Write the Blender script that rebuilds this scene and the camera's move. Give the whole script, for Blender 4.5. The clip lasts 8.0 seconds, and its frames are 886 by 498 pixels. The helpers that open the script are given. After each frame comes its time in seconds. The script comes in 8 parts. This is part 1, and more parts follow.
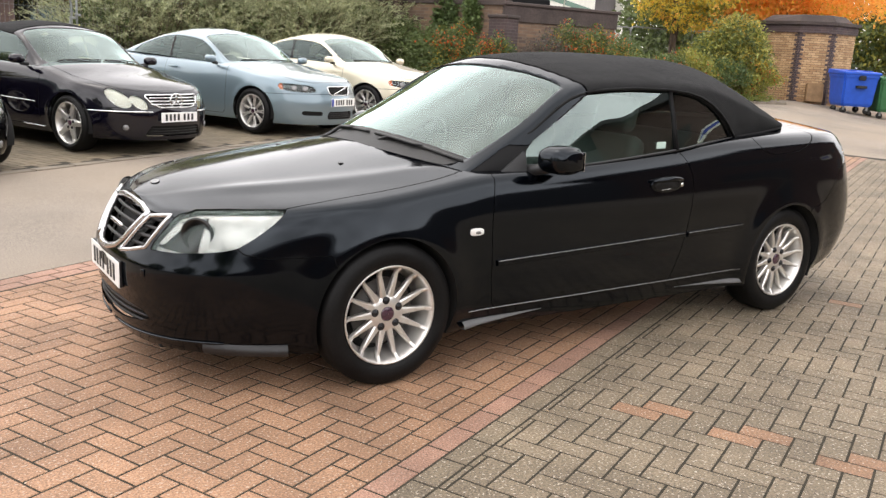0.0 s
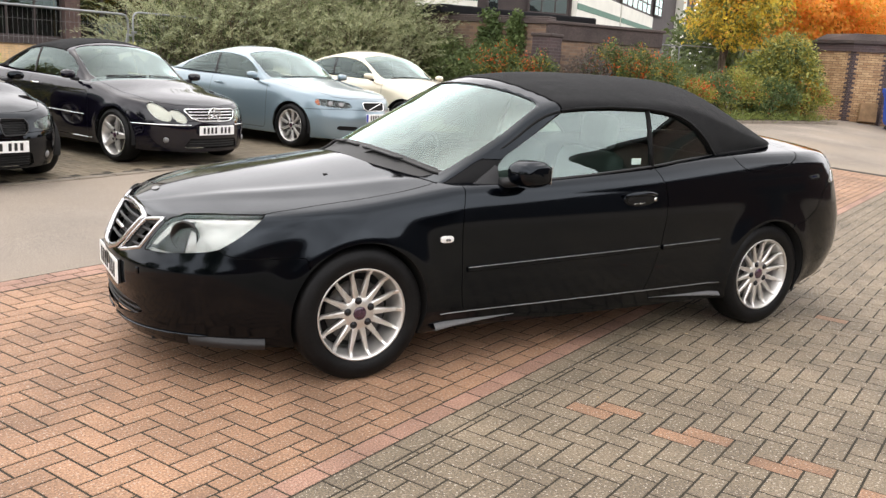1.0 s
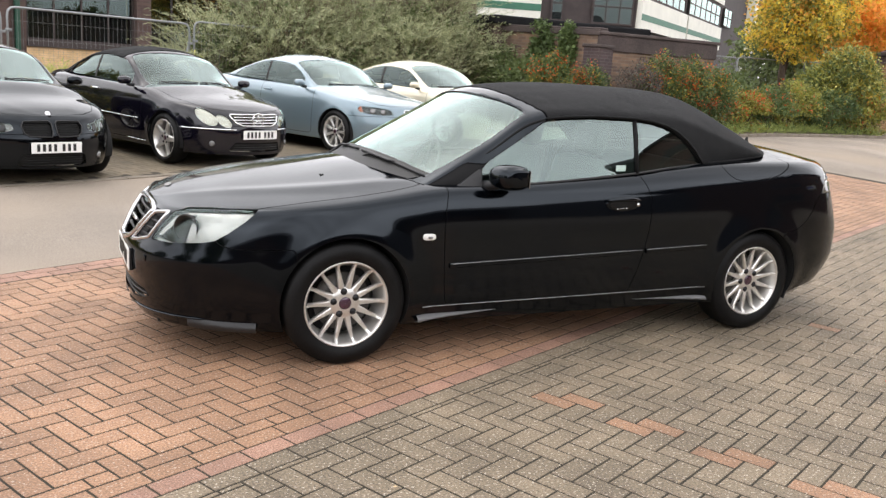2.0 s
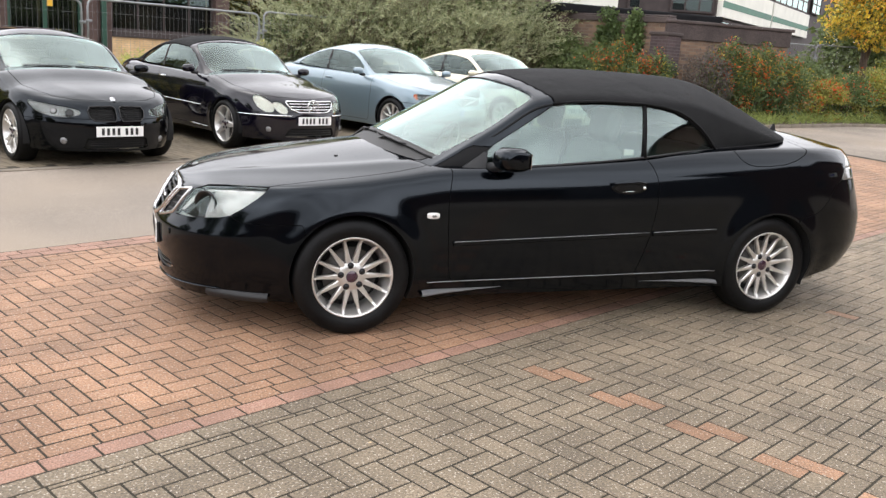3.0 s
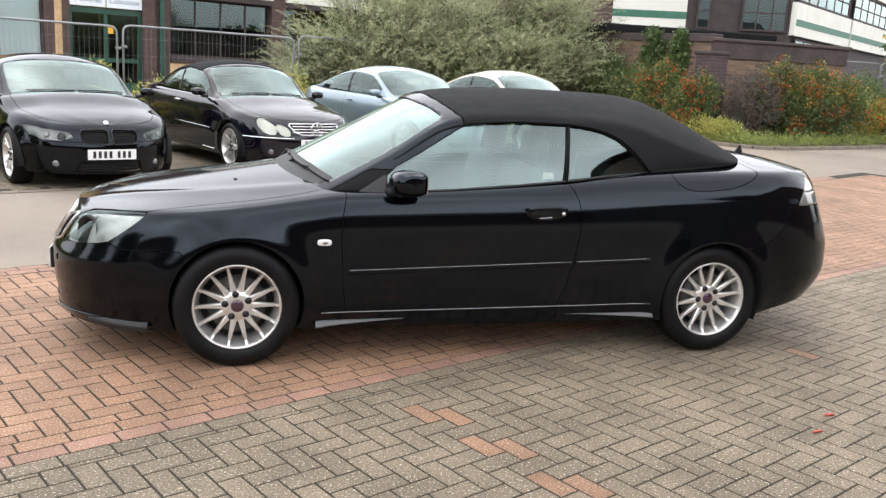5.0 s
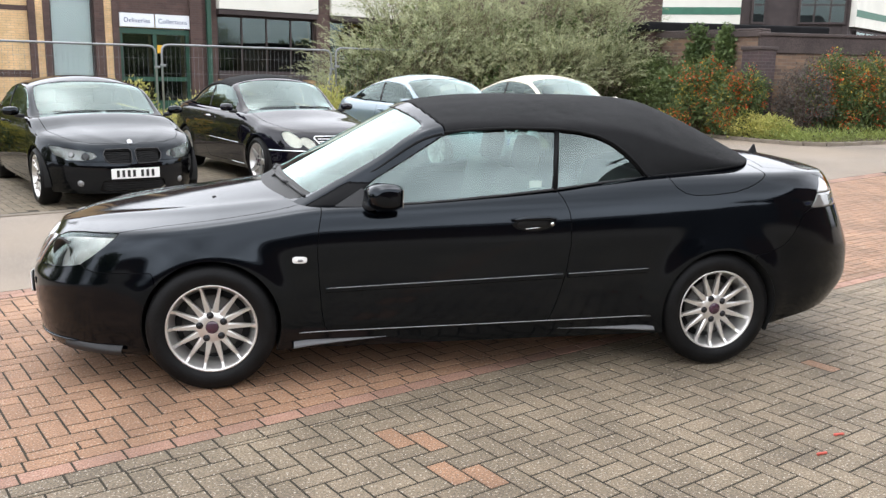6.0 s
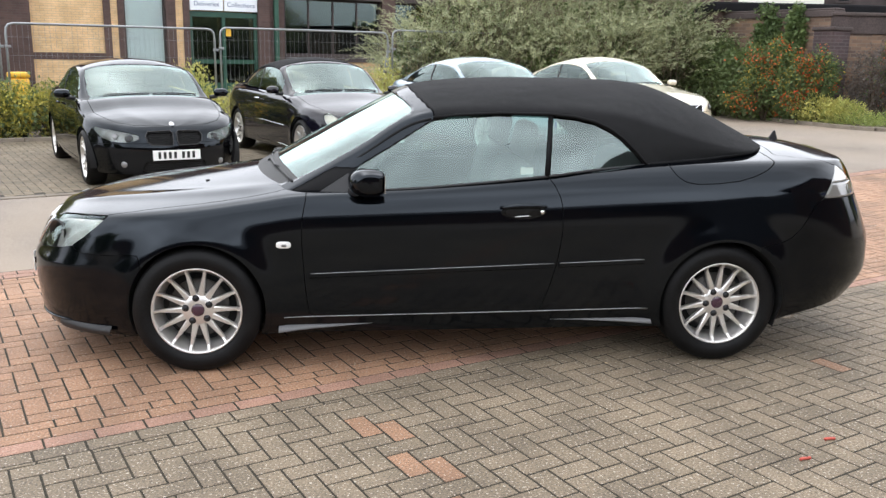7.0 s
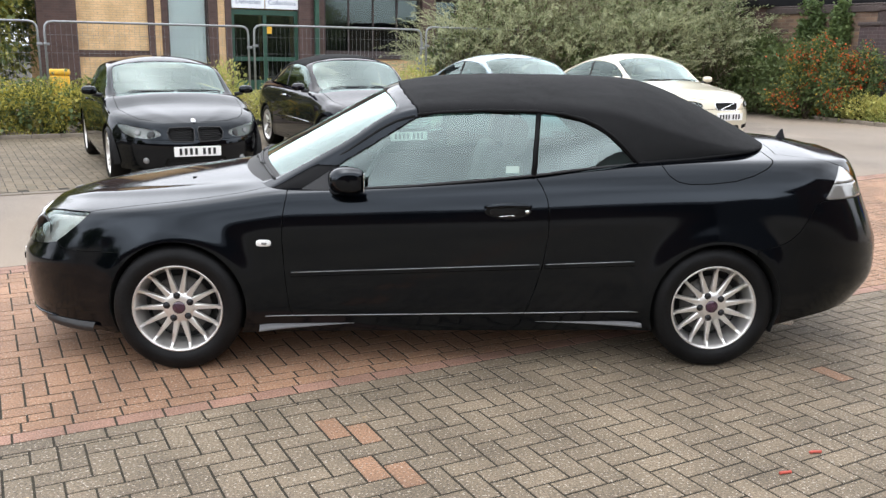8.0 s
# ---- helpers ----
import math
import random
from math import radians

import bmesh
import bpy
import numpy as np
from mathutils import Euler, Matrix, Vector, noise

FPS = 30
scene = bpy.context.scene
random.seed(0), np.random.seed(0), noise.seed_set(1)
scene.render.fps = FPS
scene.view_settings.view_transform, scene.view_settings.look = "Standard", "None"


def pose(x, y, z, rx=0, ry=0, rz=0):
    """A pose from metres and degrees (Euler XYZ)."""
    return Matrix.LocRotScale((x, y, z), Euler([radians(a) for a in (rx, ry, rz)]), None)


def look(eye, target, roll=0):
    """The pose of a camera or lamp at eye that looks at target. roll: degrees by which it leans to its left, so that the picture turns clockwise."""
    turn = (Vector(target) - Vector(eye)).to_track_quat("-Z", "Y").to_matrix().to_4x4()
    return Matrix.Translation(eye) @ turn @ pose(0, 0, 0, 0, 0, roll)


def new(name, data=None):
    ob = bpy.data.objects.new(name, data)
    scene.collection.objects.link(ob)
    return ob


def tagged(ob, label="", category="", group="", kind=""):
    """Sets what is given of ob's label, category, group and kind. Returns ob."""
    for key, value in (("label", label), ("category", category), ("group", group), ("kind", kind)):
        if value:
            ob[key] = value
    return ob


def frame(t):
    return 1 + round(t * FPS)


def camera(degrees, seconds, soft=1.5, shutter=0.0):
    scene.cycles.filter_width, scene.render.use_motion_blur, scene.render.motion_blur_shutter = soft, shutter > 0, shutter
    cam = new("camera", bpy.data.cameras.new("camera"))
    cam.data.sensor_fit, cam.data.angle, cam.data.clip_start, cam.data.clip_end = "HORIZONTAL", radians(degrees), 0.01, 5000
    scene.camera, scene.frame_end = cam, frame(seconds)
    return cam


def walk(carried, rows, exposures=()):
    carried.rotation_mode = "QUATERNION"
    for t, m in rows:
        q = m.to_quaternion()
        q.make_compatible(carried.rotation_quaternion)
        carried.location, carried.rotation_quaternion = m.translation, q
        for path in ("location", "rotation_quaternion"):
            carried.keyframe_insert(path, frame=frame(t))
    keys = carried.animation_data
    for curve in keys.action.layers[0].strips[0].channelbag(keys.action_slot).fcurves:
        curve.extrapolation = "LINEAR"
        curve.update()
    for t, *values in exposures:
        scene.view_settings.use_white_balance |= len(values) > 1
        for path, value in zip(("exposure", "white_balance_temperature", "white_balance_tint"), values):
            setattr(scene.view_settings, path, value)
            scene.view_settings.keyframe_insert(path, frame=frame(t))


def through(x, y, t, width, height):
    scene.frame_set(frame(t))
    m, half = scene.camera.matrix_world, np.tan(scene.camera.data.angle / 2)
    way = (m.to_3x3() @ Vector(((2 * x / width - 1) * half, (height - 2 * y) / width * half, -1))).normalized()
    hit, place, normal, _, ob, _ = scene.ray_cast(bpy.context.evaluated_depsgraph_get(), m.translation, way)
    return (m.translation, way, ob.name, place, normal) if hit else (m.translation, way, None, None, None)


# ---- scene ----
cam = camera(54.7, 8.0, soft=1.4)
PATH = [
    (0, (-1.782, -3.841, 1.426), (-0.685, -2.231, 0.972), 3.2),
    (0.5, (-1.63, -4.025, 1.454), (-0.588, -2.378, 1.005), 3.4),
    (1, (-1.6, -4.28, 1.465), (-0.611, -2.594, 1.04), 3.5),
    (1.2, (-1.574, -4.381, 1.481), (-0.611, -2.677, 1.069), 3.5),
    (2.5, (-1.254, -4.919, 1.497), (-0.469, -3.131, 1.066), 4.1),
    (3, (-1.113, -5.079, 1.505), (-0.42, -3.258, 1.056), 3.9),
    (3.5, (-0.859, -5.128, 1.522), (-0.255, -3.275, 1.077), 3.9),
    (4, (-0.658, -5.057, 1.532), (-0.071, -3.197, 1.09), 3.7),
    (4.5, (-0.403, -5.082, 1.532), (0.167, -3.214, 1.1), 3.6),
    (4.7, (-0.286, -5.119, 1.533), (0.266, -3.243, 1.109), 3.5),
    (5.8, (0.197, -4.992, 1.543), (0.631, -3.079, 1.154), 1.8),
    (6, (0.296, -5.003, 1.549), (0.687, -3.082, 1.15), 1.1),
    (6.5, (0.572, -5.045, 1.571), (0.85, -3.112, 1.139), 0.2),
    (7, (0.738, -4.999, 1.564), (0.959, -3.061, 1.123), 1.0),
    (7.5, (0.898, -4.922, 1.553), (1.079, -2.98, 1.113), 1.1),
    (8, (1.057, -4.943, 1.563), (1.171, -2.997, 1.114), 0.9),
]
walk(cam, [(t, look(eye, target, roll)) for t, eye, target, roll in PATH],
     exposures=[(0, -0.17, 7000, 13), (2.5, -0.23, 6720, 12.5), (4.5, -0.17, 6580, 12), (6, -0.10, 6450, 11), (8, -0.17, 6420, 11)])

# ---- sky and sun: a bright overcast day ----
SUN_TURN, SUN_UP = radians(-25), radians(68)
world = bpy.data.worlds.new("overcast_sky")
scene.world = world
world.use_nodes = True
wn, wl = world.node_tree.nodes, world.node_tree.links
sky = wn.new("ShaderNodeTexSky")
sky.sky_type, sky.sun_disc = "NISHITA", False
sky.sun_elevation, sky.sun_rotation = SUN_UP, SUN_TURN
sky.air_density, sky.dust_density = 1.0, 3.0
cloud = wn.new("ShaderNodeTexNoise")
cloud.inputs["Scale"].default_value, cloud.inputs["Detail"].default_value = 2.2, 5.0
where = wn.new("ShaderNodeTexCoord")
wl.new(where.outputs["Generated"], cloud.inputs["Vector"])
band = wn.new("ShaderNodeMapRange")
band.inputs["From Min"].default_value, band.inputs["From Max"].default_value = 0.3, 0.7
band.inputs["To Min"].default_value, band.inputs["To Max"].default_value = 0.55, 1.36
wl.new(cloud.outputs["Fac"], band.inputs["Value"])
grey = wn.new("ShaderNodeHueSaturation")
grey.inputs["Saturation"].default_value = 0.12
wl.new(sky.outputs["Color"], grey.inputs["Color"])
wl.new(band.outputs["Result"], grey.inputs["Value"])
back = wn["Background"]
back.inputs["Strength"].default_value = 0.53
split = wn.new("ShaderNodeSeparateXYZ")
wl.new(where.outputs["Generated"], split.inputs["Vector"])
rise = wn.new("ShaderNodeFloatCurve")
for k, (a, b) in enumerate(((0.0, 0.50), (0.18, 0.76), (0.50, 0.76), (0.80, 0.66), (1.0, 0.64))):
    if k in (0, 4):
        rise.mapping.curves[0].points[min(k, 1) if k == 0 else -1].location = (a, b)
    else:
        rise.mapping.curves[0].points.new(a, b)
rise.mapping.update()
wl.new(split.outputs["Z"], rise.inputs["Value"])
double = wn.new("ShaderNodeMath")
double.operation = "MULTIPLY"
double.inputs[1].default_value = 2.0
wl.new(rise.outputs["Value"], double.inputs[0])
dome = wn.new("ShaderNodeMix")
dome.data_type, dome.blend_type = "RGBA", "MULTIPLY"
dome.inputs["Factor"].default_value = 1.0
veil = wn.new("ShaderNodeMix")
veil.data_type = "RGBA"
veil.inputs["Factor"].default_value = 0.8
wl.new(grey.outputs["Color"], veil.inputs["A"])
lit = wn.new("ShaderNodeMix")
lit.data_type, lit.blend_type = "RGBA", "MULTIPLY"
lit.inputs["Factor"].default_value = 1.0
lit.inputs["A"].default_value = (2.62, 2.74, 2.95, 1)
wl.new(band.outputs["Result"], lit.inputs["B"])
wl.new(lit.outputs["Result"], veil.inputs["B"])
wl.new(veil.outputs["Result"], dome.inputs["A"])
# the clouds are thinner on the open side of the yard, behind the walk
side = wn.new("ShaderNodeVectorMath")
side.operation = "DOT_PRODUCT"
side.inputs[1].default_value = (0.30, 0.95, 0.0)
wl.new(where.outputs["Generated"], side.inputs[0])
thin = wn.new("ShaderNodeMapRange")
thin.inputs["From Min"].default_value, thin.inputs["From Max"].default_value = -1.0, 1.0
thin.inputs["To Min"].default_value, thin.inputs["To Max"].default_value = 2.45, 2.0
wl.new(side.outputs["Value"], thin.inputs["Value"])
wl.new(thin.outputs["Result"], double.inputs[1])
wl.new(double.outputs["Value"], dome.inputs["B"])
wl.new(dome.outputs["Result"], back.inputs["Color"])
sun = bpy.data.lights.new("sun", "SUN")
sun.energy, sun.angle, sun.color = 0.6, radians(150), (1.0, 0.96, 0.9)
new("sun", sun).matrix_world = look((0, 0, 30), (-math.sin(SUN_TURN) * 30 * -1 * math.cos(SUN_UP), -math.cos(SUN_TURN) * 30 * math.cos(SUN_UP), 30 - 30 * math.sin(SUN_UP)))
scene.view_settings.exposure = 0.0


# ---- materials ----
def material(name, base, rough=0.7, metal=0.0, vary=0.0, scale=6.0, fine=0.0, fine_scale=120.0, bump=0.0, bump_scale=60.0,
             coat=0.0, island=0.0, rand=0.0, tint=None, spec=0.5, coords="Object", speck=0.0, pits=0.0, patch=0.0):
    """A surface with stains (vary, scale), broad wear (patch), grain (fine), chips (speck, pits), relief (bump) and piece-to-piece change (island, rand)."""
    m = bpy.data.materials.new(name)
    m.use_nodes = True
    n, l = m.node_tree.nodes, m.node_tree.links
    p = n["Principled BSDF"]
    p.inputs["Roughness"].default_value, p.inputs["Metallic"].default_value = rough, metal
    p.inputs["Coat Weight"].default_value, p.inputs["Coat Roughness"].default_value = coat, 0.03
    p.inputs["Specular IOR Level"].default_value = spec
    pos = n.new("ShaderNodeNewGeometry").outputs["Position"] if coords == "World" else n.new("ShaderNodeTexCoord").outputs[coords]
    out = None

    def mix(fac, low, high, before):
        a = n.new("ShaderNodeMapRange")
        a.inputs["From Min"].default_value, a.inputs["From Max"].default_value = 0.28, 0.72
        a.inputs["To Min"].default_value, a.inputs["To Max"].default_value = low, high
        l.new(fac, a.inputs["Value"])
        if before is None:
            return a.outputs["Result"]
        b = n.new("ShaderNodeMath")
        b.operation = "MULTIPLY"
        l.new(before, b.inputs[0])
        l.new(a.outputs["Result"], b.inputs[1])
        return b.outputs["Value"]

    if vary:
        t = n.new("ShaderNodeTexNoise")
        t.inputs["Scale"].default_value, t.inputs["Detail"].default_value = scale, 4.0
        l.new(pos, t.inputs["Vector"])
        out = mix(t.outputs["Fac"], 1 - vary, 1 + vary, out)
    if patch:
        t = n.new("ShaderNodeTexNoise")
        t.inputs["Scale"].default_value, t.inputs["Detail"].default_value = 0.7, 5.0
        l.new(pos, t.inputs["Vector"])
        out = mix(t.outputs["Fac"], 1 - patch, 1 + patch, out)
    if pits:
        t = n.new("ShaderNodeTexVoronoi")
        t.inputs["Scale"].default_value = 95.0
        l.new(pos, t.inputs["Vector"])
        dark = n.new("ShaderNodeMapRange")
        dark.inputs["From Min"].default_value, dark.inputs["From Max"].default_value = 0.12, 0.42
        dark.inputs["To Min"].default_value, dark.inputs["To Max"].default_value = 1 - pits, 1.0 + pits * 0.12
        l.new(t.outputs["Distance"], dark.inputs["Value"])
        if out is None:
            out = dark.outputs["Result"]
        else:
            both = n.new("ShaderNodeMath")
            both.operation = "MULTIPLY"
            l.new(out, both.inputs[0])
            l.new(dark.outputs["Result"], both.inputs[1])
            out = both.outputs["Value"]
    if fine:
        t = n.new("ShaderNodeTexNoise")
        t.inputs["Scale"].default_value, t.inputs["Detail"].default_value = fine_scale, 2.0
        l.new(pos, t.inputs["Vector"])
        out = mix(t.outputs["Fac"], 1 - fine, 1 + fine, out)
    for amount, kind, socket in ((island, "ShaderNodeNewGeometry", "Random Per Island"), (rand, "ShaderNodeObjectInfo", "Random")):
        if amount:
            t = n.new(kind)
            out = mix(t.outputs[socket], 1 - amount * 0.44, 1 + amount * 0.44, out)
    if out is None:
        p.inputs["Base Color"].default_value = (*base, 1)
    else:
        c = n.new("ShaderNodeMix")
        c.data_type, c.blend_type = "RGBA", "MULTIPLY"
        c.inputs["Factor"].default_value = 1.0
        c.inputs["A"].default_value = (*base, 1)
        l.new(out, c.inputs["B"])
        col = c.outputs["Result"]
        if tint:
            t = n.new("ShaderNodeTexNoise")
            t.inputs["Scale"].default_value = scale * 0.6
            l.new(pos, t.inputs["Vector"])
            r = n.new("ShaderNodeMapRange")
            r.inputs["From Min"].default_value, r.inputs["From Max"].default_value = 0.42, 0.68
            l.new(t.outputs["Fac"], r.inputs["Value"])
            c2 = n.new("ShaderNodeMix")
            c2.data_type = "RGBA"
            l.new(r.outputs["Result"], c2.inputs["Factor"])
            l.new(col, c2.inputs["A"])
            c2.inputs["B"].default_value = (*tint, 1)
            col = c2.outputs["Result"]
        if speck:
            t = n.new("ShaderNodeTexNoise")
            t.inputs["Scale"].default_value, t.inputs["Detail"].default_value = 85.0, 2.0
            l.new(pos, t.inputs["Vector"])
            r = n.new("ShaderNodeMapRange")
            r.inputs["From Min"].default_value, r.inputs["From Max"].default_value = 0.61, 0.67
            r.inputs["To Max"].default_value = speck
            l.new(t.outputs["Fac"], r.inputs["Value"])
            c3 = n.new("ShaderNodeMix")
            c3.data_type = "RGBA"
            l.new(r.outputs["Result"], c3.inputs["Factor"])
            l.new(col, c3.inputs["A"])
            c3.inputs["B"].default_value = (0.62, 0.56, 0.47, 1)
            col = c3.outputs["Result"]
        l.new(col, p.inputs["Base Color"])
    if bump:
        t = n.new("ShaderNodeTexNoise")
        t.inputs["Scale"].default_value, t.inputs["Detail"].default_value = bump_scale, 3.0
        l.new(pos, t.inputs["Vector"])
        b = n.new("ShaderNodeBump")
        b.inputs["Strength"].default_value, b.inputs["Distance"].default_value = bump, 0.004
        l.new(t.outputs["Fac"], b.inputs["Height"])
        l.new(b.outputs["Normal"], p.inputs["Normal"])
    return m


def glass(name, tint, ior=1.5, gloss=1.0):
    """Thin glass: tinted see-through, with a mirror share that grows at a slant."""
    m = bpy.data.materials.new(name)
    m.use_nodes = True
    n, l = m.node_tree.nodes, m.node_tree.links
    n.remove(n["Principled BSDF"])
    clear, shine, mixer, fres = (n.new("ShaderNode" + k) for k in ("BsdfTransparent", "BsdfGlossy", "MixShader", "Fresnel"))
    clear.inputs["Color"].default_value = (*tint, 1)
    shine.inputs["Roughness"].default_value = 0.01
    shine.inputs["Color"].default_value = (0.84, 1.0, 0.96, 1)
    fres.inputs["IOR"].default_value = ior
    amp = n.new("ShaderNodeMath")
    amp.operation, amp.use_clamp = "MULTIPLY", True
    amp.inputs[1].default_value = gloss
    l.new(fres.outputs["Fac"], amp.inputs[0])
    l.new(amp.outputs["Value"], mixer.inputs["Fac"])
    l.new(clear.outputs["BSDF"], mixer.inputs[1])
    l.new(shine.outputs["BSDF"], mixer.inputs[2])
    l.new(mixer.outputs["Shader"], n["Material Output"].inputs["Surface"])
    return m


M = dict(
    bay_block=material("bay_block_paving", (0.160, 0.128, 0.085), 0.8, vary=0.25, scale=0.8, fine=0.25, fine_scale=90, bump=0.4, bump_scale=120, island=0.3),
    sand=material("joint_sand", (0.026, 0.021, 0.012), 0.95, vary=0.3, scale=3, fine=0.4, fine_scale=90, bump=0.5),
    tarmac=material("worn_tarmac", (0.225, 0.187, 0.150), 0.8, vary=0.22, scale=0.55, fine=0.5, fine_scale=110, bump=0.8, bump_scale=150, tint=(0.27, 0.215, 0.16), patch=0.12, speck=0.25),
    kerb=material("concrete_kerb", (0.20, 0.168, 0.13), 0.85, vary=0.25, scale=3, fine=0.2, bump=0.3),
    soil=material("bed_soil", (0.07, 0.05, 0.032), 0.95, vary=0.4, scale=3, fine=0.4, bump=0.8, bump_scale=30),
    black_paint=material("black_car_paint", (0.0006, 0.0009, 0.0017), 0.085, spec=0.39),
    navy_paint=material("blue_black_car_paint", (0.0035, 0.003, 0.007), 0.03, spec=0.55),
    blue_paint=material("ice_blue_metallic_paint", (0.195, 0.262, 0.30), 0.34, metal=0.55, coat=1.0),
    cream_paint=material("cream_metallic_paint", (0.66, 0.60, 0.46), 0.34, metal=0.35, coat=1.0),
    gap=material("shut_line_black", (0.004, 0.004, 0.004), 0.8),
    sable_paint=material("black_metallic_car_paint", (0.0012, 0.0012, 0.0016), 0.03, spec=0.36),
    trim=material("black_plastic_trim", (0.012, 0.012, 0.013), 0.5, fine=0.2, bump=0.1),
    rubber=material("black_rubber", (0.012, 0.012, 0.012), 0.55, vary=0.2, scale=8, fine=0.2, bump=0.15),
    tyre=material("tyre_rubber", (0.0058, 0.0058, 0.006), 0.5, vary=0.35, scale=9, fine=0.3, bump=0.2, spec=0.17),
    alloy=material("silver_alloy", (0.74, 0.72, 0.69), 0.30, metal=0.8, vary=0.08, scale=14),
    chrome=material("chrome", (0.78, 0.78, 0.78), 0.12, metal=1.0),
    satin=material("satin_aluminium", (0.56, 0.56, 0.57), 0.22, metal=0.95),
    # lighter than the body: this grey paints in the sky's sheen on the sill flaps
    skirt=material("sky_sheen_sill", (0.115, 0.115, 0.117), 0.36, fine=0.1),
    nut=material("dark_wheel_nut", (0.022, 0.022, 0.024), 0.4, metal=0.6),
    brake=material("dark_brake_iron", (0.09, 0.085, 0.08), 0.5, metal=0.6, vary=0.3),
    hood=material("black_roof_canvas", (0.0115, 0.0117, 0.0122), 0.92, vary=0.22, scale=3.5, fine=0.5, fine_scale=520, bump=0.35, bump_scale=600, spec=0.25),
    seal=material("window_seal_rubber", (0.006, 0.006, 0.0065), 0.6, spec=0.15),
    leather=material("pale_grey_leather", (0.13, 0.125, 0.115), 0.55, vary=0.1, bump=0.2),
    dash=material("dark_dashboard_plastic", (0.03, 0.03, 0.032), 0.6, bump=0.1),
    plate_white=material("white_plate", (0.82, 0.82, 0.80), 0.35),
    plate_dark=material("plate_lettering_black", (0.012, 0.012, 0.012), 0.5),
    plate_blue=material("plate_blue_band", (0.02, 0.05, 0.35), 0.4),
    lens_amber=material("amber_lens", (0.75, 0.16, 0.03), 0.15, coat=1.0),
    lens_grey=material("smoked_clear_lens", (0.15, 0.145, 0.135), 0.15, coat=1.0),
    lens_white=material("clear_white_lens", (0.80, 0.79, 0.76), 0.2, coat=1.0),
    lamp_in=material("headlamp_reflector", (0.56, 0.56, 0.54), 0.3, metal=0.45, vary=0.35, scale=16),
    lamp_dark=material("headlamp_inner_black", (0.012, 0.012, 0.012), 0.3),
    lamp_cream=material("frosted_headlamp", (0.60, 0.58, 0.49), 0.22, metal=0.2, coat=1.0, vary=0.25, scale=9),
    badge=material("dark_badge_enamel", (0.045, 0.014, 0.030), 0.25, coat=1.0),
    glass=glass("car_glass", (0.56, 0.72, 0.67), 1.6, 2.6),
    screen_glass=glass("windscreen_glass", (0.78, 0.91, 0.87), 1.5, 2.0),
    bay_glass=glass("parked_windscreen_glass", (0.70, 0.80, 0.79), 1.5, 1.85),
    bay_side=glass("parked_side_glass", (0.42, 0.52, 0.50), 1.5, 1.5),
    bumper_paint=material("black_bumper_paint", (0.0006, 0.0009, 0.0017), 0.09, spec=0.28),
    lens_pale=material("pale_clear_lens", (0.42, 0.42, 0.41), 0.2, metal=0.3, coat=1.0),
    edge=material("bright_moulding_edge", (0.30, 0.30, 0.30), 0.3, metal=0.9),
    sticker=material("pale_green_sticker", (0.50, 0.64, 0.58), 0.4),
    lamp_smoke=material("headlamp_grey_bezel", (0.24, 0.24, 0.24), 0.35, metal=0.5),
    lamp_glass=glass("lamp_glass", (0.95, 0.96, 0.95), 1.45),
    win_glass=glass("window_glass", (0.45, 0.5, 0.5), 1.5, 1.8),
)
for paint in ("black_paint", "bumper_paint", "sable_paint"):          # reflections tinted blue: cools the mirrored ground, bluer mirrored sky
    M[paint].node_tree.nodes["Principled BSDF"].inputs["Specular Tint"].default_value = (0.80, 0.90, 1.0, 1)
hood_nodes, hood_links = M["hood"].node_tree.nodes, M["hood"].node_tree.links      # slack and soft folds in the canvas
fold, sag = hood_nodes.new("ShaderNodeTexNoise"), hood_nodes.new("ShaderNodeBump")
fold.inputs["Scale"].default_value, fold.inputs["Detail"].default_value = 4.5, 2.0
sag.inputs["Strength"].default_value, sag.inputs["Distance"].default_value = 0.55, 0.03
hood_links.new(hood_nodes["Texture Coordinate"].outputs["Object"], fold.inputs["Vector"])
hood_links.new(fold.outputs["Fac"], sag.inputs["Height"])
hood_links.new(sag.outputs["Normal"], hood_nodes["Bump"].inputs["Normal"])
BLOCKS = dict(
    red=((0.278, 0.157, 0.092), dict(vary=0.30, scale=2.2, fine=0.45, fine_scale=120, speck=0.45, pits=0.28, bump=0.6, bump_scale=160, patch=0.16)),
    pink=((0.285, 0.160, 0.112), dict(vary=0.26, scale=2.0, fine=0.5, fine_scale=160, speck=0.25, pits=0.3, bump=0.5, bump_scale=200, patch=0.12)),
    grey=((0.176, 0.137, 0.092), dict(vary=0.28, scale=2.6, fine=0.5, fine_scale=110, speck=0.62, pits=0.32, bump=0.7, bump_scale=160, patch=0.21)),
)
for colour, (base, grain) in BLOCKS.items():
    M[colour + "_block"] = material(colour + "_block_paving", base, 0.74, island=0.17, coords="World", **grain)
    M[colour + "_single"] = material(colour + "_single_block", base, 0.74, rand=0.17, coords="World", **grain)


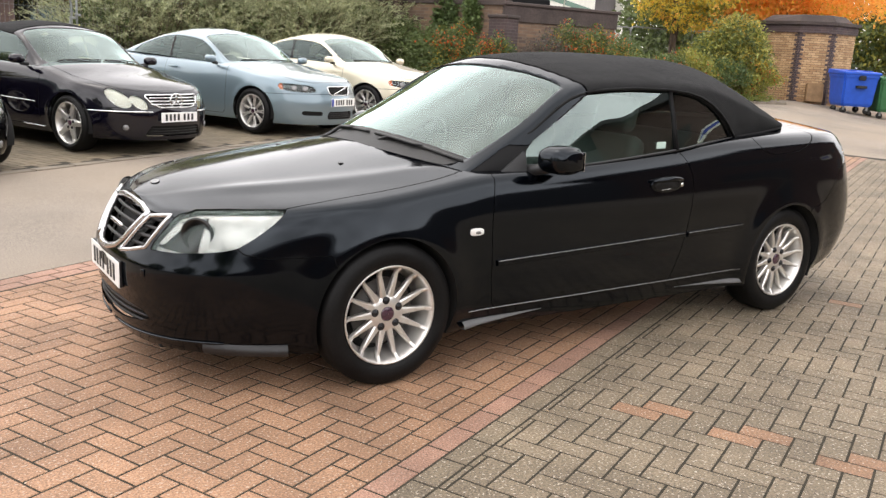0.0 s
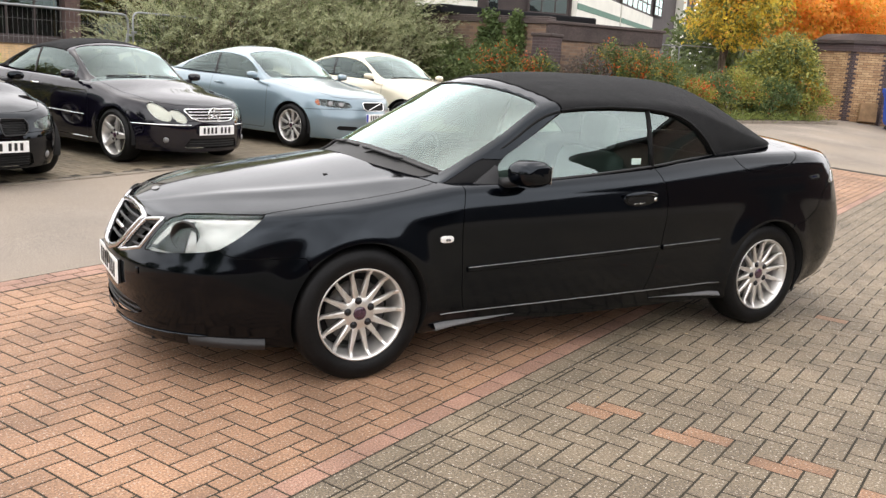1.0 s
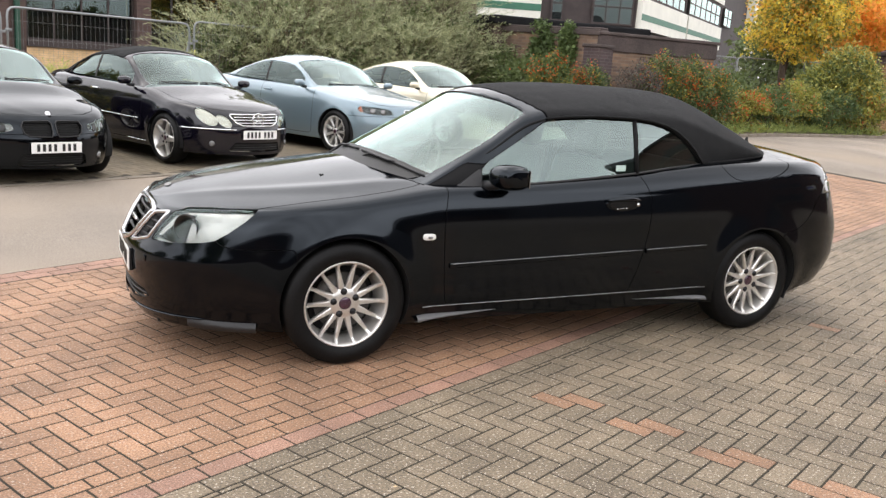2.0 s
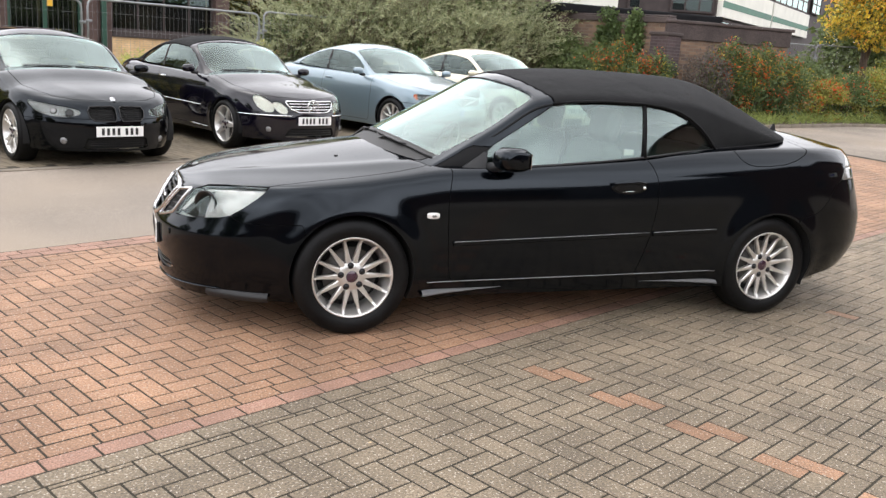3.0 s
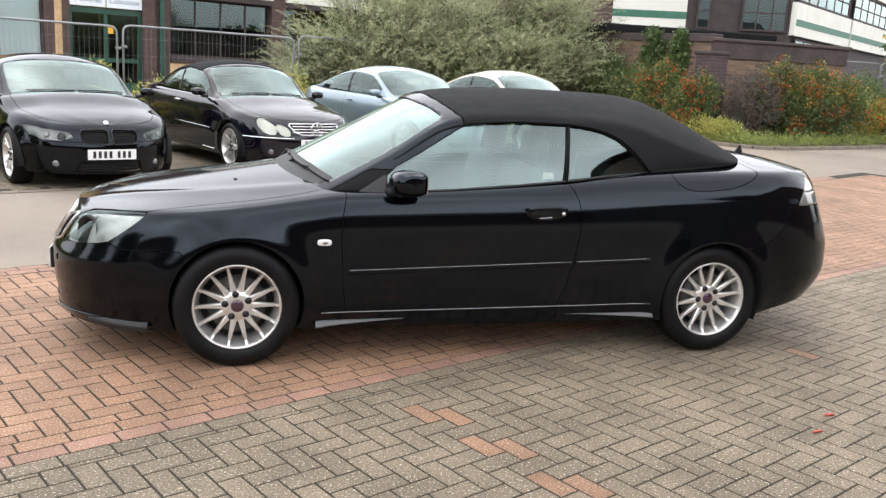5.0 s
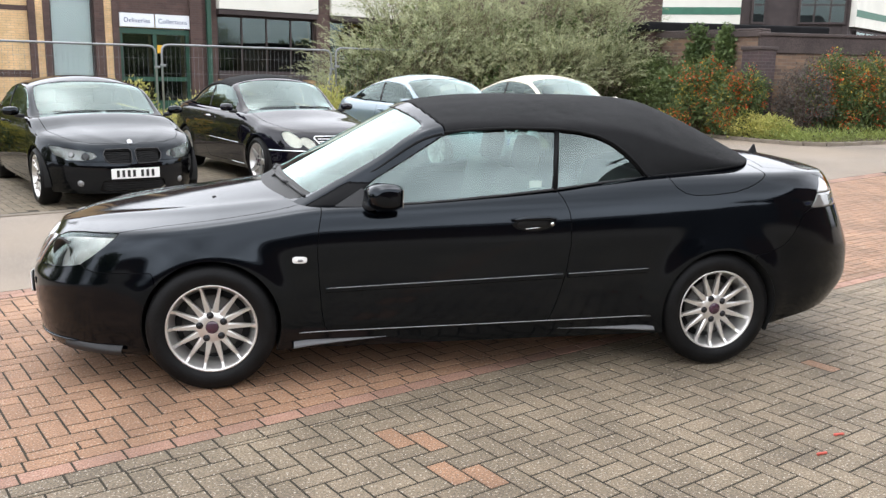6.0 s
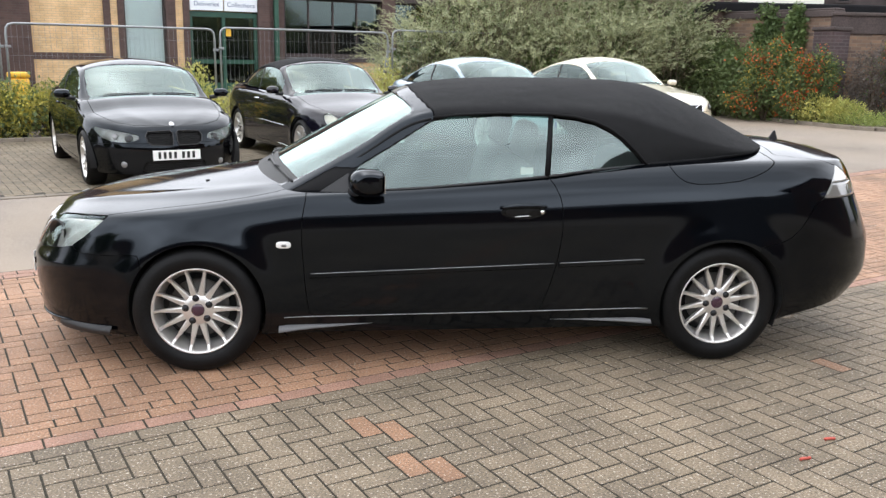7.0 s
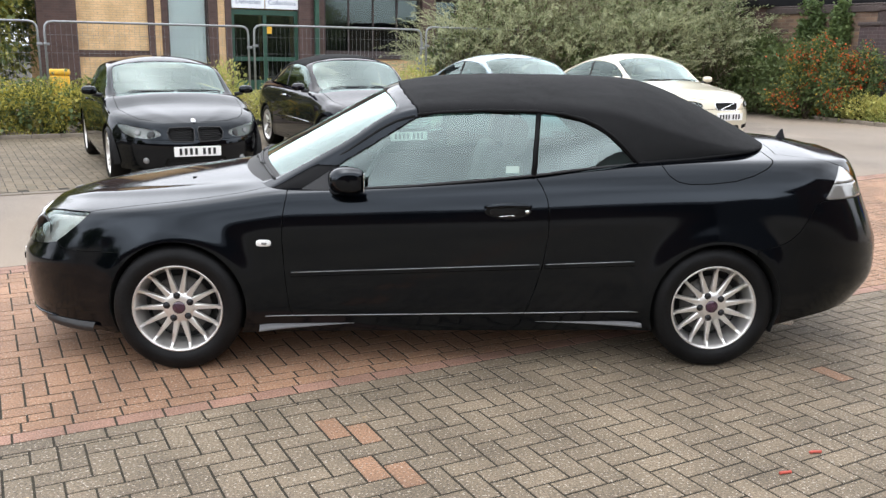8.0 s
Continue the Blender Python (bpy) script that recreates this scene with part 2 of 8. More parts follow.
def brick_material(name, colour, second, mortar, bump=0.6, width=0.225, height=0.075):
    """Brickwork laid by the wall's own length and height."""
    m = bpy.data.materials.new(name)
    m.use_nodes = True
    n, l = m.node_tree.nodes, m.node_tree.links
    p = n["Principled BSDF"]
    p.inputs["Roughness"].default_value = 0.88
    sep, com, br = n.new("ShaderNodeSeparateXYZ"), n.new("ShaderNodeCombineXYZ"), n.new("ShaderNodeTexBrick")
    l.new(n.new("ShaderNodeTexCoord").outputs["Object"], sep.inputs["Vector"])
    both = n.new("ShaderNodeMath")
    l.new(sep.outputs["X"], both.inputs[0])
    l.new(sep.outputs["Y"], both.inputs[1])
    l.new(both.outputs["Value"], com.inputs["X"])
    l.new(sep.outputs["Z"], com.inputs["Y"])
    l.new(com.outputs["Vector"], br.inputs["Vector"])
    br.inputs["Scale"].default_value = 1.0
    br.inputs["Brick Width"].default_value, br.inputs["Row Height"].default_value = width, height
    br.inputs["Mortar Size"].default_value, br.inputs["Mortar Smooth"].default_value = 0.006, 0.2
    br.inputs["Color1"].default_value, br.inputs["Color2"].default_value, br.inputs["Mortar"].default_value = (*colour, 1), (*second, 1), (*mortar, 1)
    noise_tex = n.new("ShaderNodeTexNoise")
    noise_tex.inputs["Scale"].default_value, noise_tex.inputs["Detail"].default_value = 2.2, 6.0
    l.new(n["Texture Coordinate"].outputs["Object"], noise_tex.inputs["Vector"])
    rng_node = n.new("ShaderNodeMapRange")
    rng_node.inputs["To Min"].default_value, rng_node.inputs["To Max"].default_value = 0.6, 1.4
    l.new(noise_tex.outputs["Fac"], rng_node.inputs["Value"])
    mixer = n.new("ShaderNodeMix")
    mixer.data_type, mixer.blend_type = "RGBA", "MULTIPLY"
    mixer.inputs["Factor"].default_value = 1.0
    l.new(br.outputs["Color"], mixer.inputs["A"])
    l.new(rng_node.outputs["Result"], mixer.inputs["B"])
    l.new(mixer.outputs["Result"], p.inputs["Base Color"])
    b = n.new("ShaderNodeBump")
    b.inputs["Strength"].default_value, b.inputs["Distance"].default_value, b.invert = bump, 0.006, True
    l.new(br.outputs["Fac"], b.inputs["Height"])
    l.new(b.outputs["Normal"], p.inputs["Normal"])
    return m


def leaf_material(name, base, other, through=0.25, rough=0.55):
    """Leaves: colour changes from leaf to leaf, with some light coming through."""
    m = bpy.data.materials.new(name)
    m.use_nodes = True
    n, l = m.node_tree.nodes, m.node_tree.links
    p = n["Principled BSDF"]
    p.inputs["Roughness"].default_value = rough
    ramp = n.new("ShaderNodeMix")
    ramp.data_type = "RGBA"
    ramp.inputs["A"].default_value, ramp.inputs["B"].default_value = (*base, 1), (*other, 1)
    geo = n.new("ShaderNodeNewGeometry")
    patch = n.new("ShaderNodeTexNoise")
    patch.inputs["Scale"].default_value = 1.6
    l.new(geo.outputs["Position"], patch.inputs["Vector"])
    add = n.new("ShaderNodeMath")
    add.operation, add.use_clamp = "MULTIPLY_ADD", True
    add.inputs[1].default_value = 0.55
    sub = n.new("ShaderNodeMapRange")
    sub.inputs["From Min"].default_value, sub.inputs["From Max"].default_value = 0.35, 0.65
    sub.inputs["To Min"].default_value, sub.inputs["To Max"].default_value = 0.0, 0.5
    l.new(patch.outputs["Fac"], sub.inputs["Value"])
    l.new(geo.outputs["Random Per Island"], add.inputs[0])
    l.new(sub.outputs["Result"], add.inputs[2])
    l.new(add.outputs["Value"], ramp.inputs["Factor"])
    l.new(ramp.outputs["Result"], p.inputs["Base Color"])
    trans, mixer = n.new("ShaderNodeBsdfTranslucent"), n.new("ShaderNodeMixShader")
    l.new(ramp.outputs["Result"], trans.inputs["Color"])
    mixer.inputs["Fac"].default_value = through
    l.new(p.outputs["BSDF"], mixer.inputs[1])
    l.new(trans.outputs["BSDF"], mixer.inputs[2])
    l.new(mixer.outputs["Shader"], n["Material Output"].inputs["Surface"])
    return m


M.update(
    yellow_brick=brick_material("buff_brick", (0.66, 0.43, 0.22), (0.72, 0.50, 0.27), (0.45, 0.34, 0.22)),
    pier_brick=brick_material("tan_pier_brick", (0.34, 0.195, 0.10), (0.54, 0.36, 0.20), (0.12, 0.08, 0.055)),
    dark_brick=brick_material("dark_brown_brick", (0.075, 0.045, 0.04), (0.10, 0.06, 0.05), (0.09, 0.07, 0.06)),
    wall_brick=brick_material("weathered_mixed_brick", (0.25, 0.155, 0.10), (0.11, 0.075, 0.06), (0.20, 0.16, 0.12)),
    purple_brick=brick_material("purple_engineering_brick", (0.060, 0.042, 0.045), (0.085, 0.055, 0.055), (0.12, 0.10, 0.09)),
    coping=material("weathered_coping", (0.062, 0.046, 0.042), 0.85, vary=0.35, scale=1.5, fine=0.3, fine_scale=40, bump=0.5),
    white_panel=material("off_white_panel", (0.72, 0.70, 0.62), 0.6, vary=0.08, scale=0.7, fine=0.05),
    green_paint=material("dark_green_paint", (0.015, 0.065, 0.04), 0.45, vary=0.2, scale=2),
    green_stripe=material("green_stripe_paint", (0.035, 0.14, 0.085), 0.5, vary=0.15, scale=2),
    brown_clad=material("dark_brown_cladding", (0.045, 0.032, 0.03), 0.7, vary=0.25, scale=1.5, bump=0.2),
    sign_white=material("white_sign_board", (0.80, 0.82, 0.84), 0.4, vary=0.03),
    sign_blue=material("slate_blue_lettering", (0.10, 0.14, 0.24), 0.5),
    yellow=material("yellow_plastic", (0.75, 0.42, 0.03), 0.5, vary=0.1),
    # pale sheet colour that paints in the grey reflection of one window
    reflection_sheet=material("pale_window_reflection", (0.78, 0.83, 0.86), 0.8, vary=0.1, scale=0.8),
    steel=material("galvanised_steel", (0.27, 0.28, 0.285), 0.45, metal=0.6, vary=0.2, scale=5),
    bin_blue=material("blue_bin_plastic", (0.012, 0.085, 0.50), 0.45, vary=0.1, bump=0.05),
    bin_green=material("green_bin_plastic", (0.03, 0.13, 0.05), 0.5, vary=0.1),
    bark=material("bark", (0.085, 0.06, 0.042), 0.9, vary=0.35, scale=12, bump=0.8, bump_scale=40),
    twig=material("willow_twig", (0.16, 0.125, 0.085), 0.85, vary=0.2),
    carton=material("brown_cardboard", (0.27, 0.165, 0.085), 0.85, vary=0.25, scale=6, bump=0.2),
    stub=material("red_paper", (0.55, 0.10, 0.07), 0.6, vary=0.2),
    dry_leaf=material("dry_leaf", (0.42, 0.31, 0.18), 0.7, rand=0.6, vary=0.2),
    # dark sheet colour that stands in for the dimness of unlit rooms
    room=material("painted_dim_room", (0.05, 0.05, 0.05), 0.9, vary=0.4, scale=0.8),
    felt=material("black_roofing_felt", (0.012, 0.012, 0.013), 0.95, vary=0.3, scale=2, fine=0.3, spec=0.15),
    roof_tile=material("dark_roof_sheet", (0.06, 0.06, 0.065), 0.7, vary=0.2, scale=1.5, bump=0.2),
    willow=leaf_material("grey_green_leaves", (0.195, 0.23, 0.115), (0.53, 0.54, 0.32), 0.42),
    hedge_leaf=leaf_material("yellow_green_hedge_leaves", (0.131, 0.166, 0.038), (0.595, 0.507, 0.096)),
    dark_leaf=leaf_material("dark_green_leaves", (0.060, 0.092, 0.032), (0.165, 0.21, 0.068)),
    mixed_leaf=leaf_material("autumn_green_leaves", (0.088, 0.131, 0.035), (0.385, 0.350, 0.061)),
    lime_leaf=leaf_material("lime_leaves", (0.27, 0.32, 0.08), (0.72, 0.64, 0.21)),
    orange_leaf=leaf_material("orange_maple_leaves", (0.95, 0.42, 0.09), (0.97, 0.62, 0.17), 0.65),
    autumn_leaf=leaf_material("yellowing_shrub_leaves", (0.17, 0.20, 0.04), (0.62, 0.40, 0.06), 0.3),
    gold_leaf=leaf_material("golden_maple_leaves", (0.86, 0.56, 0.06), (0.66, 0.56, 0.10), 0.5),
    berry=leaf_material("orange_red_berries", (0.48, 0.050, 0.012), (0.68, 0.16, 0.03), 0.15, 0.4),
    purple_leaf=leaf_material("grey_purple_leaves", (0.070, 0.058, 0.052), (0.135, 0.110, 0.092)),
    ivy=leaf_material("ivy_leaves", (0.045, 0.080, 0.026), (0.145, 0.20, 0.062)),
    grass=leaf_material("bed_grass", (0.158, 0.210, 0.052), (0.385, 0.438, 0.123)),
    flower=leaf_material("pale_flowers", (0.7, 0.65, 0.35), (0.75, 0.72, 0.6), 0.2),
)


# ---- mesh helpers ----
def mesh_from(name, verts, faces, mat, smooth=False):
    me = bpy.data.meshes.new(name)
    me.from_pydata([tuple(map(float, v)) for v in verts], [], faces)
    me.materials.append(mat)
    if smooth:
        me.polygons.foreach_set("use_smooth", [True] * len(me.polygons))
    me.update()
    return me


def put(name, me, parent=None, label="", m=None):
    ob = new(name, me)
    if parent is not None:
        ob.parent = parent
    if m is not None:
        ob.matrix_basis = m
    if label:
        tagged(ob, label)
    return ob


def part(name, bm, mat, parent, label="", smooth=True, m=None):
    """Links a bmesh as one mesh object under a thing or a part."""
    me = bpy.data.meshes.new(name)
    bm.to_mesh(me)
    bm.free()
    me.materials.append(mat)
    if smooth:
        me.polygons.foreach_set("use_smooth", [True] * len(me.polygons))
    return put(name, me, parent, label, m)


def thing(name, label, category, group="", m=None, kind=""):
    ob = new(name)
    ob.empty_display_size = 0.1
    if m is not None:
        ob.matrix_basis = m
    return tagged(ob, label, category, group, kind)


def box_bm(x0, x1, y0, y1, z0, z1, bevel=0.0, bm=None):
    bm = bm or bmesh.new()
    r = bmesh.ops.create_cube(bm, size=1.0)
    vs = r["verts"]
    for v in vs:
        v.co = Vector(((x0 + x1) / 2 + v.co.x * (x1 - x0), (y0 + y1) / 2 + v.co.y * (y1 - y0), (z0 + z1) / 2 + v.co.z * (z1 - z0)))
    if bevel:
        es = list({e for v in vs for e in v.link_edges})
        bmesh.ops.bevel(bm, geom=es, offset=bevel, segments=2, affect="EDGES", profile=0.5)
    return bm


def tube_bm(path, r, sides=8, bm=None, close=False):
    """A round bar along a path of points; r may be one number or one for each point."""
    bm = bm or bmesh.new()
    pts = [Vector(p) for p in path]
    n = len(pts)
    rs = r if isinstance(r, (list, tuple)) else [r] * n
    rings = []
    up = None
    for i, p in enumerate(pts):
        a, b = pts[(i - 1) % n if close else max(i - 1, 0)], pts[(i + 1) % n if close else min(i + 1, n - 1)]
        d = (b - a).normalized()
        if up is None:
            up = Vector((0, 0, 1)) if abs(d.z) < 0.9 else Vector((1, 0, 0))
        s = d.cross(up).normalized()
        up = s.cross(d).normalized()
        rings.append([bm.verts.new(p + (s * math.cos(k * math.tau / sides) + up * math.sin(k * math.tau / sides)) * rs[i]) for k in range(sides)])
    for i in range(n if close else n - 1):
        a, b = rings[i], rings[(i + 1) % n]
        for k in range(sides):
            bm.faces.new((a[k], a[(k + 1) % sides], b[(k + 1) % sides], b[k]))
    if not close:
        bm.faces.new(rings[0][::-1])
        bm.faces.new(rings[-1])
    bmesh.ops.recalc_face_normals(bm, faces=bm.faces[:])
    return bm


def spin_bm(profile, n=48, axis="y", bm=None):
    """A turned body: profile of (radius, along the axis), closed round the axis."""
    bm = bm or bmesh.new()
    rings = []
    for r, a in profile:
        ring = []
        for k in range(n):
            c, s = r * math.cos(k * math.tau / n), r * math.sin(k * math.tau / n)
            ring.append(bm.verts.new((c, a, s) if axis == "y" else (c, s, a)))
        rings.append(ring)
    for a, b in zip(rings, rings[1:]):
        for k in range(n):
            bm.faces.new((a[k], a[(k + 1) % n], b[(k + 1) % n], b[k]))
    bmesh.ops.recalc_face_normals(bm, faces=bm.faces[:])
    return bm


def prism_bm(poly, depth, place, bm=None, bevel=0.0):
    """Extrudes a flat outline (u, v) by depth along w; place(u, v, w) gives the point."""
    bm = bm or bmesh.new()
    lo = [bm.verts.new(place(u, v, 0.0)) for u, v in poly]
    hi = [bm.verts.new(place(u, v, depth)) for u, v in poly]
    top = bm.faces.new(hi)
    bm.faces.new(lo[::-1])
    n = len(poly)
    for i in range(n):
        bm.faces.new((lo[i], lo[(i + 1) % n], hi[(i + 1) % n], hi[i]))
    bmesh.ops.recalc_face_normals(bm, faces=bm.faces[:])
    if bevel:
        bmesh.ops.bevel(bm, geom=list(top.edges), offset=bevel, segments=2, affect="EDGES", profile=0.5)
    return bm


def knots(*pairs):
    """A smooth curve through (x, y) knots that does not overshoot."""
    xs, ys = np.array(pairs, float).T
    h, d = np.diff(xs), np.diff(ys) / np.diff(xs)
    m = np.zeros(len(xs))
    for i in range(1, len(xs) - 1):
        if d[i - 1] * d[i] > 0:
            w1, w2 = 2 * h[i] + h[i - 1], h[i] + 2 * h[i - 1]
            m[i] = (w1 + w2) / (w1 / d[i - 1] + w2 / d[i])
    m[0], m[-1] = d[0], d[-1]

    def at(x):
        x = np.clip(np.asarray(x, float), xs[0], xs[-1])
        i = np.clip(np.searchsorted(xs, x) - 1, 0, len(h) - 1)
        t = (x - xs[i]) / h[i]
        return ((1 + 2 * t) * (1 - t) ** 2 * ys[i] + t * (1 - t) ** 2 * h[i] * m[i] + t * t * (3 - 2 * t) * ys[i + 1] + t * t * (t - 1) * h[i] * m[i + 1])

    return at


# ---- the lie of the land ----
LANE = radians(26.5)
LE, LN = Vector((math.cos(LANE), math.sin(LANE))), Vector((-math.sin(LANE), math.cos(LANE)))


def ease(v, a, b):
    v = min(1.0, max(0.0, (v - a) / (b - a)))
    return v * v * (3 - 2 * v)


def land(x, y):
    """Height of the ground: level by the car, rising gently along the lane."""
    e, n = x * LE.x + y * LE.y, x * LN.x + y * LN.y
    return 0.035 * ease(n, 2, 6) + 0.0155 * max(0.0, min(e, 60.0) - 2.0) * ease(n, -2, 2)


def lane(e, n, z=0.0):
    p = LE * e + LN * n
    return Vector((p.x, p.y, land(p.x, p.y) + z))


# ---- ground, road and bays ----
def sheet(name, es, ns, dz, mat, label, category, kind="structure"):
    verts = [lane(e, n, dz) for n in ns for e in es]
    w = len(es)
    faces = [(j * w + i, j * w + i + 1, (j + 1) * w + i + 1, (j + 1) * w + i) for j in range(len(ns) - 1) for i in range(w - 1)]
    ob = put(name, mesh_from(name, verts, faces, mat, True))
    return tagged(ob, label, category, kind=kind)


far = [-900, -300, -100, -50, -30]
near = list(np.arange(-20, 40.1, 2.0))
sheet("ground", far + near + [50, 60, 100, 300, 900], [-900, -300, -100, -40] + list(np.arange(-20, -5, 2.0)) + list(np.arange(-5, 8, 0.25)) + list(np.arange(8, 30.1, 2.0)) + [40, 60, 100, 300, 900], -0.0019, M["sand"],
      "flat sandy ground under the paving and beyond the buildings", "ground")
ROAD_IN, ROAD_OUT, BAY_END = 1.87, 5.0, 11.1
sheet("road", [-60, -40] + list(np.arange(-30, 46.1, 1.0)) + [60, 90], list(np.linspace(ROAD_IN, ROAD_OUT, 7)), 0.0, M["tarmac"], "worn pale grey tarmac lane beside the parking bays", "road")
sheet("road_turn", list(np.arange(9.5, 46.1, 1.0)) + [60, 90], list(np.linspace(ROAD_OUT, 14.0, 14)), -0.001, M["tarmac"], "worn tarmac turning area by the planted bed", "road")
sheet("road_side", list(np.arange(13.25, 46.3, 1.0)) + [60, 90], [-30.0, -20.0, -12.0] + list(np.arange(-9.0, ROAD_IN - 0.05, 0.25)) + [ROAD_IN], 0.001, M["tarmac"], "worn tarmac yard beyond the block paving", "road")
sheet("yard_apron", list(np.arange(-30.0, 13.3, 2.7)) + [13.25], [-30.0, -20.0, -12.0, -7.8], -0.0006, M["tarmac"], "worn tarmac yard behind the block paving", "road")
sheet("yard_apron", [-30.0, -20.0, -14.0, -10.0, -7.25], [-7.8, -5.0, -2.5, 0.0, ROAD_IN], -0.0006, M["tarmac"], "worn tarmac yard beside the block paving", "road")
sheet("yard", list(np.arange(-30, 40.1, 2.0)), list(np.arange(BAY_END, 40.1, 2.0)), -0.0006, M["soil"], "bare soil and rough grass behind the fence", "ground")

# edge line of concrete blocks between lane and bays, and the pale line along it
bm = bmesh.new()
for i in range(44):
    one = box_bm(-0.222, 0.222, -0.06, 0.06, -0.1, 0.012, 0.006)
    bmesh.ops.transform(one, matrix=Matrix.Translation(lane(-9.0 + i * 0.45, ROAD_OUT + 0.06)) @ Matrix.Rotation(LANE, 4, "Z"), verts=one.verts[:])
    spare = bpy.data.meshes.new("spare")
    one.to_mesh(spare)
    one.free()
    bm.from_mesh(spare)
    bpy.data.meshes.remove(spare)
ob = part("bay_edging", bm, M["kerb"], None, smooth=False)
tagged(ob, "flush row of pale concrete edging blocks along the bays", "kerb", kind="structure")


# ---- block paving ----
PAVE = radians(24.8)
PE, PN = Vector((math.cos(PAVE), math.sin(PAVE))), Vector((-math.sin(PAVE), math.cos(PAVE)))
BORDER = -1.27            # middle of the pink border course, across the pattern
VKEY = Vector((0.80, -1.555))


def pave(e, n):
    p = PE * e + PN * n
    return p.x, p.y


def clip_poly(poly, a, b, c):
    """The part of a flat outline where a u + b v + c > 0."""
    out = []
    for i, p in enumerate(poly):
        q = poly[(i + 1) % len(poly)]
        fp, fq = a * p[0] + b * p[1] + c, a * q[0] + b * q[1] + c
        if fp > 0:
            out.append(p)
        if fp * fq < 0:
            k = fp / (fp - fq)
            out.append((p[0] + (q[0] - p[0]) * k, p[1] + (q[1] - p[1]) * k))
    return out


def block(poly, rng, joint=0.0028, chamfer=0.0035):
    """Verts (u, v, dz) and faces of one paving block: worn top, chamfer, sides down into the joint."""
    cu, cv = sum(p[0] for p in poly) / len(poly), sum(p[1] for p in poly) / len(poly)

    def ring(d, z):
        out = []
        for u, v in poly:
            du, dv = u - cu, v - cv
            out.append((u - math.copysign(min(d, abs(du) * 0.8), du), v - math.copysign(min(d, abs(dv) * 0.8), dv), z))
        return out

    lift, tu, tv = (max(-limit, min(limit, rng.gauss(0, spread))) for spread, limit in ((0.0005, 0.0006), (0.0025, 0.004), (0.0025, 0.004)))
    top = [(u, v, z + lift + (u - cu) * tu + (v - cv) * tv) for u, v, z in ring(joint + chamfer, 0.0)]
    mid = [(u, v, z + lift + (u - cu) * tu + (v - cv) * tv) for u, v, z in ring(joint, -0.004)]
    low = ring(joint, -0.03)
    k = len(poly)
    faces = [tuple(range(k))]
    for a, b in ((0, k), (k, 2 * k)):
        faces += [(a + i, b + i, b + (i + 1) % k, a + (i + 1) % k) for i in range(k)]
    return top + mid + low, faces


def herringbone(e0, e1, n0, n1, origin, angle_mirror=True):
    """Outlines of 200 x 100 mm blocks in a 90-degree herringbone over a stretch of the plan; yields kind, outline, key."""
    b = 0.1
    span = int((abs(e1 - e0) + abs(n1 - n0)) / b) + 6
    oe, on = origin
    for j in range(-span, span):
        for i in range(-span * 2, span * 2):
            u, v = i + 2 * j, -i + 2 * j
            ce, cn = oe + u * b, on + v * b
            if not (e0 - 0.3 < ce < e1 + 0.3 and n0 - 0.3 < cn < n1 + 0.3):
                continue
            yield "h", [(ce, cn - b), (ce + 2 * b, cn - b), (ce + 2 * b, cn), (ce, cn)], (i, j)
            yield "v", [(ce - b, cn - 2 * b), (ce, cn - 2 * b), (ce, cn), (ce - b, cn)], (i, j)


class Blocks:
    """Collects blocks into one mesh."""

    def __init__(self):
        self.v, self.f = [], []

    def add(self, vs, fs, at):
        k = len(self.v)
        self.v += [at(*p) for p in vs]
        self.f += [tuple(i + k for i in f) for f in fs]


def at_pave(u, v, dz):
    x, y = pave(u, v)
    return x, y, land(x, y) + dz


rng = random.Random(4)
key_e, key_n = VKEY.dot(PE), VKEY.dot(PN)
ORIGIN = (key_e + 0.05, key_n + 0.1)
E0, E1 = -7.0, 13.0
edge_a, edge_b = LN.dot(PE), LN.dot(PN)      # the lane's edge, seen in the pattern's frame


def clipped(poly, n_low, n_high, lane_edge):
    poly = clip_poly(poly, 0, 1, -n_low)
    if len(poly) > 2:
        poly = clip_poly(poly, 0, -1, n_high)
    if len(poly) > 2:
        poly = clip_poly(poly, -1, 0, E1)
    if len(poly) > 2:
        poly = clip_poly(poly, 1, 0, -E0)
    if len(poly) > 2 and lane_edge is not None:
        poly = clip_poly(poly, -edge_a, -edge_b, lane_edge)
    if len(poly) < 3:
        return None
    area = abs(sum(p[0] * q[1] - q[0] * p[1] for p, q in zip(poly, poly[1:] + poly[:1]))) / 2
    return poly if area > 0.0012 else None


pavement = thing("pavement", "herringbone block paving in weathered grey and terracotta", "pavement", kind="structure")
singles, count = {"red": [], "grey": [], "pink": []}, 0
heaps = {"red": Blocks(), "grey": Blocks(), "pink": Blocks()}


def lay(colour, poly):
    global count
    vs, fs = block(poly, rng)
    ce, cn = sum(p[0] for p in poly) / len(poly), sum(p[1] for p in poly) / len(poly)
    if -1.2 < ce < 1.55 and -2.75 < cn < -0.75 and count < 300:
        count += 1
        singles[colour].append((vs, fs, ce, cn))
    else:
        heaps[colour].add(vs, fs, at_pave)


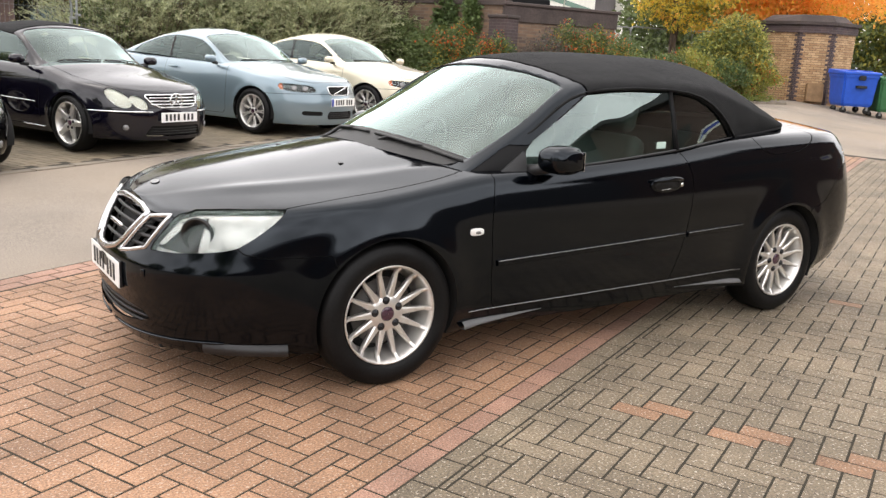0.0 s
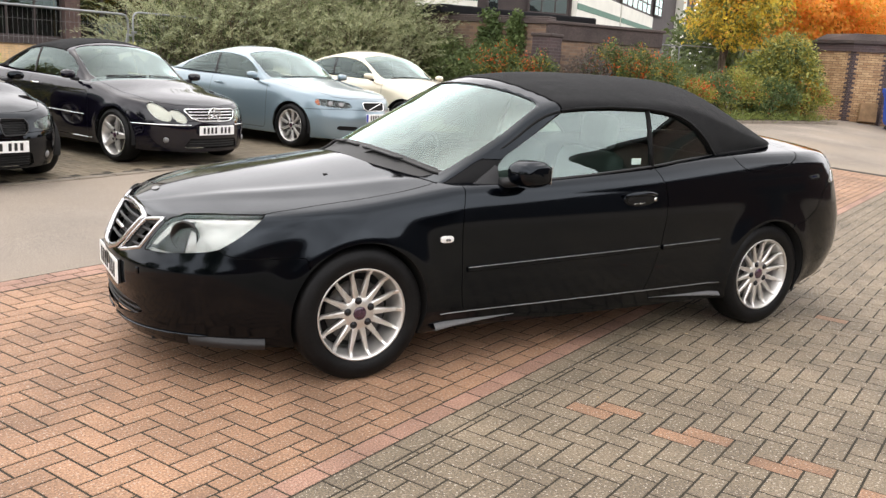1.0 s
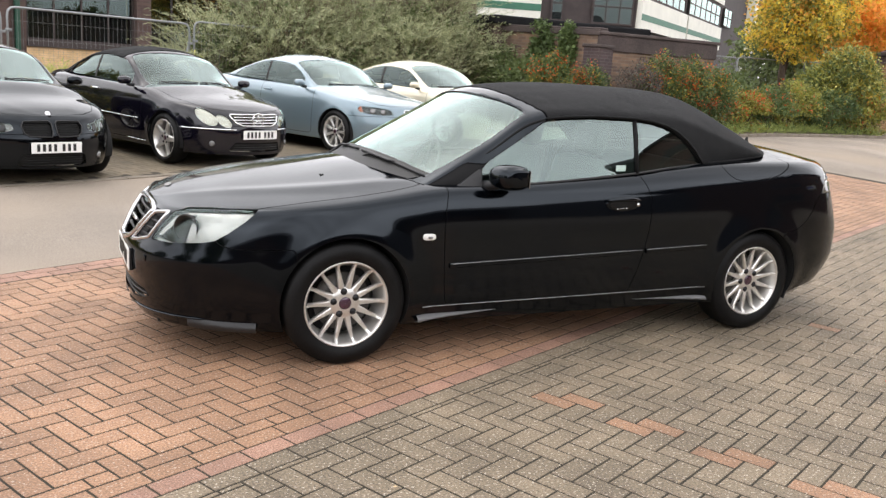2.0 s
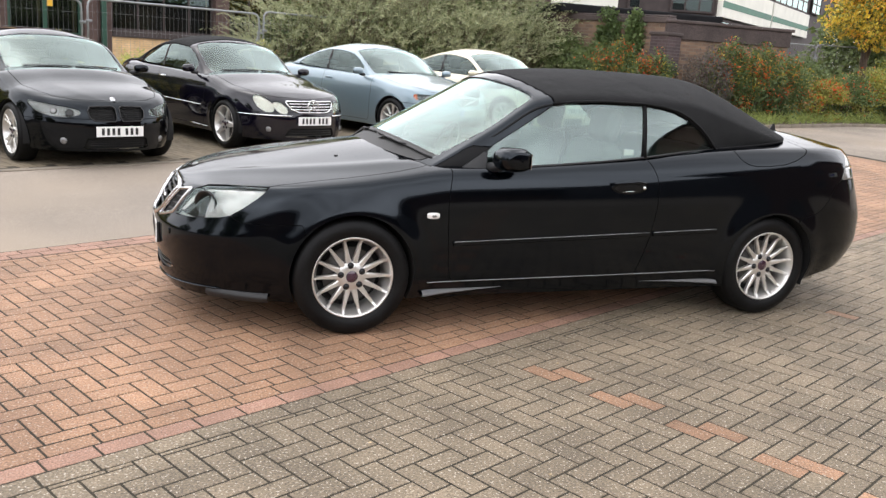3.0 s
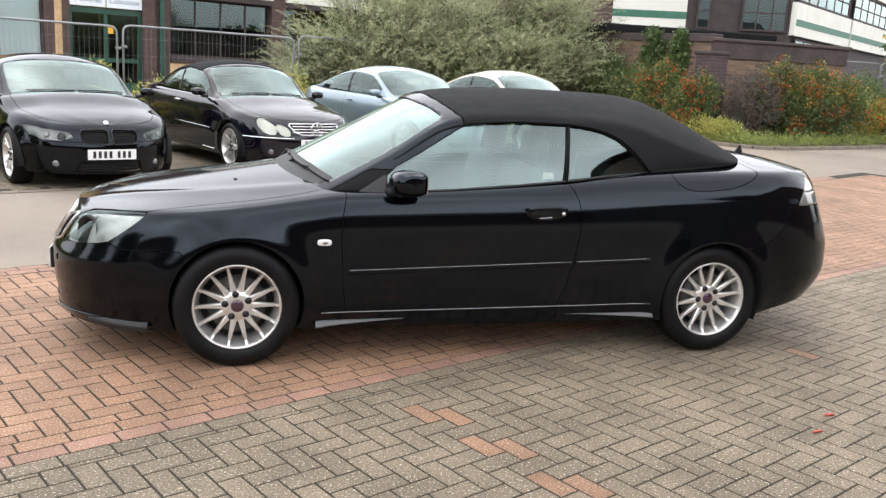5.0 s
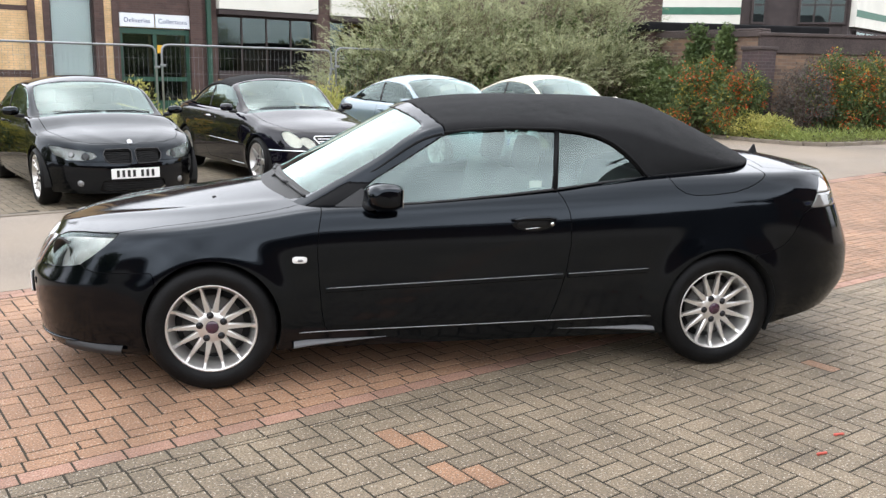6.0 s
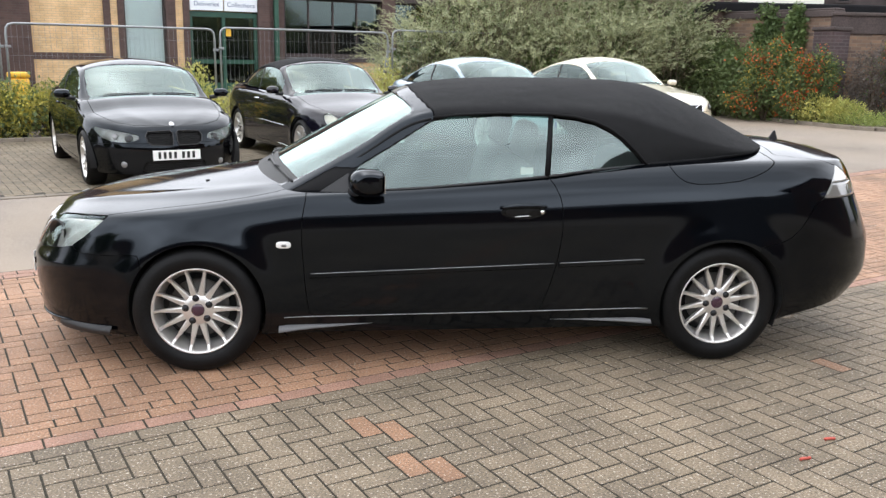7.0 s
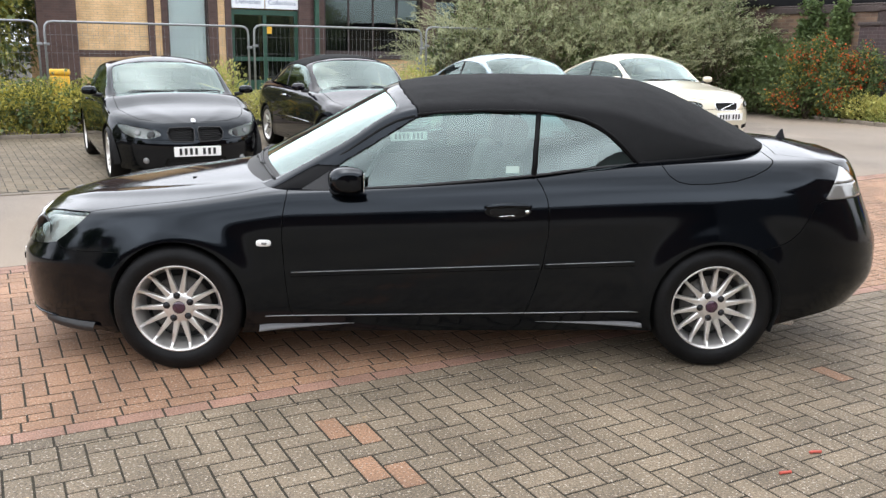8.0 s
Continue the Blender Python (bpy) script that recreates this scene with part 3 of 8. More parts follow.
for kind, poly, (i, j) in herringbone(E0, E1, -7.6, BORDER - 0.15, ORIGIN):
    p = clipped(poly, -7.6, BORDER - 0.15, None)
    if p is None:
        continue
    u, v = i + 2 * j, -i + 2 * j
    red = kind == "v" and ((u == 0 and v <= 0 and v % 4 == 0) or (u == 1 and v < 0 and (v + 1) % 4 == 0))
    cu, cv = sum(q[0] for q in p) / len(p), sum(q[1] for q in p) / len(p)
    red = red or (kind == "v" and abs(cu - 2.60) < 0.11 and abs(cv + 2.20) < 0.12)
    lay("red" if red else "grey", p)
for kind, poly, _ in herringbone(-E1, -E0, BORDER + 0.15, 5.0, (1.566, -0.739)):      # laid the other way round
    p = clipped([(-u, v) for u, v in poly[::-1]], BORDER + 0.15, 9.0, ROAD_IN - 0.22)
    if p is not None:
        lay("red", p)
for course, colour in ((-0.1, "grey"), (0.0, "pink"), (0.1, "red")):
    e = E0 + rng.random() * 0.2
    while e < E1:
        lay(colour, [(e, BORDER + course - 0.05), (e + 0.2, BORDER + course - 0.05), (e + 0.2, BORDER + course + 0.05), (e, BORDER + course + 0.05)])
        e += 0.2
NAMES = {"red": ("red_block_paving", "terracotta paving block"), "grey": ("grey_block_paving", "weathered grey paving block"), "pink": ("pink_block_paving", "pink border paving block")}


def bay_blocks():
    heap, r = Blocks(), random.Random(9)
    at = lambda u, v, dz: tuple(lane(u, v, dz))
    for kind, poly, _ in herringbone(-4.6, 9.6, ROAD_OUT + 0.13, BAY_END, (0.0, ROAD_OUT + 0.13)):
        p = clip_poly(poly, 0, 1, -(ROAD_OUT + 0.13))
        p = clip_poly(p, 0, -1, BAY_END) if len(p) > 2 else p
        if len(p) > 2:
            heap.add(*block(p, r), at)
    ob = put("bay_paving", mesh_from("bay_paving", heap.v, heap.f, M["bay_block"]))
    tagged(ob, "dark grey block paving of the parking bays", "pavement", kind="stuff")


bay_blocks()


def road_courses():
    """Two courses of blocks laid lengthwise along the lane."""
    heap, r = Blocks(), random.Random(5)
    at = lambda u, v, dz: tuple(lane(u, v, dz))
    for course in (0.105, 0.205):
        e = -6.0 + course
        while e < 11.8:
            n = ROAD_IN - course
            heap.add(*block([(e, n), (e + 0.2, n), (e + 0.2, n + 0.1), (e, n + 0.1)], r), at)
            e += 0.2
    ob = put("edge_course", mesh_from("edge_course", heap.v, heap.f, M["pink_block"]), pavement)
    tagged(ob, "terracotta blocks laid lengthwise along the lane", kind="stuff")


road_courses()
for colour, heap in heaps.items():
    ob = put("paving_blocks", mesh_from("paving_blocks", heap.v, heap.f, M[colour + "_block"]), pavement)
    tagged(ob, NAMES[colour][1] + "s", kind="stuff")


# ---- car bodies: one smooth skin, cut into its panels ----
def rounded(pts, sigma):
    """Softens a run of points (rows of sections) across its second axis."""
    k = int(math.ceil(sigma * 3))
    if k < 1:
        return pts
    w = np.exp(-0.5 * (np.arange(-k, k + 1) / sigma) ** 2)
    w /= w.sum()
    padded = np.concatenate([2 * pts[:, :1] - pts[:, 1:k + 1][:, ::-1], pts, 2 * pts[:, -1:] - pts[:, -k - 1:-1][:, ::-1]], axis=1)
    return sum(w[i] * padded[:, i:i + pts.shape[1]] for i in range(2 * k + 1))


class Skin:
    """Points with normals and flat coordinates (s along, h up), and faces."""

    def __init__(self, table, faces):
        self.t, self.f = table, faces

    def split(self, value, gap=0.0):
        """The part where value < -gap, and the part where value > gap."""
        return self.keep(value + gap), self.keep(-(value - gap))

    def keep(self, value):
        used, table, faces = {}, [], []

        def old(i):
            if i not in used:
                used[i] = len(table)
                table.append(self.t[i])
            return used[i]

        def cut(i, j):
            key = (i, j) if i < j else (j, i)
            if key not in used:
                used[key] = len(table)
                i, j = key
                k = value[i] / (value[i] - value[j])
                table.append(self.t[i] + (self.t[j] - self.t[i]) * k)
            return used[key]

        neg = value < 0
        for face in self.f:
            ins = [neg[i] for i in face]
            if all(ins):
                faces.append(tuple(old(i) for i in face))
            elif any(ins):
                out = []
                for a, i in enumerate(face):
                    b = (a + 1) % len(face)
                    j = face[b]
                    if ins[a]:
                        out.append(old(i))
                    if ins[a] != ins[b]:
                        out.append(cut(i, j))
                if len(out) > 2:
                    faces.append(tuple(out))
        return Skin(np.array(table) if table else np.zeros((0, self.t.shape[1])), faces)

    def mesh(self, name, mat, offset=0.0, thick=0.0):
        pos, nor = self.t[:, 0:3], self.t[:, 3:6]
        nor = nor / np.maximum(np.linalg.norm(nor, axis=1, keepdims=True), 1e-9)
        verts, faces, normals = pos + nor * offset, list(self.f), nor
        if thick:
            k = len(verts)
            seen = {}
            for f in self.f:
                for a, b in zip(f, f[1:] + f[:1]):
                    seen[(a, b)] = seen.get((a, b), 0) + 1
            rim = [(a, b) for a, b in seen if (b, a) not in seen]
            verts = np.concatenate([verts, verts - nor * thick])
            normals = np.concatenate([nor, -nor])
            faces += [tuple(i + k for i in f[::-1]) for f in self.f]
            faces += [(b, a, a + k, b + k) for a, b in rim]
        me = mesh_from(name, verts, faces, mat, True)
        if not thick:
            me.normals_split_custom_set_from_vertices([tuple(map(float, v)) for v in normals])
        return me


def grid_skin(pts, s, h, top):
    """A skin from a grid of points, with its normals turned outwards."""
    a, b = np.gradient(pts, axis=0), np.gradient(pts, axis=1)
    n = np.cross(a, b)
    n /= np.maximum(np.linalg.norm(n, axis=2, keepdims=True), 1e-9)
    w, k = pts.shape[:2]
    mid = pts.reshape(-1, 3).mean(0)
    if ((pts - mid) * n).sum() < 0:
        n = -n
    table = np.concatenate([pts, n, s[..., None], h[..., None], top[..., None]], axis=2).reshape(-1, 9)
    flip = np.dot(np.cross(pts[w // 2 + 1, 2] - pts[w // 2, 2], pts[w // 2, 3] - pts[w // 2, 2]), n[w // 2, 2]) < 0
    faces = []
    for i in range(w - 1):
        for j in range(k - 1):
            q = (i * k + j, (i + 1) * k + j, (i + 1) * k + j + 1, i * k + j + 1)
            faces.append(q[::-1] if flip else q)
    return Skin(table, faces)


def body_skin(c, stations=(80, 190, 60), rows=(60, 30)):
    """The body below the windows, all round: c holds the car's lines."""
    x0, x1 = c["arc_front"], c["arc_rear"]
    th = np.linspace(0.0, 1.0, stations[0]) ** 1.15 * math.pi / 2
    tr = np.linspace(0, 1, stations[2])[1:] * math.pi / 2
    mid = np.linspace(x0, x1, stations[1])[1:]
    pf, pr = 2 / c["round_front"], 2 / c["round_rear"]
    f_in = np.concatenate([np.cos(th) ** pf, 0 * mid, 0 * tr])
    f_out = np.concatenate([0 * th, 0 * mid, np.sin(tr) ** pr])
    share = np.concatenate([np.sin(th) ** pf, 1 + 0 * mid, np.cos(tr) ** pr])
    share[-1] = 0.0
    along = np.concatenate([x0 + 0 * th, mid, x1 + 0 * tr])
    nose_mid, tail_mid = float(c["nose"](c["wide_at"])), float(c["tail"](c["wide_at"]))
    xb = along - (x0 - nose_mid) * f_in + (tail_mid - x1) * f_out
    wb = c["width"](xb) if c.get("width_all") else c["width"](along)
    yb = wb * share
    s = np.concatenate([[0], np.cumsum(np.hypot(np.diff(xb), np.diff(yb)))])
    s = s - np.interp(0.0, xb[s > 0.5], s[s > 0.5])              # 0 at the front axle
    c["front_s"] = lambda deg, a=np.degrees(th), b=s[:len(th)]: float(np.interp(deg, a, b))
    c["rear_s"] = lambda deg, a=np.degrees(tr), b=s[-len(tr):]: float(np.interp(deg, a, b))
    low, crest, crease = c["low"](xb), c["crest"](xb), c["crease"](xb)
    v = np.linspace(0, 1, rows[0])
    z = low[:, None] + (crest - low)[:, None] * v[None]
    inset = c["lower"](z) + c["upper"](z - crease[:, None])
    flare = np.zeros_like(z)
    for hx in (0.0, c["base"]):
        r = np.hypot(xb[:, None] - hx, z - c["hub"])
        flare += c["flare"] * np.exp(-((r - c["arch"]) / c.get("flare_w", 0.045)) ** 2) * (z < crease[:, None] + 0.02)
    y = (wb[:, None] - inset + flare) * share[:, None]
    x = along[:, None] - (x0 - c["nose"](z)) * f_in[:, None] + (c["tail"](z) - x1) * f_out[:, None]
    q = np.linspace(0, 1, rows[1])[1:]
    ye, ze, xe = y[:, -1:], z[:, -1:], x[:, -1:]
    yt = ye * (1 - q[None])
    out = 1 - q[None]
    zt = ze + (c["centre"](xe) - ze) * (1 - out ** c.get("crown", 2.3))
    if "ridge" in c:                                             # a raised fold along each side of the bonnet
        at, size, wide = c["ridge"]
        zt = zt + size(xe) * np.exp(-((out - at(xe)) / wide) ** 2)
    half = np.stack([np.concatenate([x, xe + 0 * yt], 1), np.concatenate([y, yt], 1), np.concatenate([z, zt], 1)], 2)
    half = rounded(half, c.get("soft", 1.6))
    half[:, -1, 1] = 0.0
    half[0, :, 1] = half[-1, :, 1] = 0.0
    full = np.concatenate([half * [1, -1, 1], half[:, -2::-1]], 1)
    sh = np.repeat(s[:, None], full.shape[1], 1)
    topf = np.concatenate([0 * v, 1 + 0 * q])
    topf = np.concatenate([topf, topf[-2::-1]])
    return grid_skin(full, sh, full[..., 2], np.repeat(topf[None], len(s), 0))


def cab_skin(c, n=150, rows=(34, 26)):
    """Screen, roof and side glass as one hull, by sections along the car."""
    x = np.linspace(c["cab"][0], c["cab"][1], n)
    zc, yr, zr, yb, zb = (c[k](x)[:, None] for k in ("roof", "rail_y", "rail_z", "base_y", "base_z"))
    q, p = np.linspace(0, 1, rows[0])[None], np.linspace(0, 1, rows[1])[None, 1:]
    y = np.concatenate([yb + (yr - yb) * q + c.get("belly", 0.012) * np.sin(q * math.pi), yr * (1 - p)], 1)
    z = np.concatenate([zb + (zr - zb) * q, zr + (zc - zr) * (1 - (1 - p) ** c.get("arch_power", 2.2))], 1)
    half = np.stack([np.repeat(x[:, None], y.shape[1], 1), y, z], 2)
    half = rounded(half, c.get("cab_soft", 2.0))
    half[:, -1, 1] = 0
    full = np.concatenate([half * [1, -1, 1], half[:, -2::-1]], 1)
    topf = np.concatenate([0 * q[0], 1 + 0 * p[0]])
    topf = np.concatenate([topf, topf[-2::-1]])
    return grid_skin(full, full[..., 0], full[..., 2], np.repeat(topf[None], n, 0))


def inside(u, v, outline):
    """Signed distance to a closed outline: below zero within it."""
    pts = np.array(outline, float)
    a, b = pts, np.roll(pts, -1, 0)
    p = np.stack([u, v], -1)
    best, odd = np.full(len(p), 1e9), np.zeros(len(p), bool)
    for (ax, ay), (bx, by) in zip(a, b):
        d = np.array([bx - ax, by - ay])
        k = np.clip(((p - [ax, ay]) @ d) / max(d @ d, 1e-12), 0, 1)
        best = np.minimum(best, np.hypot(p[:, 0] - ax - k * d[0], p[:, 1] - ay - k * d[1]))
        crosses = (ay > p[:, 1]) != (by > p[:, 1])
        if by != ay:
            odd ^= crosses & (p[:, 0] < (bx - ax) * (p[:, 1] - ay) / (by - ay) + ax)
    return np.where(odd, -best, best)


def smooth_outline(pts, n=8, closed=True):
    """A rounder outline through the same corners (Chaikin, twice)."""
    for _ in range(2):
        out = []
        m = len(pts)
        for i in range(m if closed else m - 1):
            a, b = pts[i], pts[(i + 1) % m]
            out += [(a[0] * 0.8 + b[0] * 0.2, a[1] * 0.8 + b[1] * 0.2), (a[0] * 0.2 + b[0] * 0.8, a[1] * 0.2 + b[1] * 0.8)]
        pts = out
    return pts


def wheel(name, parent, x, y, side, c, spokes, style):
    """Tyre, rim, spokes, hub and brake disc; side is -1 for the near side of a car facing -x."""
    w = thing(name, "", "")
    w.parent = parent
    R, rim, hw = c["tyre_r"], c["rim_r"], c["tyre_w"] / 2
    base = Matrix.Translation((x, y, R)) @ (Matrix.Identity(4) if side < 0 else Matrix.Rotation(math.pi, 4, "Z"))
    w.matrix_basis = base
    # outwards is -y
    prof = [(rim - 0.004, -hw * 0.80), (rim + 0.008, -hw * 0.93), (rim + 0.03, -hw * 1.0), (rim + 0.05, -hw * 1.03), (R - 0.035, -hw * 0.98), (R - 0.016, -hw * 0.90), (R - 0.006, -hw * 0.78),
            (R - 0.001, -hw * 0.5), (R, 0), (R - 0.001, hw * 0.5), (R - 0.01, hw * 0.85), (R - 0.04, hw), (rim, hw * 0.9)]
    bm = spin_bm(prof, 72)
    part("tyre", bm, M["tyre"], w)
    o = -hw * 0.86
    prof = [(rim - 0.002, o), (rim + 0.003, o - 0.005), (rim - 0.001, o - 0.008), (rim - 0.008, o - 0.003), (rim - 0.012, o + 0.02), (rim - 0.03, o + 0.05), (rim - 0.032, hw * 0.8)]
    part("rim", spin_bm(prof, 72), M["alloy"], w)
    part("brake_disc", spin_bm([(0.02, o + 0.075), (rim * 0.68, o + 0.075), (rim * 0.68, o + 0.09), (0.02, o + 0.09)], 48), M["brake"], w)
    part("wheel_back", spin_bm([(0.01, o + 0.13), (rim - 0.03, o + 0.13)], 32), M["gap"], w)
    hub_r = style.get("hub", 0.075)
    face = o + style.get("dish", 0.02)
    for k in range(spokes):
        a = k * math.tau / spokes + style.get("turn", 0.0)
        for da in style.get("pair", (0.0,)):
            bm = bmesh.new()
            stations = [(hub_r * 0.75, style["w0"], face, 0.03), (hub_r + (rim - hub_r) * 0.35, (style["w0"] + style["w1"]) * 0.47, face - 0.006, 0.026),
                        (hub_r + (rim - hub_r) * 0.75, style["w1"], face - 0.008, 0.022), (rim - 0.008, style["w1"] * 1.1, o - 0.001, 0.02)]
            rings = []
            for r, wd, fy, dp in stations:
                t = a + da * min(1.0, r / rim)
                ring = []
                for sx, dy in ((-0.5, dp), (-0.5, 0.006), (-0.3, 0.0), (0.3, 0.0), (0.5, 0.006), (0.5, dp)):
                    px, pz = r * math.cos(t) - sx * wd * math.sin(t), r * math.sin(t) + sx * wd * math.cos(t)
                    ring.append(bm.verts.new((px, fy + dy, pz)))
                rings.append(ring)
            for p, q in zip(rings, rings[1:]):
                for i in range(6):
                    bm.faces.new((p[i], p[(i + 1) % 6], q[(i + 1) % 6], q[i]))
            bm.faces.new(rings[-1])
            bm.faces.new(rings[0][::-1])
            bmesh.ops.recalc_face_normals(bm, faces=bm.faces[:])
            part("spoke", bm, M["alloy"], w, smooth=False)
    prof = [(0.0005, face - 0.004), (hub_r * 0.5, face - 0.004), (hub_r * 0.9, face - 0.001), (hub_r, face + 0.006), (hub_r, face + 0.035)]
    hub = part("hub", spin_bm(prof, 40), M["alloy"], w)
    part("centre_cap", spin_bm([(0.0005, face - 0.010), (0.027, face - 0.0095), (0.032, face - 0.006), (0.032, face)], 32), M["badge"], hub, "dark enamelled cap")
    for k in range(5):
        a = k * math.tau / 5 + style.get("nuts", 0.3)
        bm = spin_bm([(0.0003, 0.0), (0.008, 0.0), (0.0095, 0.003), (0.0105, 0.008), (0.0175, 0.0085), (0.0175, 0.011)], 12)
        bmesh.ops.translate(bm, vec=(0.0605 * math.cos(a), face - 0.0125, 0.0605 * math.sin(a)), verts=bm.verts[:])
        part("wheel_nut", bm, M["nut"], hub)
    return w



def side_of(skin):
    """Half-width of a body by (x, z), from the points of its near side."""
    t = skin.t[(skin.t[:, 1] < -0.3) & (skin.t[:, 8] < 0.5)]

    def at(x, z):
        d = (t[:, 0] - x) ** 2 + (t[:, 2] - z) ** 2
        i = np.argpartition(d, 4)[:4]
        w = 1 / (d[i] + 1e-6)
        return float(-(t[i, 1] * w).sum() / w.sum())

    return at


def number_plate(parent, m, w=0.52, h=0.111, band=False, groups=(4, 3)):
    """A white plate with its lettering as plain bars."""
    bm = box_bm(-w / 2, w / 2, -0.006, 0.0, -h / 2, h / 2, 0.003)
    p = part("number_plate", bm, M["plate_white"], parent, "white number plate with black bars", smooth=False, m=m)
    x = -w / 2 + (0.085 if band else 0.045)
    step = (w - (0.13 if band else 0.09) - 0.03) / sum(groups)
    for g in groups:
        for k in range(g):
            part("bar", box_bm(x + step * 0.2, x + step * 0.72, -0.0085, -0.006, -h * 0.33, h * 0.33), M["plate_dark"], p, smooth=False)
            x += step
        x += 0.03
    if band:
        part("blue_band", box_bm(-w / 2 + 0.004, -w / 2 + 0.045, -0.0085, -0.006, -h / 2 + 0.004, h / 2 - 0.004), M["plate_blue"], p, smooth=False)
    return p


# ---- the black convertible ----
car = thing("convertible_car", "glossy black convertible car with black canvas roof, on block paving", "car", m=pose(0, 0, 0))
C = dict(
    arc_front=0.02, arc_rear=2.86, round_front=2.45, round_rear=2.8, wide_at=0.46, base=2.675, hub=0.316, arch=0.335, flare=0.021, flare_w=0.085,
    tyre_r=0.316, rim_r=0.217, tyre_w=0.205,
    nose=knots((0.10, -0.86), (0.16, -0.91), (0.22, -0.94), (0.30, -0.95), (0.46, -0.962), (0.515, -0.958), (0.55, -0.935), (0.62, -0.90), (0.70, -0.845), (0.76, -0.77), (0.82, -0.66)),
    tail=knots((0.16, 3.40), (0.24, 3.55), (0.32, 3.66), (0.46, 3.755), (0.60, 3.75), (0.70, 3.71), (0.86, 3.63), (0.96, 3.59), (1.04, 3.55), (1.10, 3.47)),
    width=knots((-0.1, 0.862), (0.5, 0.858), (1.2, 0.869), (1.9, 0.878), (2.6, 0.880), (2.9, 0.876)),
    low=knots((-0.96, 0.155), (-0.80, 0.165), (-0.4, 0.175), (0.4, 0.185), (2.3, 0.20), (3.0, 0.222), (3.4, 0.280), (3.70, 0.325)),
    crest=knots((-0.96, 0.715), (-0.84, 0.735), (-0.65, 0.765), (-0.38, 0.787), (-0.18, 0.802), (0.04, 0.82), (0.26, 0.85), (0.5, 0.885), (0.80, 0.90), (1.06, 0.915), (1.40, 0.942), (1.74, 0.975), (2.0, 1.005), (2.27, 1.03), (2.6, 1.045), (3.0, 1.05), (3.3, 1.05), (3.5, 1.045), (3.70, 1.045)),
    crease=knots((-0.96, 0.90), (-0.5, 0.775), (-0.2, 0.775), (0.3, 0.810), (0.53, 0.842), (0.80, 0.853), (1.06, 0.863), (1.61, 0.882), (2.17, 0.910), (2.6, 0.925), (3.0, 0.935), (3.4, 0.935), (3.7, 0.95)),
    lower=knots((0.14, 0.075), (0.18, 0.05), (0.215, 0.03), (0.25, 0.026), (0.275, 0.016), (0.35, 0.006), (0.5, 0.0), (0.8, 0.0)),
    upper=knots((-0.5, 0.003), (-0.3, 0.0), (-0.2, 0.0005), (-0.12, 0.0035), (-0.06, 0.0105), (0.0, 0.026), (0.03, 0.039), (0.07, 0.066), (0.1, 0.094), (0.16, 0.165)),
    centre=knots((-0.90, 0.715), (-0.80, 0.758), (-0.66, 0.806), (-0.3, 0.872), (0.04, 0.925), (0.25, 0.957), (0.5, 0.985), (1.0, 1.0), (2.6, 1.08), (2.95, 1.105), (3.2, 1.115), (3.38, 1.095), (3.5, 1.07), (3.7, 1.05)),
    cab=(0.235, 3.10),
    roof=knots((0.235, 0.955), (0.40, 1.045), (0.60, 1.15), (0.80, 1.255), (0.97, 1.343), (1.06, 1.383), (1.25, 1.418), (1.48, 1.436), (1.70, 1.441), (1.96, 1.440), (2.29, 1.432), (2.44, 1.415), (2.56, 1.378), (2.70, 1.318), (2.87, 1.235), (3.0, 1.165), (3.10, 1.10)),
    rail_y=knots((0.235, 0.68), (0.47, 0.715), (0.8, 0.693), (1.105, 0.667), (1.4, 0.658), (1.776, 0.658), (2.1, 0.662), (2.4, 0.672), (2.6, 0.662), (2.8, 0.62), (2.92, 0.55), (3.02, 0.42), (3.08, 0.25), (3.10, 0.05)),
    rail_z=knots((0.235, 0.78), (0.47, 0.912), (0.8, 1.095), (1.105, 1.272), (1.25, 1.297), (1.5, 1.31), (1.776, 1.305), (2.1, 1.285), (2.4, 1.205), (2.6, 1.145), (2.8, 1.105), (2.92, 1.093), (3.02, 1.10), (3.10, 1.10)),
    base_y=knots((0.235, 0.70), (0.47, 0.742), (0.8, 0.782), (1.2, 0.79), (1.74, 0.785), (2.29, 0.712), (2.6, 0.67), (2.8, 0.625), (2.92, 0.555), (3.02, 0.425), (3.08, 0.26), (3.10, 0.06)),
    base_z=knots((0.235, 0.70), (0.47, 0.86), (0.6, 0.885), (0.8, 0.897), (1.06, 0.912), (1.40, 0.940), (1.74, 0.973), (2.0, 1.003), (2.29, 1.026), (2.6, 1.048), (2.92, 1.078), (3.10, 1.09)),
    arch_power=2.1, cab_soft=1.2, crown=1.75,
    ridge=(knots((-0.9, 0.48), (-0.6, 0.56), (0.0, 0.70), (0.4, 0.79)), knots((-0.9, 0.0), (-0.7, 0.003), (-0.45, 0.009), (0.2, 0.009), (0.38, 0.003), (0.45, 0.0), (0.6, 0.0), (3.7, 0.0)), 0.062),
)
skin = body_skin(C, rows=(60, 48))
fs = lambda a: C["front_s"](math.degrees(math.asin(math.sin(radians(max(a, 0.0))) ** (C["round_front"] / 2))))
near_arch = lambda k: np.minimum(np.hypot(k.t[:, 0], k.t[:, 2] - 0.322), np.hypot(k.t[:, 0] - 2.675, k.t[:, 2] - 0.322)) - 0.333
body = skin.keep(-near_arch(skin))
G = 0.0022


def carve(body, value, name, mat, label="", offset=0.0, gap=G, thick=0.0, parent=None):
    piece, rest = body.split(value, gap)
    ob = put(name, piece.mesh(name, mat, offset, thick), parent or car, label)
    return rest, ob


def cols(k):
    return k.t[:, 0], k.t[:, 1], k.t[:, 2], k.t[:, 6], k.t[:, 8]


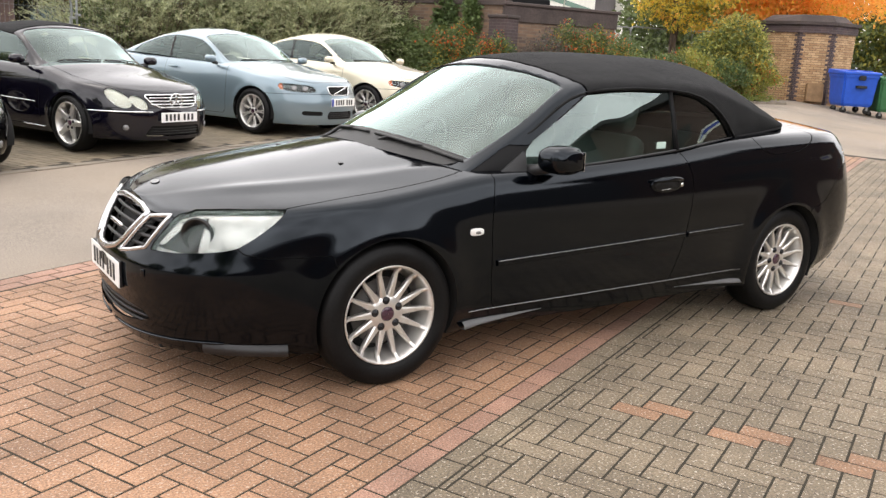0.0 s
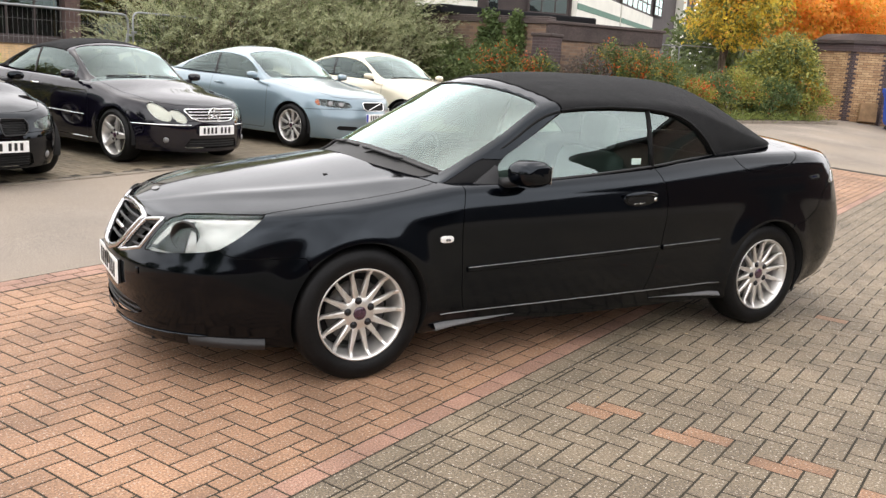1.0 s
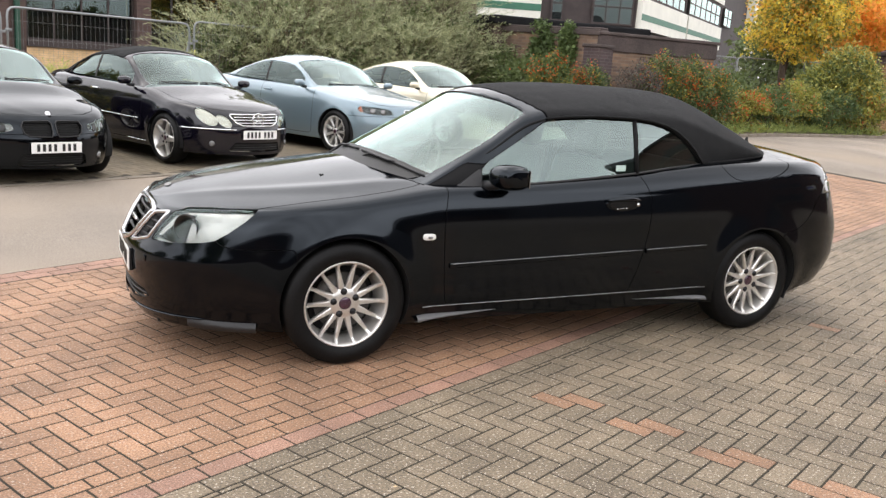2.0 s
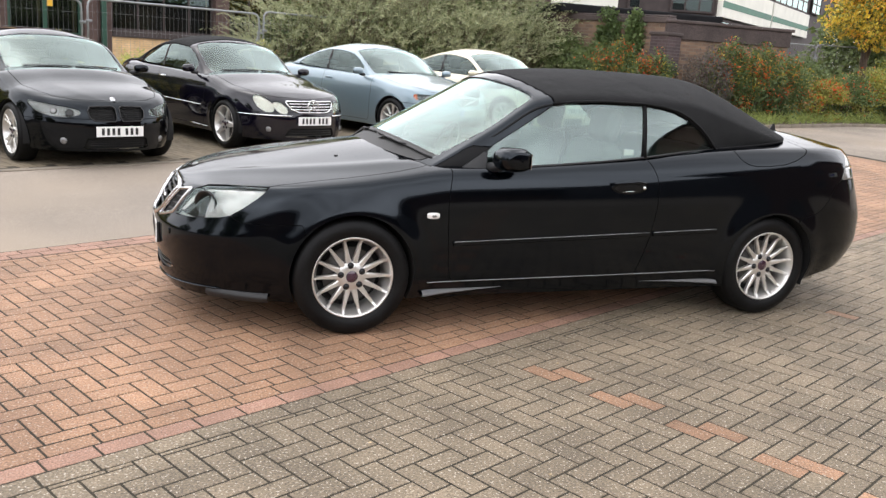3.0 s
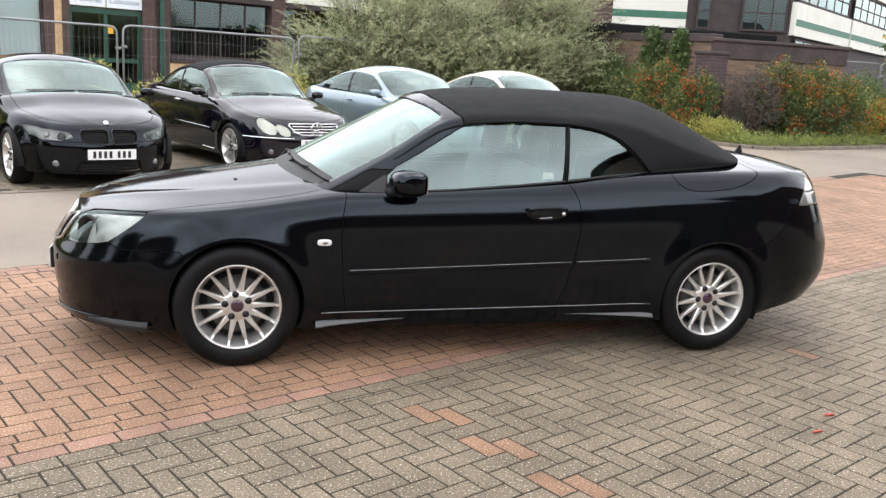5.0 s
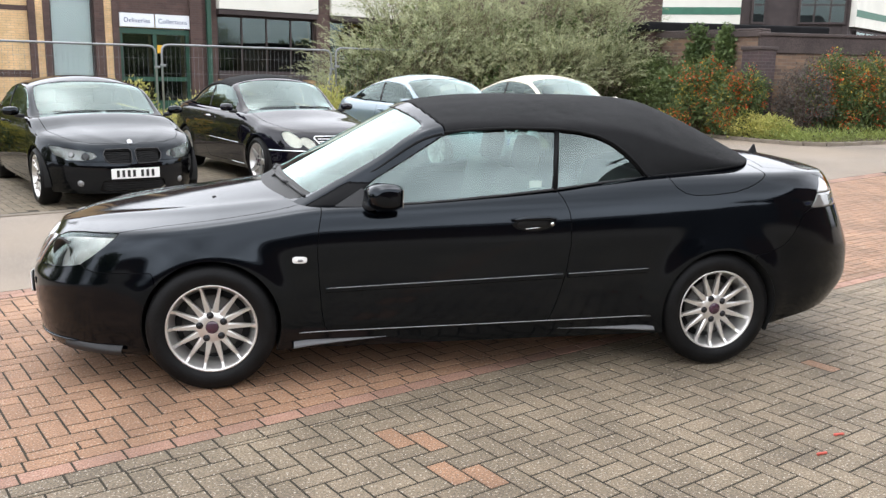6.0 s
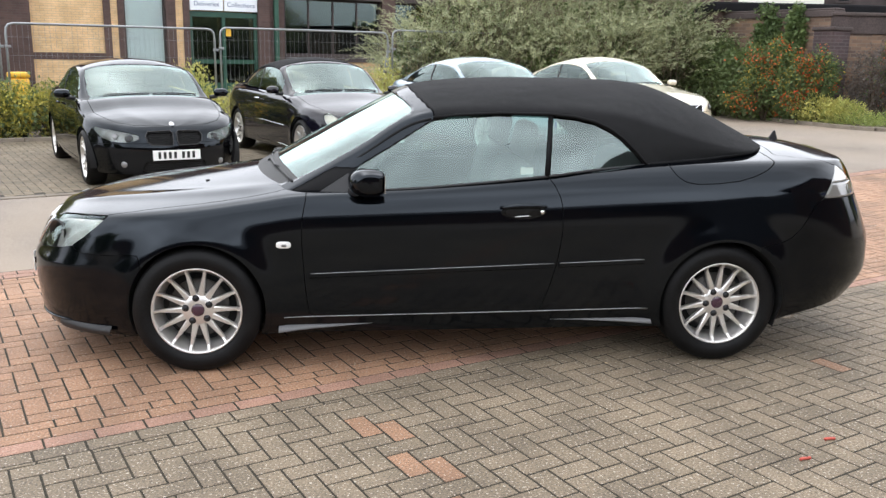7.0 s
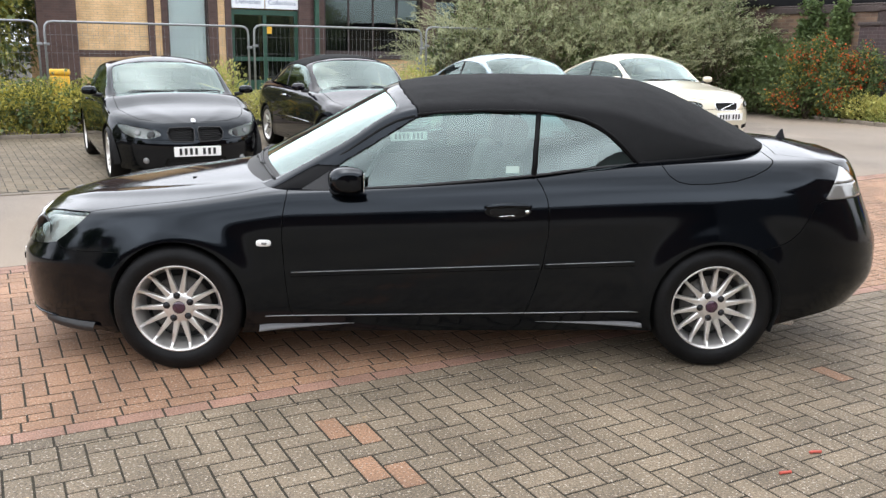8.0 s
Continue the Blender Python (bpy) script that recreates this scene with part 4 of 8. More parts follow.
# the open top under roof and windows
x, y, z, s, top = cols(body)
hole = smooth_outline([(0.30, 0.0), (0.34, 0.45), (0.47, 0.655), (0.58, 0.76), (1.2, 0.785), (1.74, 0.78), (2.29, 0.70), (2.6, 0.655), (2.85, 0.60), (2.95, 0.45), (3.02, 0.2), (3.03, 0.0), (3.03, -0.1), (0.30, -0.1)])
body = body.keep(-np.maximum(inside(x, np.abs(y), hole), 0.80 - z))
under = body

# headlamps, laid out by angle round the nose
fr = lambda pts: [(fs(a), b) for a, b in pts]
lamp_line = fr([(26.8, 0.572), (28.6, 0.65), (30.0, 0.716), (36.0, 0.740), (46.6, 0.757), (56.0, 0.767), (62.5, 0.772), (61.0, 0.72), (58.0, 0.668), (54.0, 0.621), (50.0, 0.604), (44.0, 0.592), (36.0, 0.579)])
lamp_parts = []
for sign in (1, -1):
    x, y, z, s, top = cols(body)
    v = np.maximum(np.maximum(inside(s, z, lamp_line), x - 0.0), -sign * -y)
    piece, body = body.split(v, 0.002)
    lamp_parts.append((sign, piece))

# bonnet
x, y, z, s, top = cols(body)
lid = [(-0.86, -0.1), (-0.845, 0.10), (-0.835, 0.2), (-0.81, 0.33), (-0.762, 0.46), (-0.70, 0.565), (-0.60, 0.67), (-0.45, 0.722), (-0.3, 0.74), (0.0, 0.748), (0.25, 0.74), (0.38, 0.723), (0.44, 0.70), (0.47, 0.66), (0.40, 0.50), (0.33, 0.3), (0.30, 0.0), (0.30, -0.1)]
body, bonnet = carve(body, np.maximum(inside(x, np.abs(y), lid), 0.68 - z), "bonnet", M["black_paint"], gap=0.0026)

# tonneau cover behind the roof, and boot lid
cover = [(2.36, 1.2), (2.385, 1.03), (2.41, 0.985), (2.45, 0.957), (2.51, 0.945), (2.62, 0.948), (2.74, 0.961), (2.83, 0.985), (2.90, 1.012), (2.96, 1.05), (2.99, 1.085), (3.03, 1.2)]
for sign in (1, -1):
    x, y, z, s, top = cols(body)
    body, tonneau = carve(body, np.maximum(inside(x, z, cover), 0.40 - sign * -y), "tonneau_cover", M["black_paint"])
x, y, z, s, top = cols(body)
boot = [(3.09, -0.2), (3.09, 0.2), (3.06, 0.45), (3.03, 0.60), (3.16, 0.665), (3.30, 0.69), (3.42, 0.66), (3.60, 0.56), (3.9, 0.56), (3.9, -0.2)]
body, boot_lid = carve(body, np.maximum(inside(x, np.abs(y), boot), 0.66 - z), "boot_lid", M["black_paint"])

# doors, each with its own outline on the flank
door_line = [(0.540, 1.0), (0.536, 0.873), (0.520, 0.79), (0.513, 0.68), (0.520, 0.54), (0.530, 0.40), (0.545, 0.30), (0.565, 0.278), (1.05, 0.280), (1.68, 0.289), (1.712, 0.30), (1.755, 0.42), (1.790, 0.55), (1.812, 0.70), (1.812, 0.80), (1.803, 0.87), (1.775, 0.935), (1.735, 0.99), (1.73, 1.1), (0.54, 1.1)]
doors = []
for sign in (1, -1):
    x, y, z, s, top = cols(body)
    body, d = carve(body, np.maximum(inside(x, z, door_line), 0.3 - sign * -y), "door", M["black_paint"])
    doors.append(d)

# grilles and bumper
grille_side = fr([(12.6, 0.532), (16.0, 0.61), (19.0, 0.688), (27.6, 0.708), (26.4, 0.64), (24.6, 0.574), (18.0, 0.548)])
grille_mid = fr([(-2, 0.520), (4.0, 0.520), (8.6, 0.540), (11.8, 0.58), (14.6, 0.64), (16.8, 0.694), (10.0, 0.712), (-2, 0.716)])
grille_low = fr([(-2, 0.235), (12, 0.24), (24, 0.262), (29, 0.285), (26, 0.315), (14, 0.335), (-2, 0.34)])
openings = []
for name, line, both in (("side_grille", grille_side, True), ("grille", grille_mid, False), ("lower_grille", grille_low, False)):
    for sign in ((1, -1) if both else (0,)):
        x, y, z, s, top = cols(body)
        v = np.maximum(inside(s, z, line), x)
        if sign:
            v = np.maximum(v, -sign * -y)
        piece, body = body.split(v, 0.0)
        openings.append((name, sign, line, piece))

# bumpers
x, y, z, s, top = cols(body)
front_low = [(fs(0) - 0.3, 0.0), (fs(0) - 0.3, 0.735), (fs(27), 0.72), (fs(27.2), 0.574), (fs(44), 0.592), (fs(50), 0.604), (fs(54.0), 0.621), (fs(56.5), 0.60), (fs(60.0), 0.589), (fs(66), 0.588), (fs(77.5), 0.597), (fs(80.5), 0.45), (fs(80.5), 0.0)]
body, front_bumper = carve(body, np.maximum(inside(s, z, front_low), x - 0.0), "front_bumper", M["bumper_paint"])
x, y, z, s, top = cols(body)
rear_low = [(2.84, 0.0), (2.86, 0.626), (2.93, 0.632), (3.02, 0.662), (3.08, 0.715), (3.12, 0.78), (3.16, 0.845), (3.205, 0.868), (3.9, 0.868), (3.9, 0.0)]
body, rear_bumper = carve(body, np.maximum(inside(x, z, rear_low), 2.86 - x), "rear_bumper", M["bumper_paint"])
x, y, z, s, top = cols(body)
tail_line = [(3.205, 0.868), (3.262, 0.94), (3.32, 1.01), (3.37, 1.062), (3.40, 1.045), (3.7, 1.04), (3.8, 0.868)]
for sign in (1, -1):
    x, y, z, s, top = cols(body)
    v = np.maximum(np.maximum(inside(x, z, tail_line), 0.44 - sign * -y), z - 1.05)
    body, tl = carve(body, np.maximum(v, z - 0.945), "tail_lamp", M["lens_grey"], "clear tail lamp with smoked lower part", thick=0.01)
    x, y, z, s, top = cols(body)
    v = np.maximum(np.maximum(inside(x, z, tail_line), 0.44 - sign * -y), z - 1.05)
    body, upper = carve(body, v, "reversing_lens", M["lens_pale"], "white upper tail lens", gap=0.001, thick=0.01, parent=tl)
put("body", body.mesh("body", M["black_paint"]), car)
for line in (lamp_line, grille_mid, grille_side, grille_low):
    x, y, z, s, top = cols(under)
    under = under.keep(-np.maximum(inside(s, z, line) - 0.004, x))
put("inner_shell", under.mesh("inner_shell", M["gap"], -0.014), car)
flank = side_of(skin)
cab = cab_skin(C)

# ---- screen, windows, frame and canvas roof ----
x, y, z, s, top = cols(cab)
screen_line = smooth_outline([(0.20, -0.3), (0.20, 0.3), (0.32, 0.56), (0.455, 0.665), (0.60, 0.672), (0.85, 0.655), (1.04, 0.632), (1.075, 0.60), (1.035, 0.4), (1.0, 0.2), (0.99, -0.3)])
screen, rest = cab.split(np.maximum(inside(x, np.abs(y), screen_line), -top + 0.02 - np.minimum(0.03, z - 0.9)), 0.001)
sq = lambda v: np.abs(v)
hem_line = [(1.075, -0.2), (1.085, 0.2), (1.11, 0.42), (1.150, 0.60), (1.175, 0.66), (1.19, 0.80), (3.3, 0.80), (3.3, -0.2)]
x, y, z, s, top = cols(rest)
roof_side = [(1.0, 1.268), (1.17, 1.262), (1.30, 1.276), (1.50, 1.287), (1.77, 1.284), (1.90, 1.272), (2.0, 1.250), (2.08, 1.215), (2.15, 1.165), (2.21, 1.11), (2.26, 1.055), (2.285, 1.028), (2.30, 0.9), (3.4, 0.9), (3.4, 1.8), (1.0, 1.8)]
roof_skin, rest = rest.split(np.maximum(inside(x, np.abs(y), hem_line), inside(x, z, roof_side)), 0.0)
roof_part = put("canvas_roof", roof_skin.mesh("canvas_roof", M["hood"], 0.007, 0.016), car, "black woven canvas roof")
scuttle, screen = screen.split(screen.t[:, 0] - 0.350 - 0.150 * (screen.t[:, 1] / 0.68) ** 2, 0.0)
put("scuttle_panel", scuttle.mesh("scuttle_panel", M["rubber"], -0.002), car, "black plastic panel below the screen")
put("windscreen", screen.mesh("windscreen", M["screen_glass"], -0.004), car)
door_glass = [(0.745, 0.88), (0.757, 0.985), (0.80, 1.025), (0.95, 1.113), (1.08, 1.192), (1.165, 1.243), (1.26, 1.266), (1.50, 1.276), (1.762, 1.272), (1.742, 1.10), (1.728, 0.90), (0.745, 0.84)]
rear_glass = [(1.752, 0.90), (1.768, 1.10), (1.786, 1.271), (1.90, 1.260), (1.99, 1.240), (2.065, 1.206), (2.135, 1.156), (2.195, 1.10), (2.245, 1.048), (2.275, 1.018), (2.27, 0.95)]
for sign in (1, -1):
    for name, line in (("door_window", door_glass), ("rear_side_window", rear_glass)):
        x, y, z, s, top = cols(rest)
        pane, rest = rest.split(np.maximum(inside(x, z, line), 0.3 - sign * -y), 0.0)
        put(name, pane.mesh(name, M["glass"], -0.005), car)
x, y, z, s, top = cols(rest)
seal, frame_skin = rest.split(np.maximum(np.minimum(1.20 - x, z - 1.0), 0.0) + np.where((z < np.interp(x, [0.235, 0.47, 0.8, 1.105, 1.3], [0.772, 0.900, 1.080, 1.256, 1.27])) | (x > 1.19), -0.01, 0.01), 0.0)
for sign in (1, -1):
    half, _ = seal.split(sign * seal.t[:, 1], 0.0)
    put("window_seal", half.mesh("window_seal", M["seal"], 0.001, 0.012), car, "black rubber window seal")
put("screen_frame", frame_skin.mesh("screen_frame", M["black_paint"], 0.004, 0.02), car, "black painted screen surround")
rail = lambda xx: (float(C["rail_y"](xx)), float(C["rail_z"](xx)))
for sign in (-1, 1):
    # black rubber along the pillar and the seam of the canvas over the windows
    path = [(xx, sign * (rail(xx)[0] + 0.017), rail(xx)[1] - 0.034) for xx in np.linspace(0.56, 1.16, 14)]
    part("pillar_seal", tube_bm(path, 0.009, 6), M["seal"], car)
    edge = [(a, b) for a, b in roof_side[1:12]]
    path = []
    for a, b in edge:
        k = (b - float(C["base_z"](a))) / max(0.02, float(C["rail_z"](a) - C["base_z"](a)))
        path.append((a, sign * (float(C["base_y"](a)) + (float(C["rail_y"](a)) - float(C["base_y"](a))) * min(1, k) + 0.013 + 0.012 * math.sin(min(1, k) * math.pi)), b - 0.003))
    part("roof_hem", tube_bm(path, 0.008, 6), M["seal"], roof_part)
    # pillar between the two side windows
    path = [(1.774 - 0.034 * k, sign * (0.668 + (0.788 - 0.668) * k + 0.006), 1.272 - 0.295 * k) for k in (0, 0.5, 1)]
    part("window_post", tube_bm(path, 0.011, 6), M["seal"], car)
    # belt strip under the windows
    path = [(xx, sign * (float(C["base_y"](xx)) + 0.006), float(C["base_z"](xx)) + 0.004) for xx in np.linspace(0.62, 2.34, 26)]
    part("belt_strip", tube_bm(path, 0.0075, 6), M["trim"], car)
    # hem of the canvas along the tonneau cover
    path = [(xx, sign * (float(C["base_y"](xx)) + 0.010), float(C["base_z"](xx)) + 0.006) for xx in np.linspace(2.30, 3.085, 16)]
    part("roof_hem", tube_bm(path, 0.009, 6), M["seal"], roof_part)
# sail panels in front of the door windows
for sign in (-1, 1):
    tri = [(0.60, 0.895), (0.742, 0.890), (0.752, 0.978), (0.74, 0.985)]
    yb = lambda u, v: float(np.interp(v, [float(C["base_z"](u)), float(C["rail_z"](u))], [float(C["base_y"](u)), float(C["rail_y"](u))]))
    part("sail_panel", prism_bm(tri, 0.01, lambda u, v, w: (u, sign * (yb(u, v) + 0.008 + w), v)), M["trim"], doors[0 if sign < 0 else 1], smooth=False)

# ---- wheels, arches and floor ----
ALLOY = dict(w0=0.033, w1=0.0165, hub=0.082, dish=0.027, turn=0.015, nuts=0.454)
wheels = []
for wx, track in ((0.0, 0.768), (2.675, 0.768)):
    for side in (-1, 1):
        wheel("wheel", car, wx, side * track, side, C, 14, dict(ALLOY, turn=0.015 if wx < 1 else 0.16, nuts=0.454 if wx < 1 else 0.72))
for wx in (0.0, 2.675):
    for side in (-1, 1):
        bm = bmesh.new()
        rows = []
        for k in range(25):
            a = math.radians(-24 + 228 * k / 24)
            r = 0.336
            px, pz = wx + r * math.cos(a), 0.322 + r * math.sin(a)
            rows.append([bm.verts.new((px, side * yy, pz)) for yy in (flank(px, max(0.2, pz)) - 0.004, 0.50)])
        for a, b in zip(rows, rows[1:]):
            bm.faces.new((a[0], b[0], b[1], a[1]))
        bm.faces.new([r[1] for r in rows])
        part("wheel_arch_liner", bm, M["gap"], car)
bm = box_bm(-0.60, 3.25, -0.52, 0.52, 0.165, 0.30)
part("floor_pan", bm, M["gap"], car, smooth=False)
# unseen slab, added to keep light from the ground under the nose
bm = box_bm(-0.84, 0.30, -0.66, 0.66, 0.150, 0.19, 0.01)
for v in bm.verts:
    if v.co.x < -0.5:
        v.co.y *= 0.62
part("undertray", bm, M["gap"], car, smooth=False)
bm = box_bm(0.40, 2.28, -0.79, 0.79, 0.18, 0.33)
part("floor_pan", bm, M["gap"], car, smooth=False)

# ---- sill skirt, side moulding, indicator, handle ----
for sign in (-1, 1):
    flip = Matrix.Identity(4) if sign < 0 else Matrix.Diagonal((1, -1, 1, 1))
    for xs, thick0, thick1 in (((0.392, 0.86), 0.034, 0.002), ((1.77, 2.305), 0.002, 0.032)):
        bm = bmesh.new()
        rows = []
        for k in range(13):
            xx = xs[0] + (xs[1] - xs[0]) * k / 12
            h = thick0 + (thick1 - thick0) * (k / 12) ** (0.8 if thick0 > thick1 else 1.3)
            zt = 0.231 + 0.0108 * (xx - 0.4)
            yy = flank(max(0.42, min(2.25, xx)), 0.24)
            rows.append([bm.verts.new((xx, -(yy + d), zt - h * q)) for d, q in ((-0.004, 0.0), (0.42 * h, 0.40), (0.88 * h, 0.90), (0.76 * h, 1.0), (-0.01, 1.15))])
        for a, b in zip(rows, rows[1:]):
            for i in range(4):
                bm.faces.new((a[i], b[i], b[i + 1], a[i + 1]))
        bmesh.ops.transform(bm, matrix=flip, verts=bm.verts[:])
        bmesh.ops.recalc_face_normals(bm, faces=bm.faces[:])
        part("sill_skirt", bm, M["skirt"], car, "sill flap with the sky's sheen put into its grey")
    path = [(xx, -(flank(xx, 0.272 + 0.0155 * (xx - 0.4)) + 0.003), 0.2735 + 0.0155 * (xx - 0.4)) for xx in np.linspace(0.42, 2.28, 30)]
    bm = tube_bm(path, 0.0026, 8)
    bmesh.ops.transform(bm, matrix=flip, verts=bm.verts[:])
    part("sill_strip", bm, M["edge"], car)
    for a, b, owner in ((0.552, 1.775, doors[0 if sign < 0 else 1]), (1.80, 2.245, car)):
        bm = bmesh.new()
        rows = []
        for xx in np.linspace(a, b, 16):
            zt = 0.504 + 0.0372 * (xx - 0.552)
            yy = flank(xx, zt - 0.012)
            rows.append([bm.verts.new((xx, -(yy + d), zt + q)) for d, q in ((-0.003, 0.0035), (0.0015, 0.0035), (0.0105, 0.0), (0.0118, -0.003), (0.0112, -0.020), (-0.004, -0.028))])
        for p, q in zip(rows, rows[1:]):
            for i in range(5):
                bm.faces.new((p[i], q[i], q[i + 1], p[i + 1]))
        bm.faces.new(rows[0])
        bm.faces.new(rows[-1])
        bmesh.ops.transform(bm, matrix=flip, verts=bm.verts[:])
        bmesh.ops.recalc_face_normals(bm, faces=bm.faces[:])
        strip = part("side_moulding", bm, M["black_paint"], owner, smooth=False)
        path = [(xx, sign * (flank(xx, 0.492 + 0.0372 * (xx - 0.552)) + 0.0105), 0.5035 + 0.0372 * (xx - 0.552)) for xx in np.linspace(a + 0.004, b - 0.004, 16)]
        part("moulding_edge", tube_bm(path, 0.0019, 6), M["edge"], strip, "thin bright edge")
    # repeater lamp on the wing
    yy = flank(0.426, 0.645)
    bm = prism_bm(smooth_outline([(-0.036, -0.017), (0.036, -0.017), (0.036, 0.017), (-0.036, 0.017)]), 0.011, lambda u, v, w: (0.426 + u, sign * (yy - 0.002 + w), 0.648 + v), bevel=0.004)
    lamp = part("side_repeater", bm, M["lens_white"], car, "clear white side repeater")
    bm = prism_bm(smooth_outline([(-0.012, -0.006), (0.014, -0.006), (0.014, 0.006), (-0.012, 0.006)]), 0.0025, lambda u, v, w: (0.428 + u, sign * (yy + 0.009 + w), 0.646 + v))
    part("repeater_bulb", bm, M["lens_grey"], lamp)
    # door handle: a bowl with a bowed grip
    owner = doors[0 if sign < 0 else 1]
    yy = flank(1.61, 0.81)
    oval = lambda a, b, n=28: [(a * math.cos(t * math.tau / n), b * math.sin(t * math.tau / n)) for t in range(n)]
    base_r = prism_bm(oval(0.116, 0.041), 0.006, lambda u, v, w: (1.61 + u, sign * (yy - 0.001 + w), 0.812 + v), bevel=0.003)
    h = part("door_handle", base_r, M["black_paint"], owner, "gloss black door handle")
    part("handle_recess", prism_bm(oval(0.092, 0.030), 0.0015, lambda u, v, w: (1.612 + u, sign * (yy + 0.005 + w), 0.809 + v)), M["gap"], h)
    path = [(1.498 + 0.224 * k / 12, sign * (yy + 0.010 + 0.026 * math.sin(math.pi * k / 12) ** 0.7), 0.833 + 0.012 * math.sin(math.pi * k / 12) + 0.002 * k / 12) for k in range(13)]
    part("grip", tube_bm(path, [0.008 + 0.006 * math.sin(math.pi * k / 12) for k in range(13)], 10), M["black_paint"], h)
    path = [(1.565 + 0.08 * k / 6, sign * (yy + 0.009), 0.786 + 0.001 * k) for k in range(7)]
    part("handle_lip", tube_bm(path, 0.0025, 6), M["chrome"], h)
    bm = spin_bm([(0.0004, -0.004), (0.009, -0.003), (0.011, 0.0)], 16)
    bmesh.ops.translate(bm, vec=(1.702, -(yy + 0.022), 0.812), verts=bm.verts[:])
    bmesh.ops.transform(bm, matrix=flip, verts=bm.verts[:])
    part("lock", bm, M["chrome"], h)

    # door mirror
    bm = bmesh.new()
    rows = []
    for k in range(13):
        u = k / 12
        yy = 0.845 + 0.150 * u
        rx = 0.094 * (1 - abs(2 * u - 0.9) ** 4 * 0.30) if u < 0.95 else 0.062
        rz = 0.066 * (1 - abs(2 * u - 0.9) ** 4 * 0.35) if u < 0.95 else 0.046
        cx, cz = 0.828 + 0.022 * u, 0.962 + 0.004 * u
        ring = []
        for t in range(28):
            a = t * math.tau / 28
            ca, sa = math.cos(a), math.sin(a)
            e = 0.80
            px = math.copysign(abs(ca) ** e, ca) * rx
            pz = math.copysign(abs(sa) ** e, sa) * rz
            if px > 0:
                px = min(px, rx * 0.80)
            ring.append(bm.verts.new((cx + px, sign * yy, cz + pz)))
        rows.append(ring)
    for p, q in zip(rows, rows[1:]):
        for i in range(28):
            bm.faces.new((p[i], p[(i + 1) % 28], q[(i + 1) % 28], q[i]))
    bm.faces.new(rows[0])
    bm.faces.new(rows[-1])
    bmesh.ops.recalc_face_normals(bm, faces=bm.faces[:])
    bmesh.ops.bevel(bm, geom=[e for e in bm.edges if e.is_manifold and e.calc_face_angle() > 0.9], offset=0.012, segments=3, affect="EDGES", profile=0.5)
    mirror = part("door_mirror", bm, M["black_paint"], owner, "gloss black door mirror")
    part("mirror_glass", box_bm(0.914, 0.917, min(sign * 0.865, sign * 0.985), max(sign * 0.865, sign * 0.985), 0.918, 1.006, 0.001), M["chrome"], mirror, smooth=False)
    path = [(0.765, sign * 0.775, 0.900), (0.775, sign * 0.81, 0.906), (0.79, sign * 0.86, 0.918), (0.815, sign * 0.90, 0.93)]
    part("mirror_arm", tube_bm(path, [0.030, 0.027, 0.026, 0.028], 10), M["trim"], mirror)


# ---- nose: lamps, grilles, plate, badge ----
def nose_at(a, zz, lift=0.0):
    """A point on the nose at an angle and height, lifted outwards."""
    full = (1 - abs(math.sin(math.radians(a))) ** C["round_front"]) ** (1 / C["round_front"])
    xx = 0.02 - (0.02 - float(C["nose"](zz))) * full
    yy = (0.862 - float(C["lower"](zz)) - 0.003) * math.sin(math.radians(a))
    return Vector((xx - lift * math.cos(math.radians(a)), -yy - lift * math.sin(math.radians(a)), zz))


def around(pts, sign, lift):
    return [Vector((p.x, p.y * sign, p.z)) for p in (nose_at(a, b, lift) for a, b in pts)]


for sign, piece in lamp_parts:
    lamp = put("headlamp", piece.mesh("headlamp", M["lamp_glass"], -0.001), car, "clear headlamp with chrome reflector")
    x, y, z, s, top = cols(piece)
    # inner bowl behind the lens: dark housing with bright projector frames
    put("lamp_housing", piece.mesh("lamp_housing", M["lamp_in"], -0.026), lamp)
    for a, zz, r in ((40.5, 0.655, 0.062),):
        bowl = spin_bm([(0.0005, 0.030), (r * 0.35, 0.028), (r * 0.75, 0.014), (r * 0.95, -0.004), (r * 1.05, -0.006), (r * 1.12, 0.004)], 32)
        q = around([(a, zz)], sign, -0.014)[0]
        phi = a + 8.0
        part("reflector", bowl, M["lamp_dark"], lamp, m=Matrix.Translation(q) @ Matrix.Rotation(radians(phi - 90 if sign > 0 else -90 - phi), 4, "Z"))
    x, y, z, s, top = cols(piece)
    u0, u1 = fs(29.0), fs(31.5)
    bright, _ = piece.split(inside(s, z, [(u0 - 0.006, 0.60), (u0 + 0.028, 0.605), (u1 + 0.052, 0.69), (u1 + 0.004, 0.695)]), 0.0)
    put("chrome_bar", bright.mesh("chrome_bar", M["lens_white"], -0.012), lamp)
    x, y, z, s, top = cols(piece)
    dark, _ = piece.split(inside(s, z, [(u0 - 0.02, 0.59), (u0 - 0.03, 0.60), (u1 - 0.01, 0.70), (fs(40), 0.735), (fs(43), 0.58)]), 0.0)
    put("lamp_mask", dark.mesh("lamp_mask", M["lamp_dark"], -0.023), lamp)
    x, y, z, s, top = cols(piece)
    lip, _ = piece.split(np.maximum(inside(s, z, lamp_line) + 0.001, np.interp(s, [fs(30), fs(46), fs(62)], [0.741, 0.764, 0.775]) - z), 0.0)
    put("lamp_brow", lip.mesh("lamp_brow", M["lens_pale"], -0.004, 0.003), lamp)

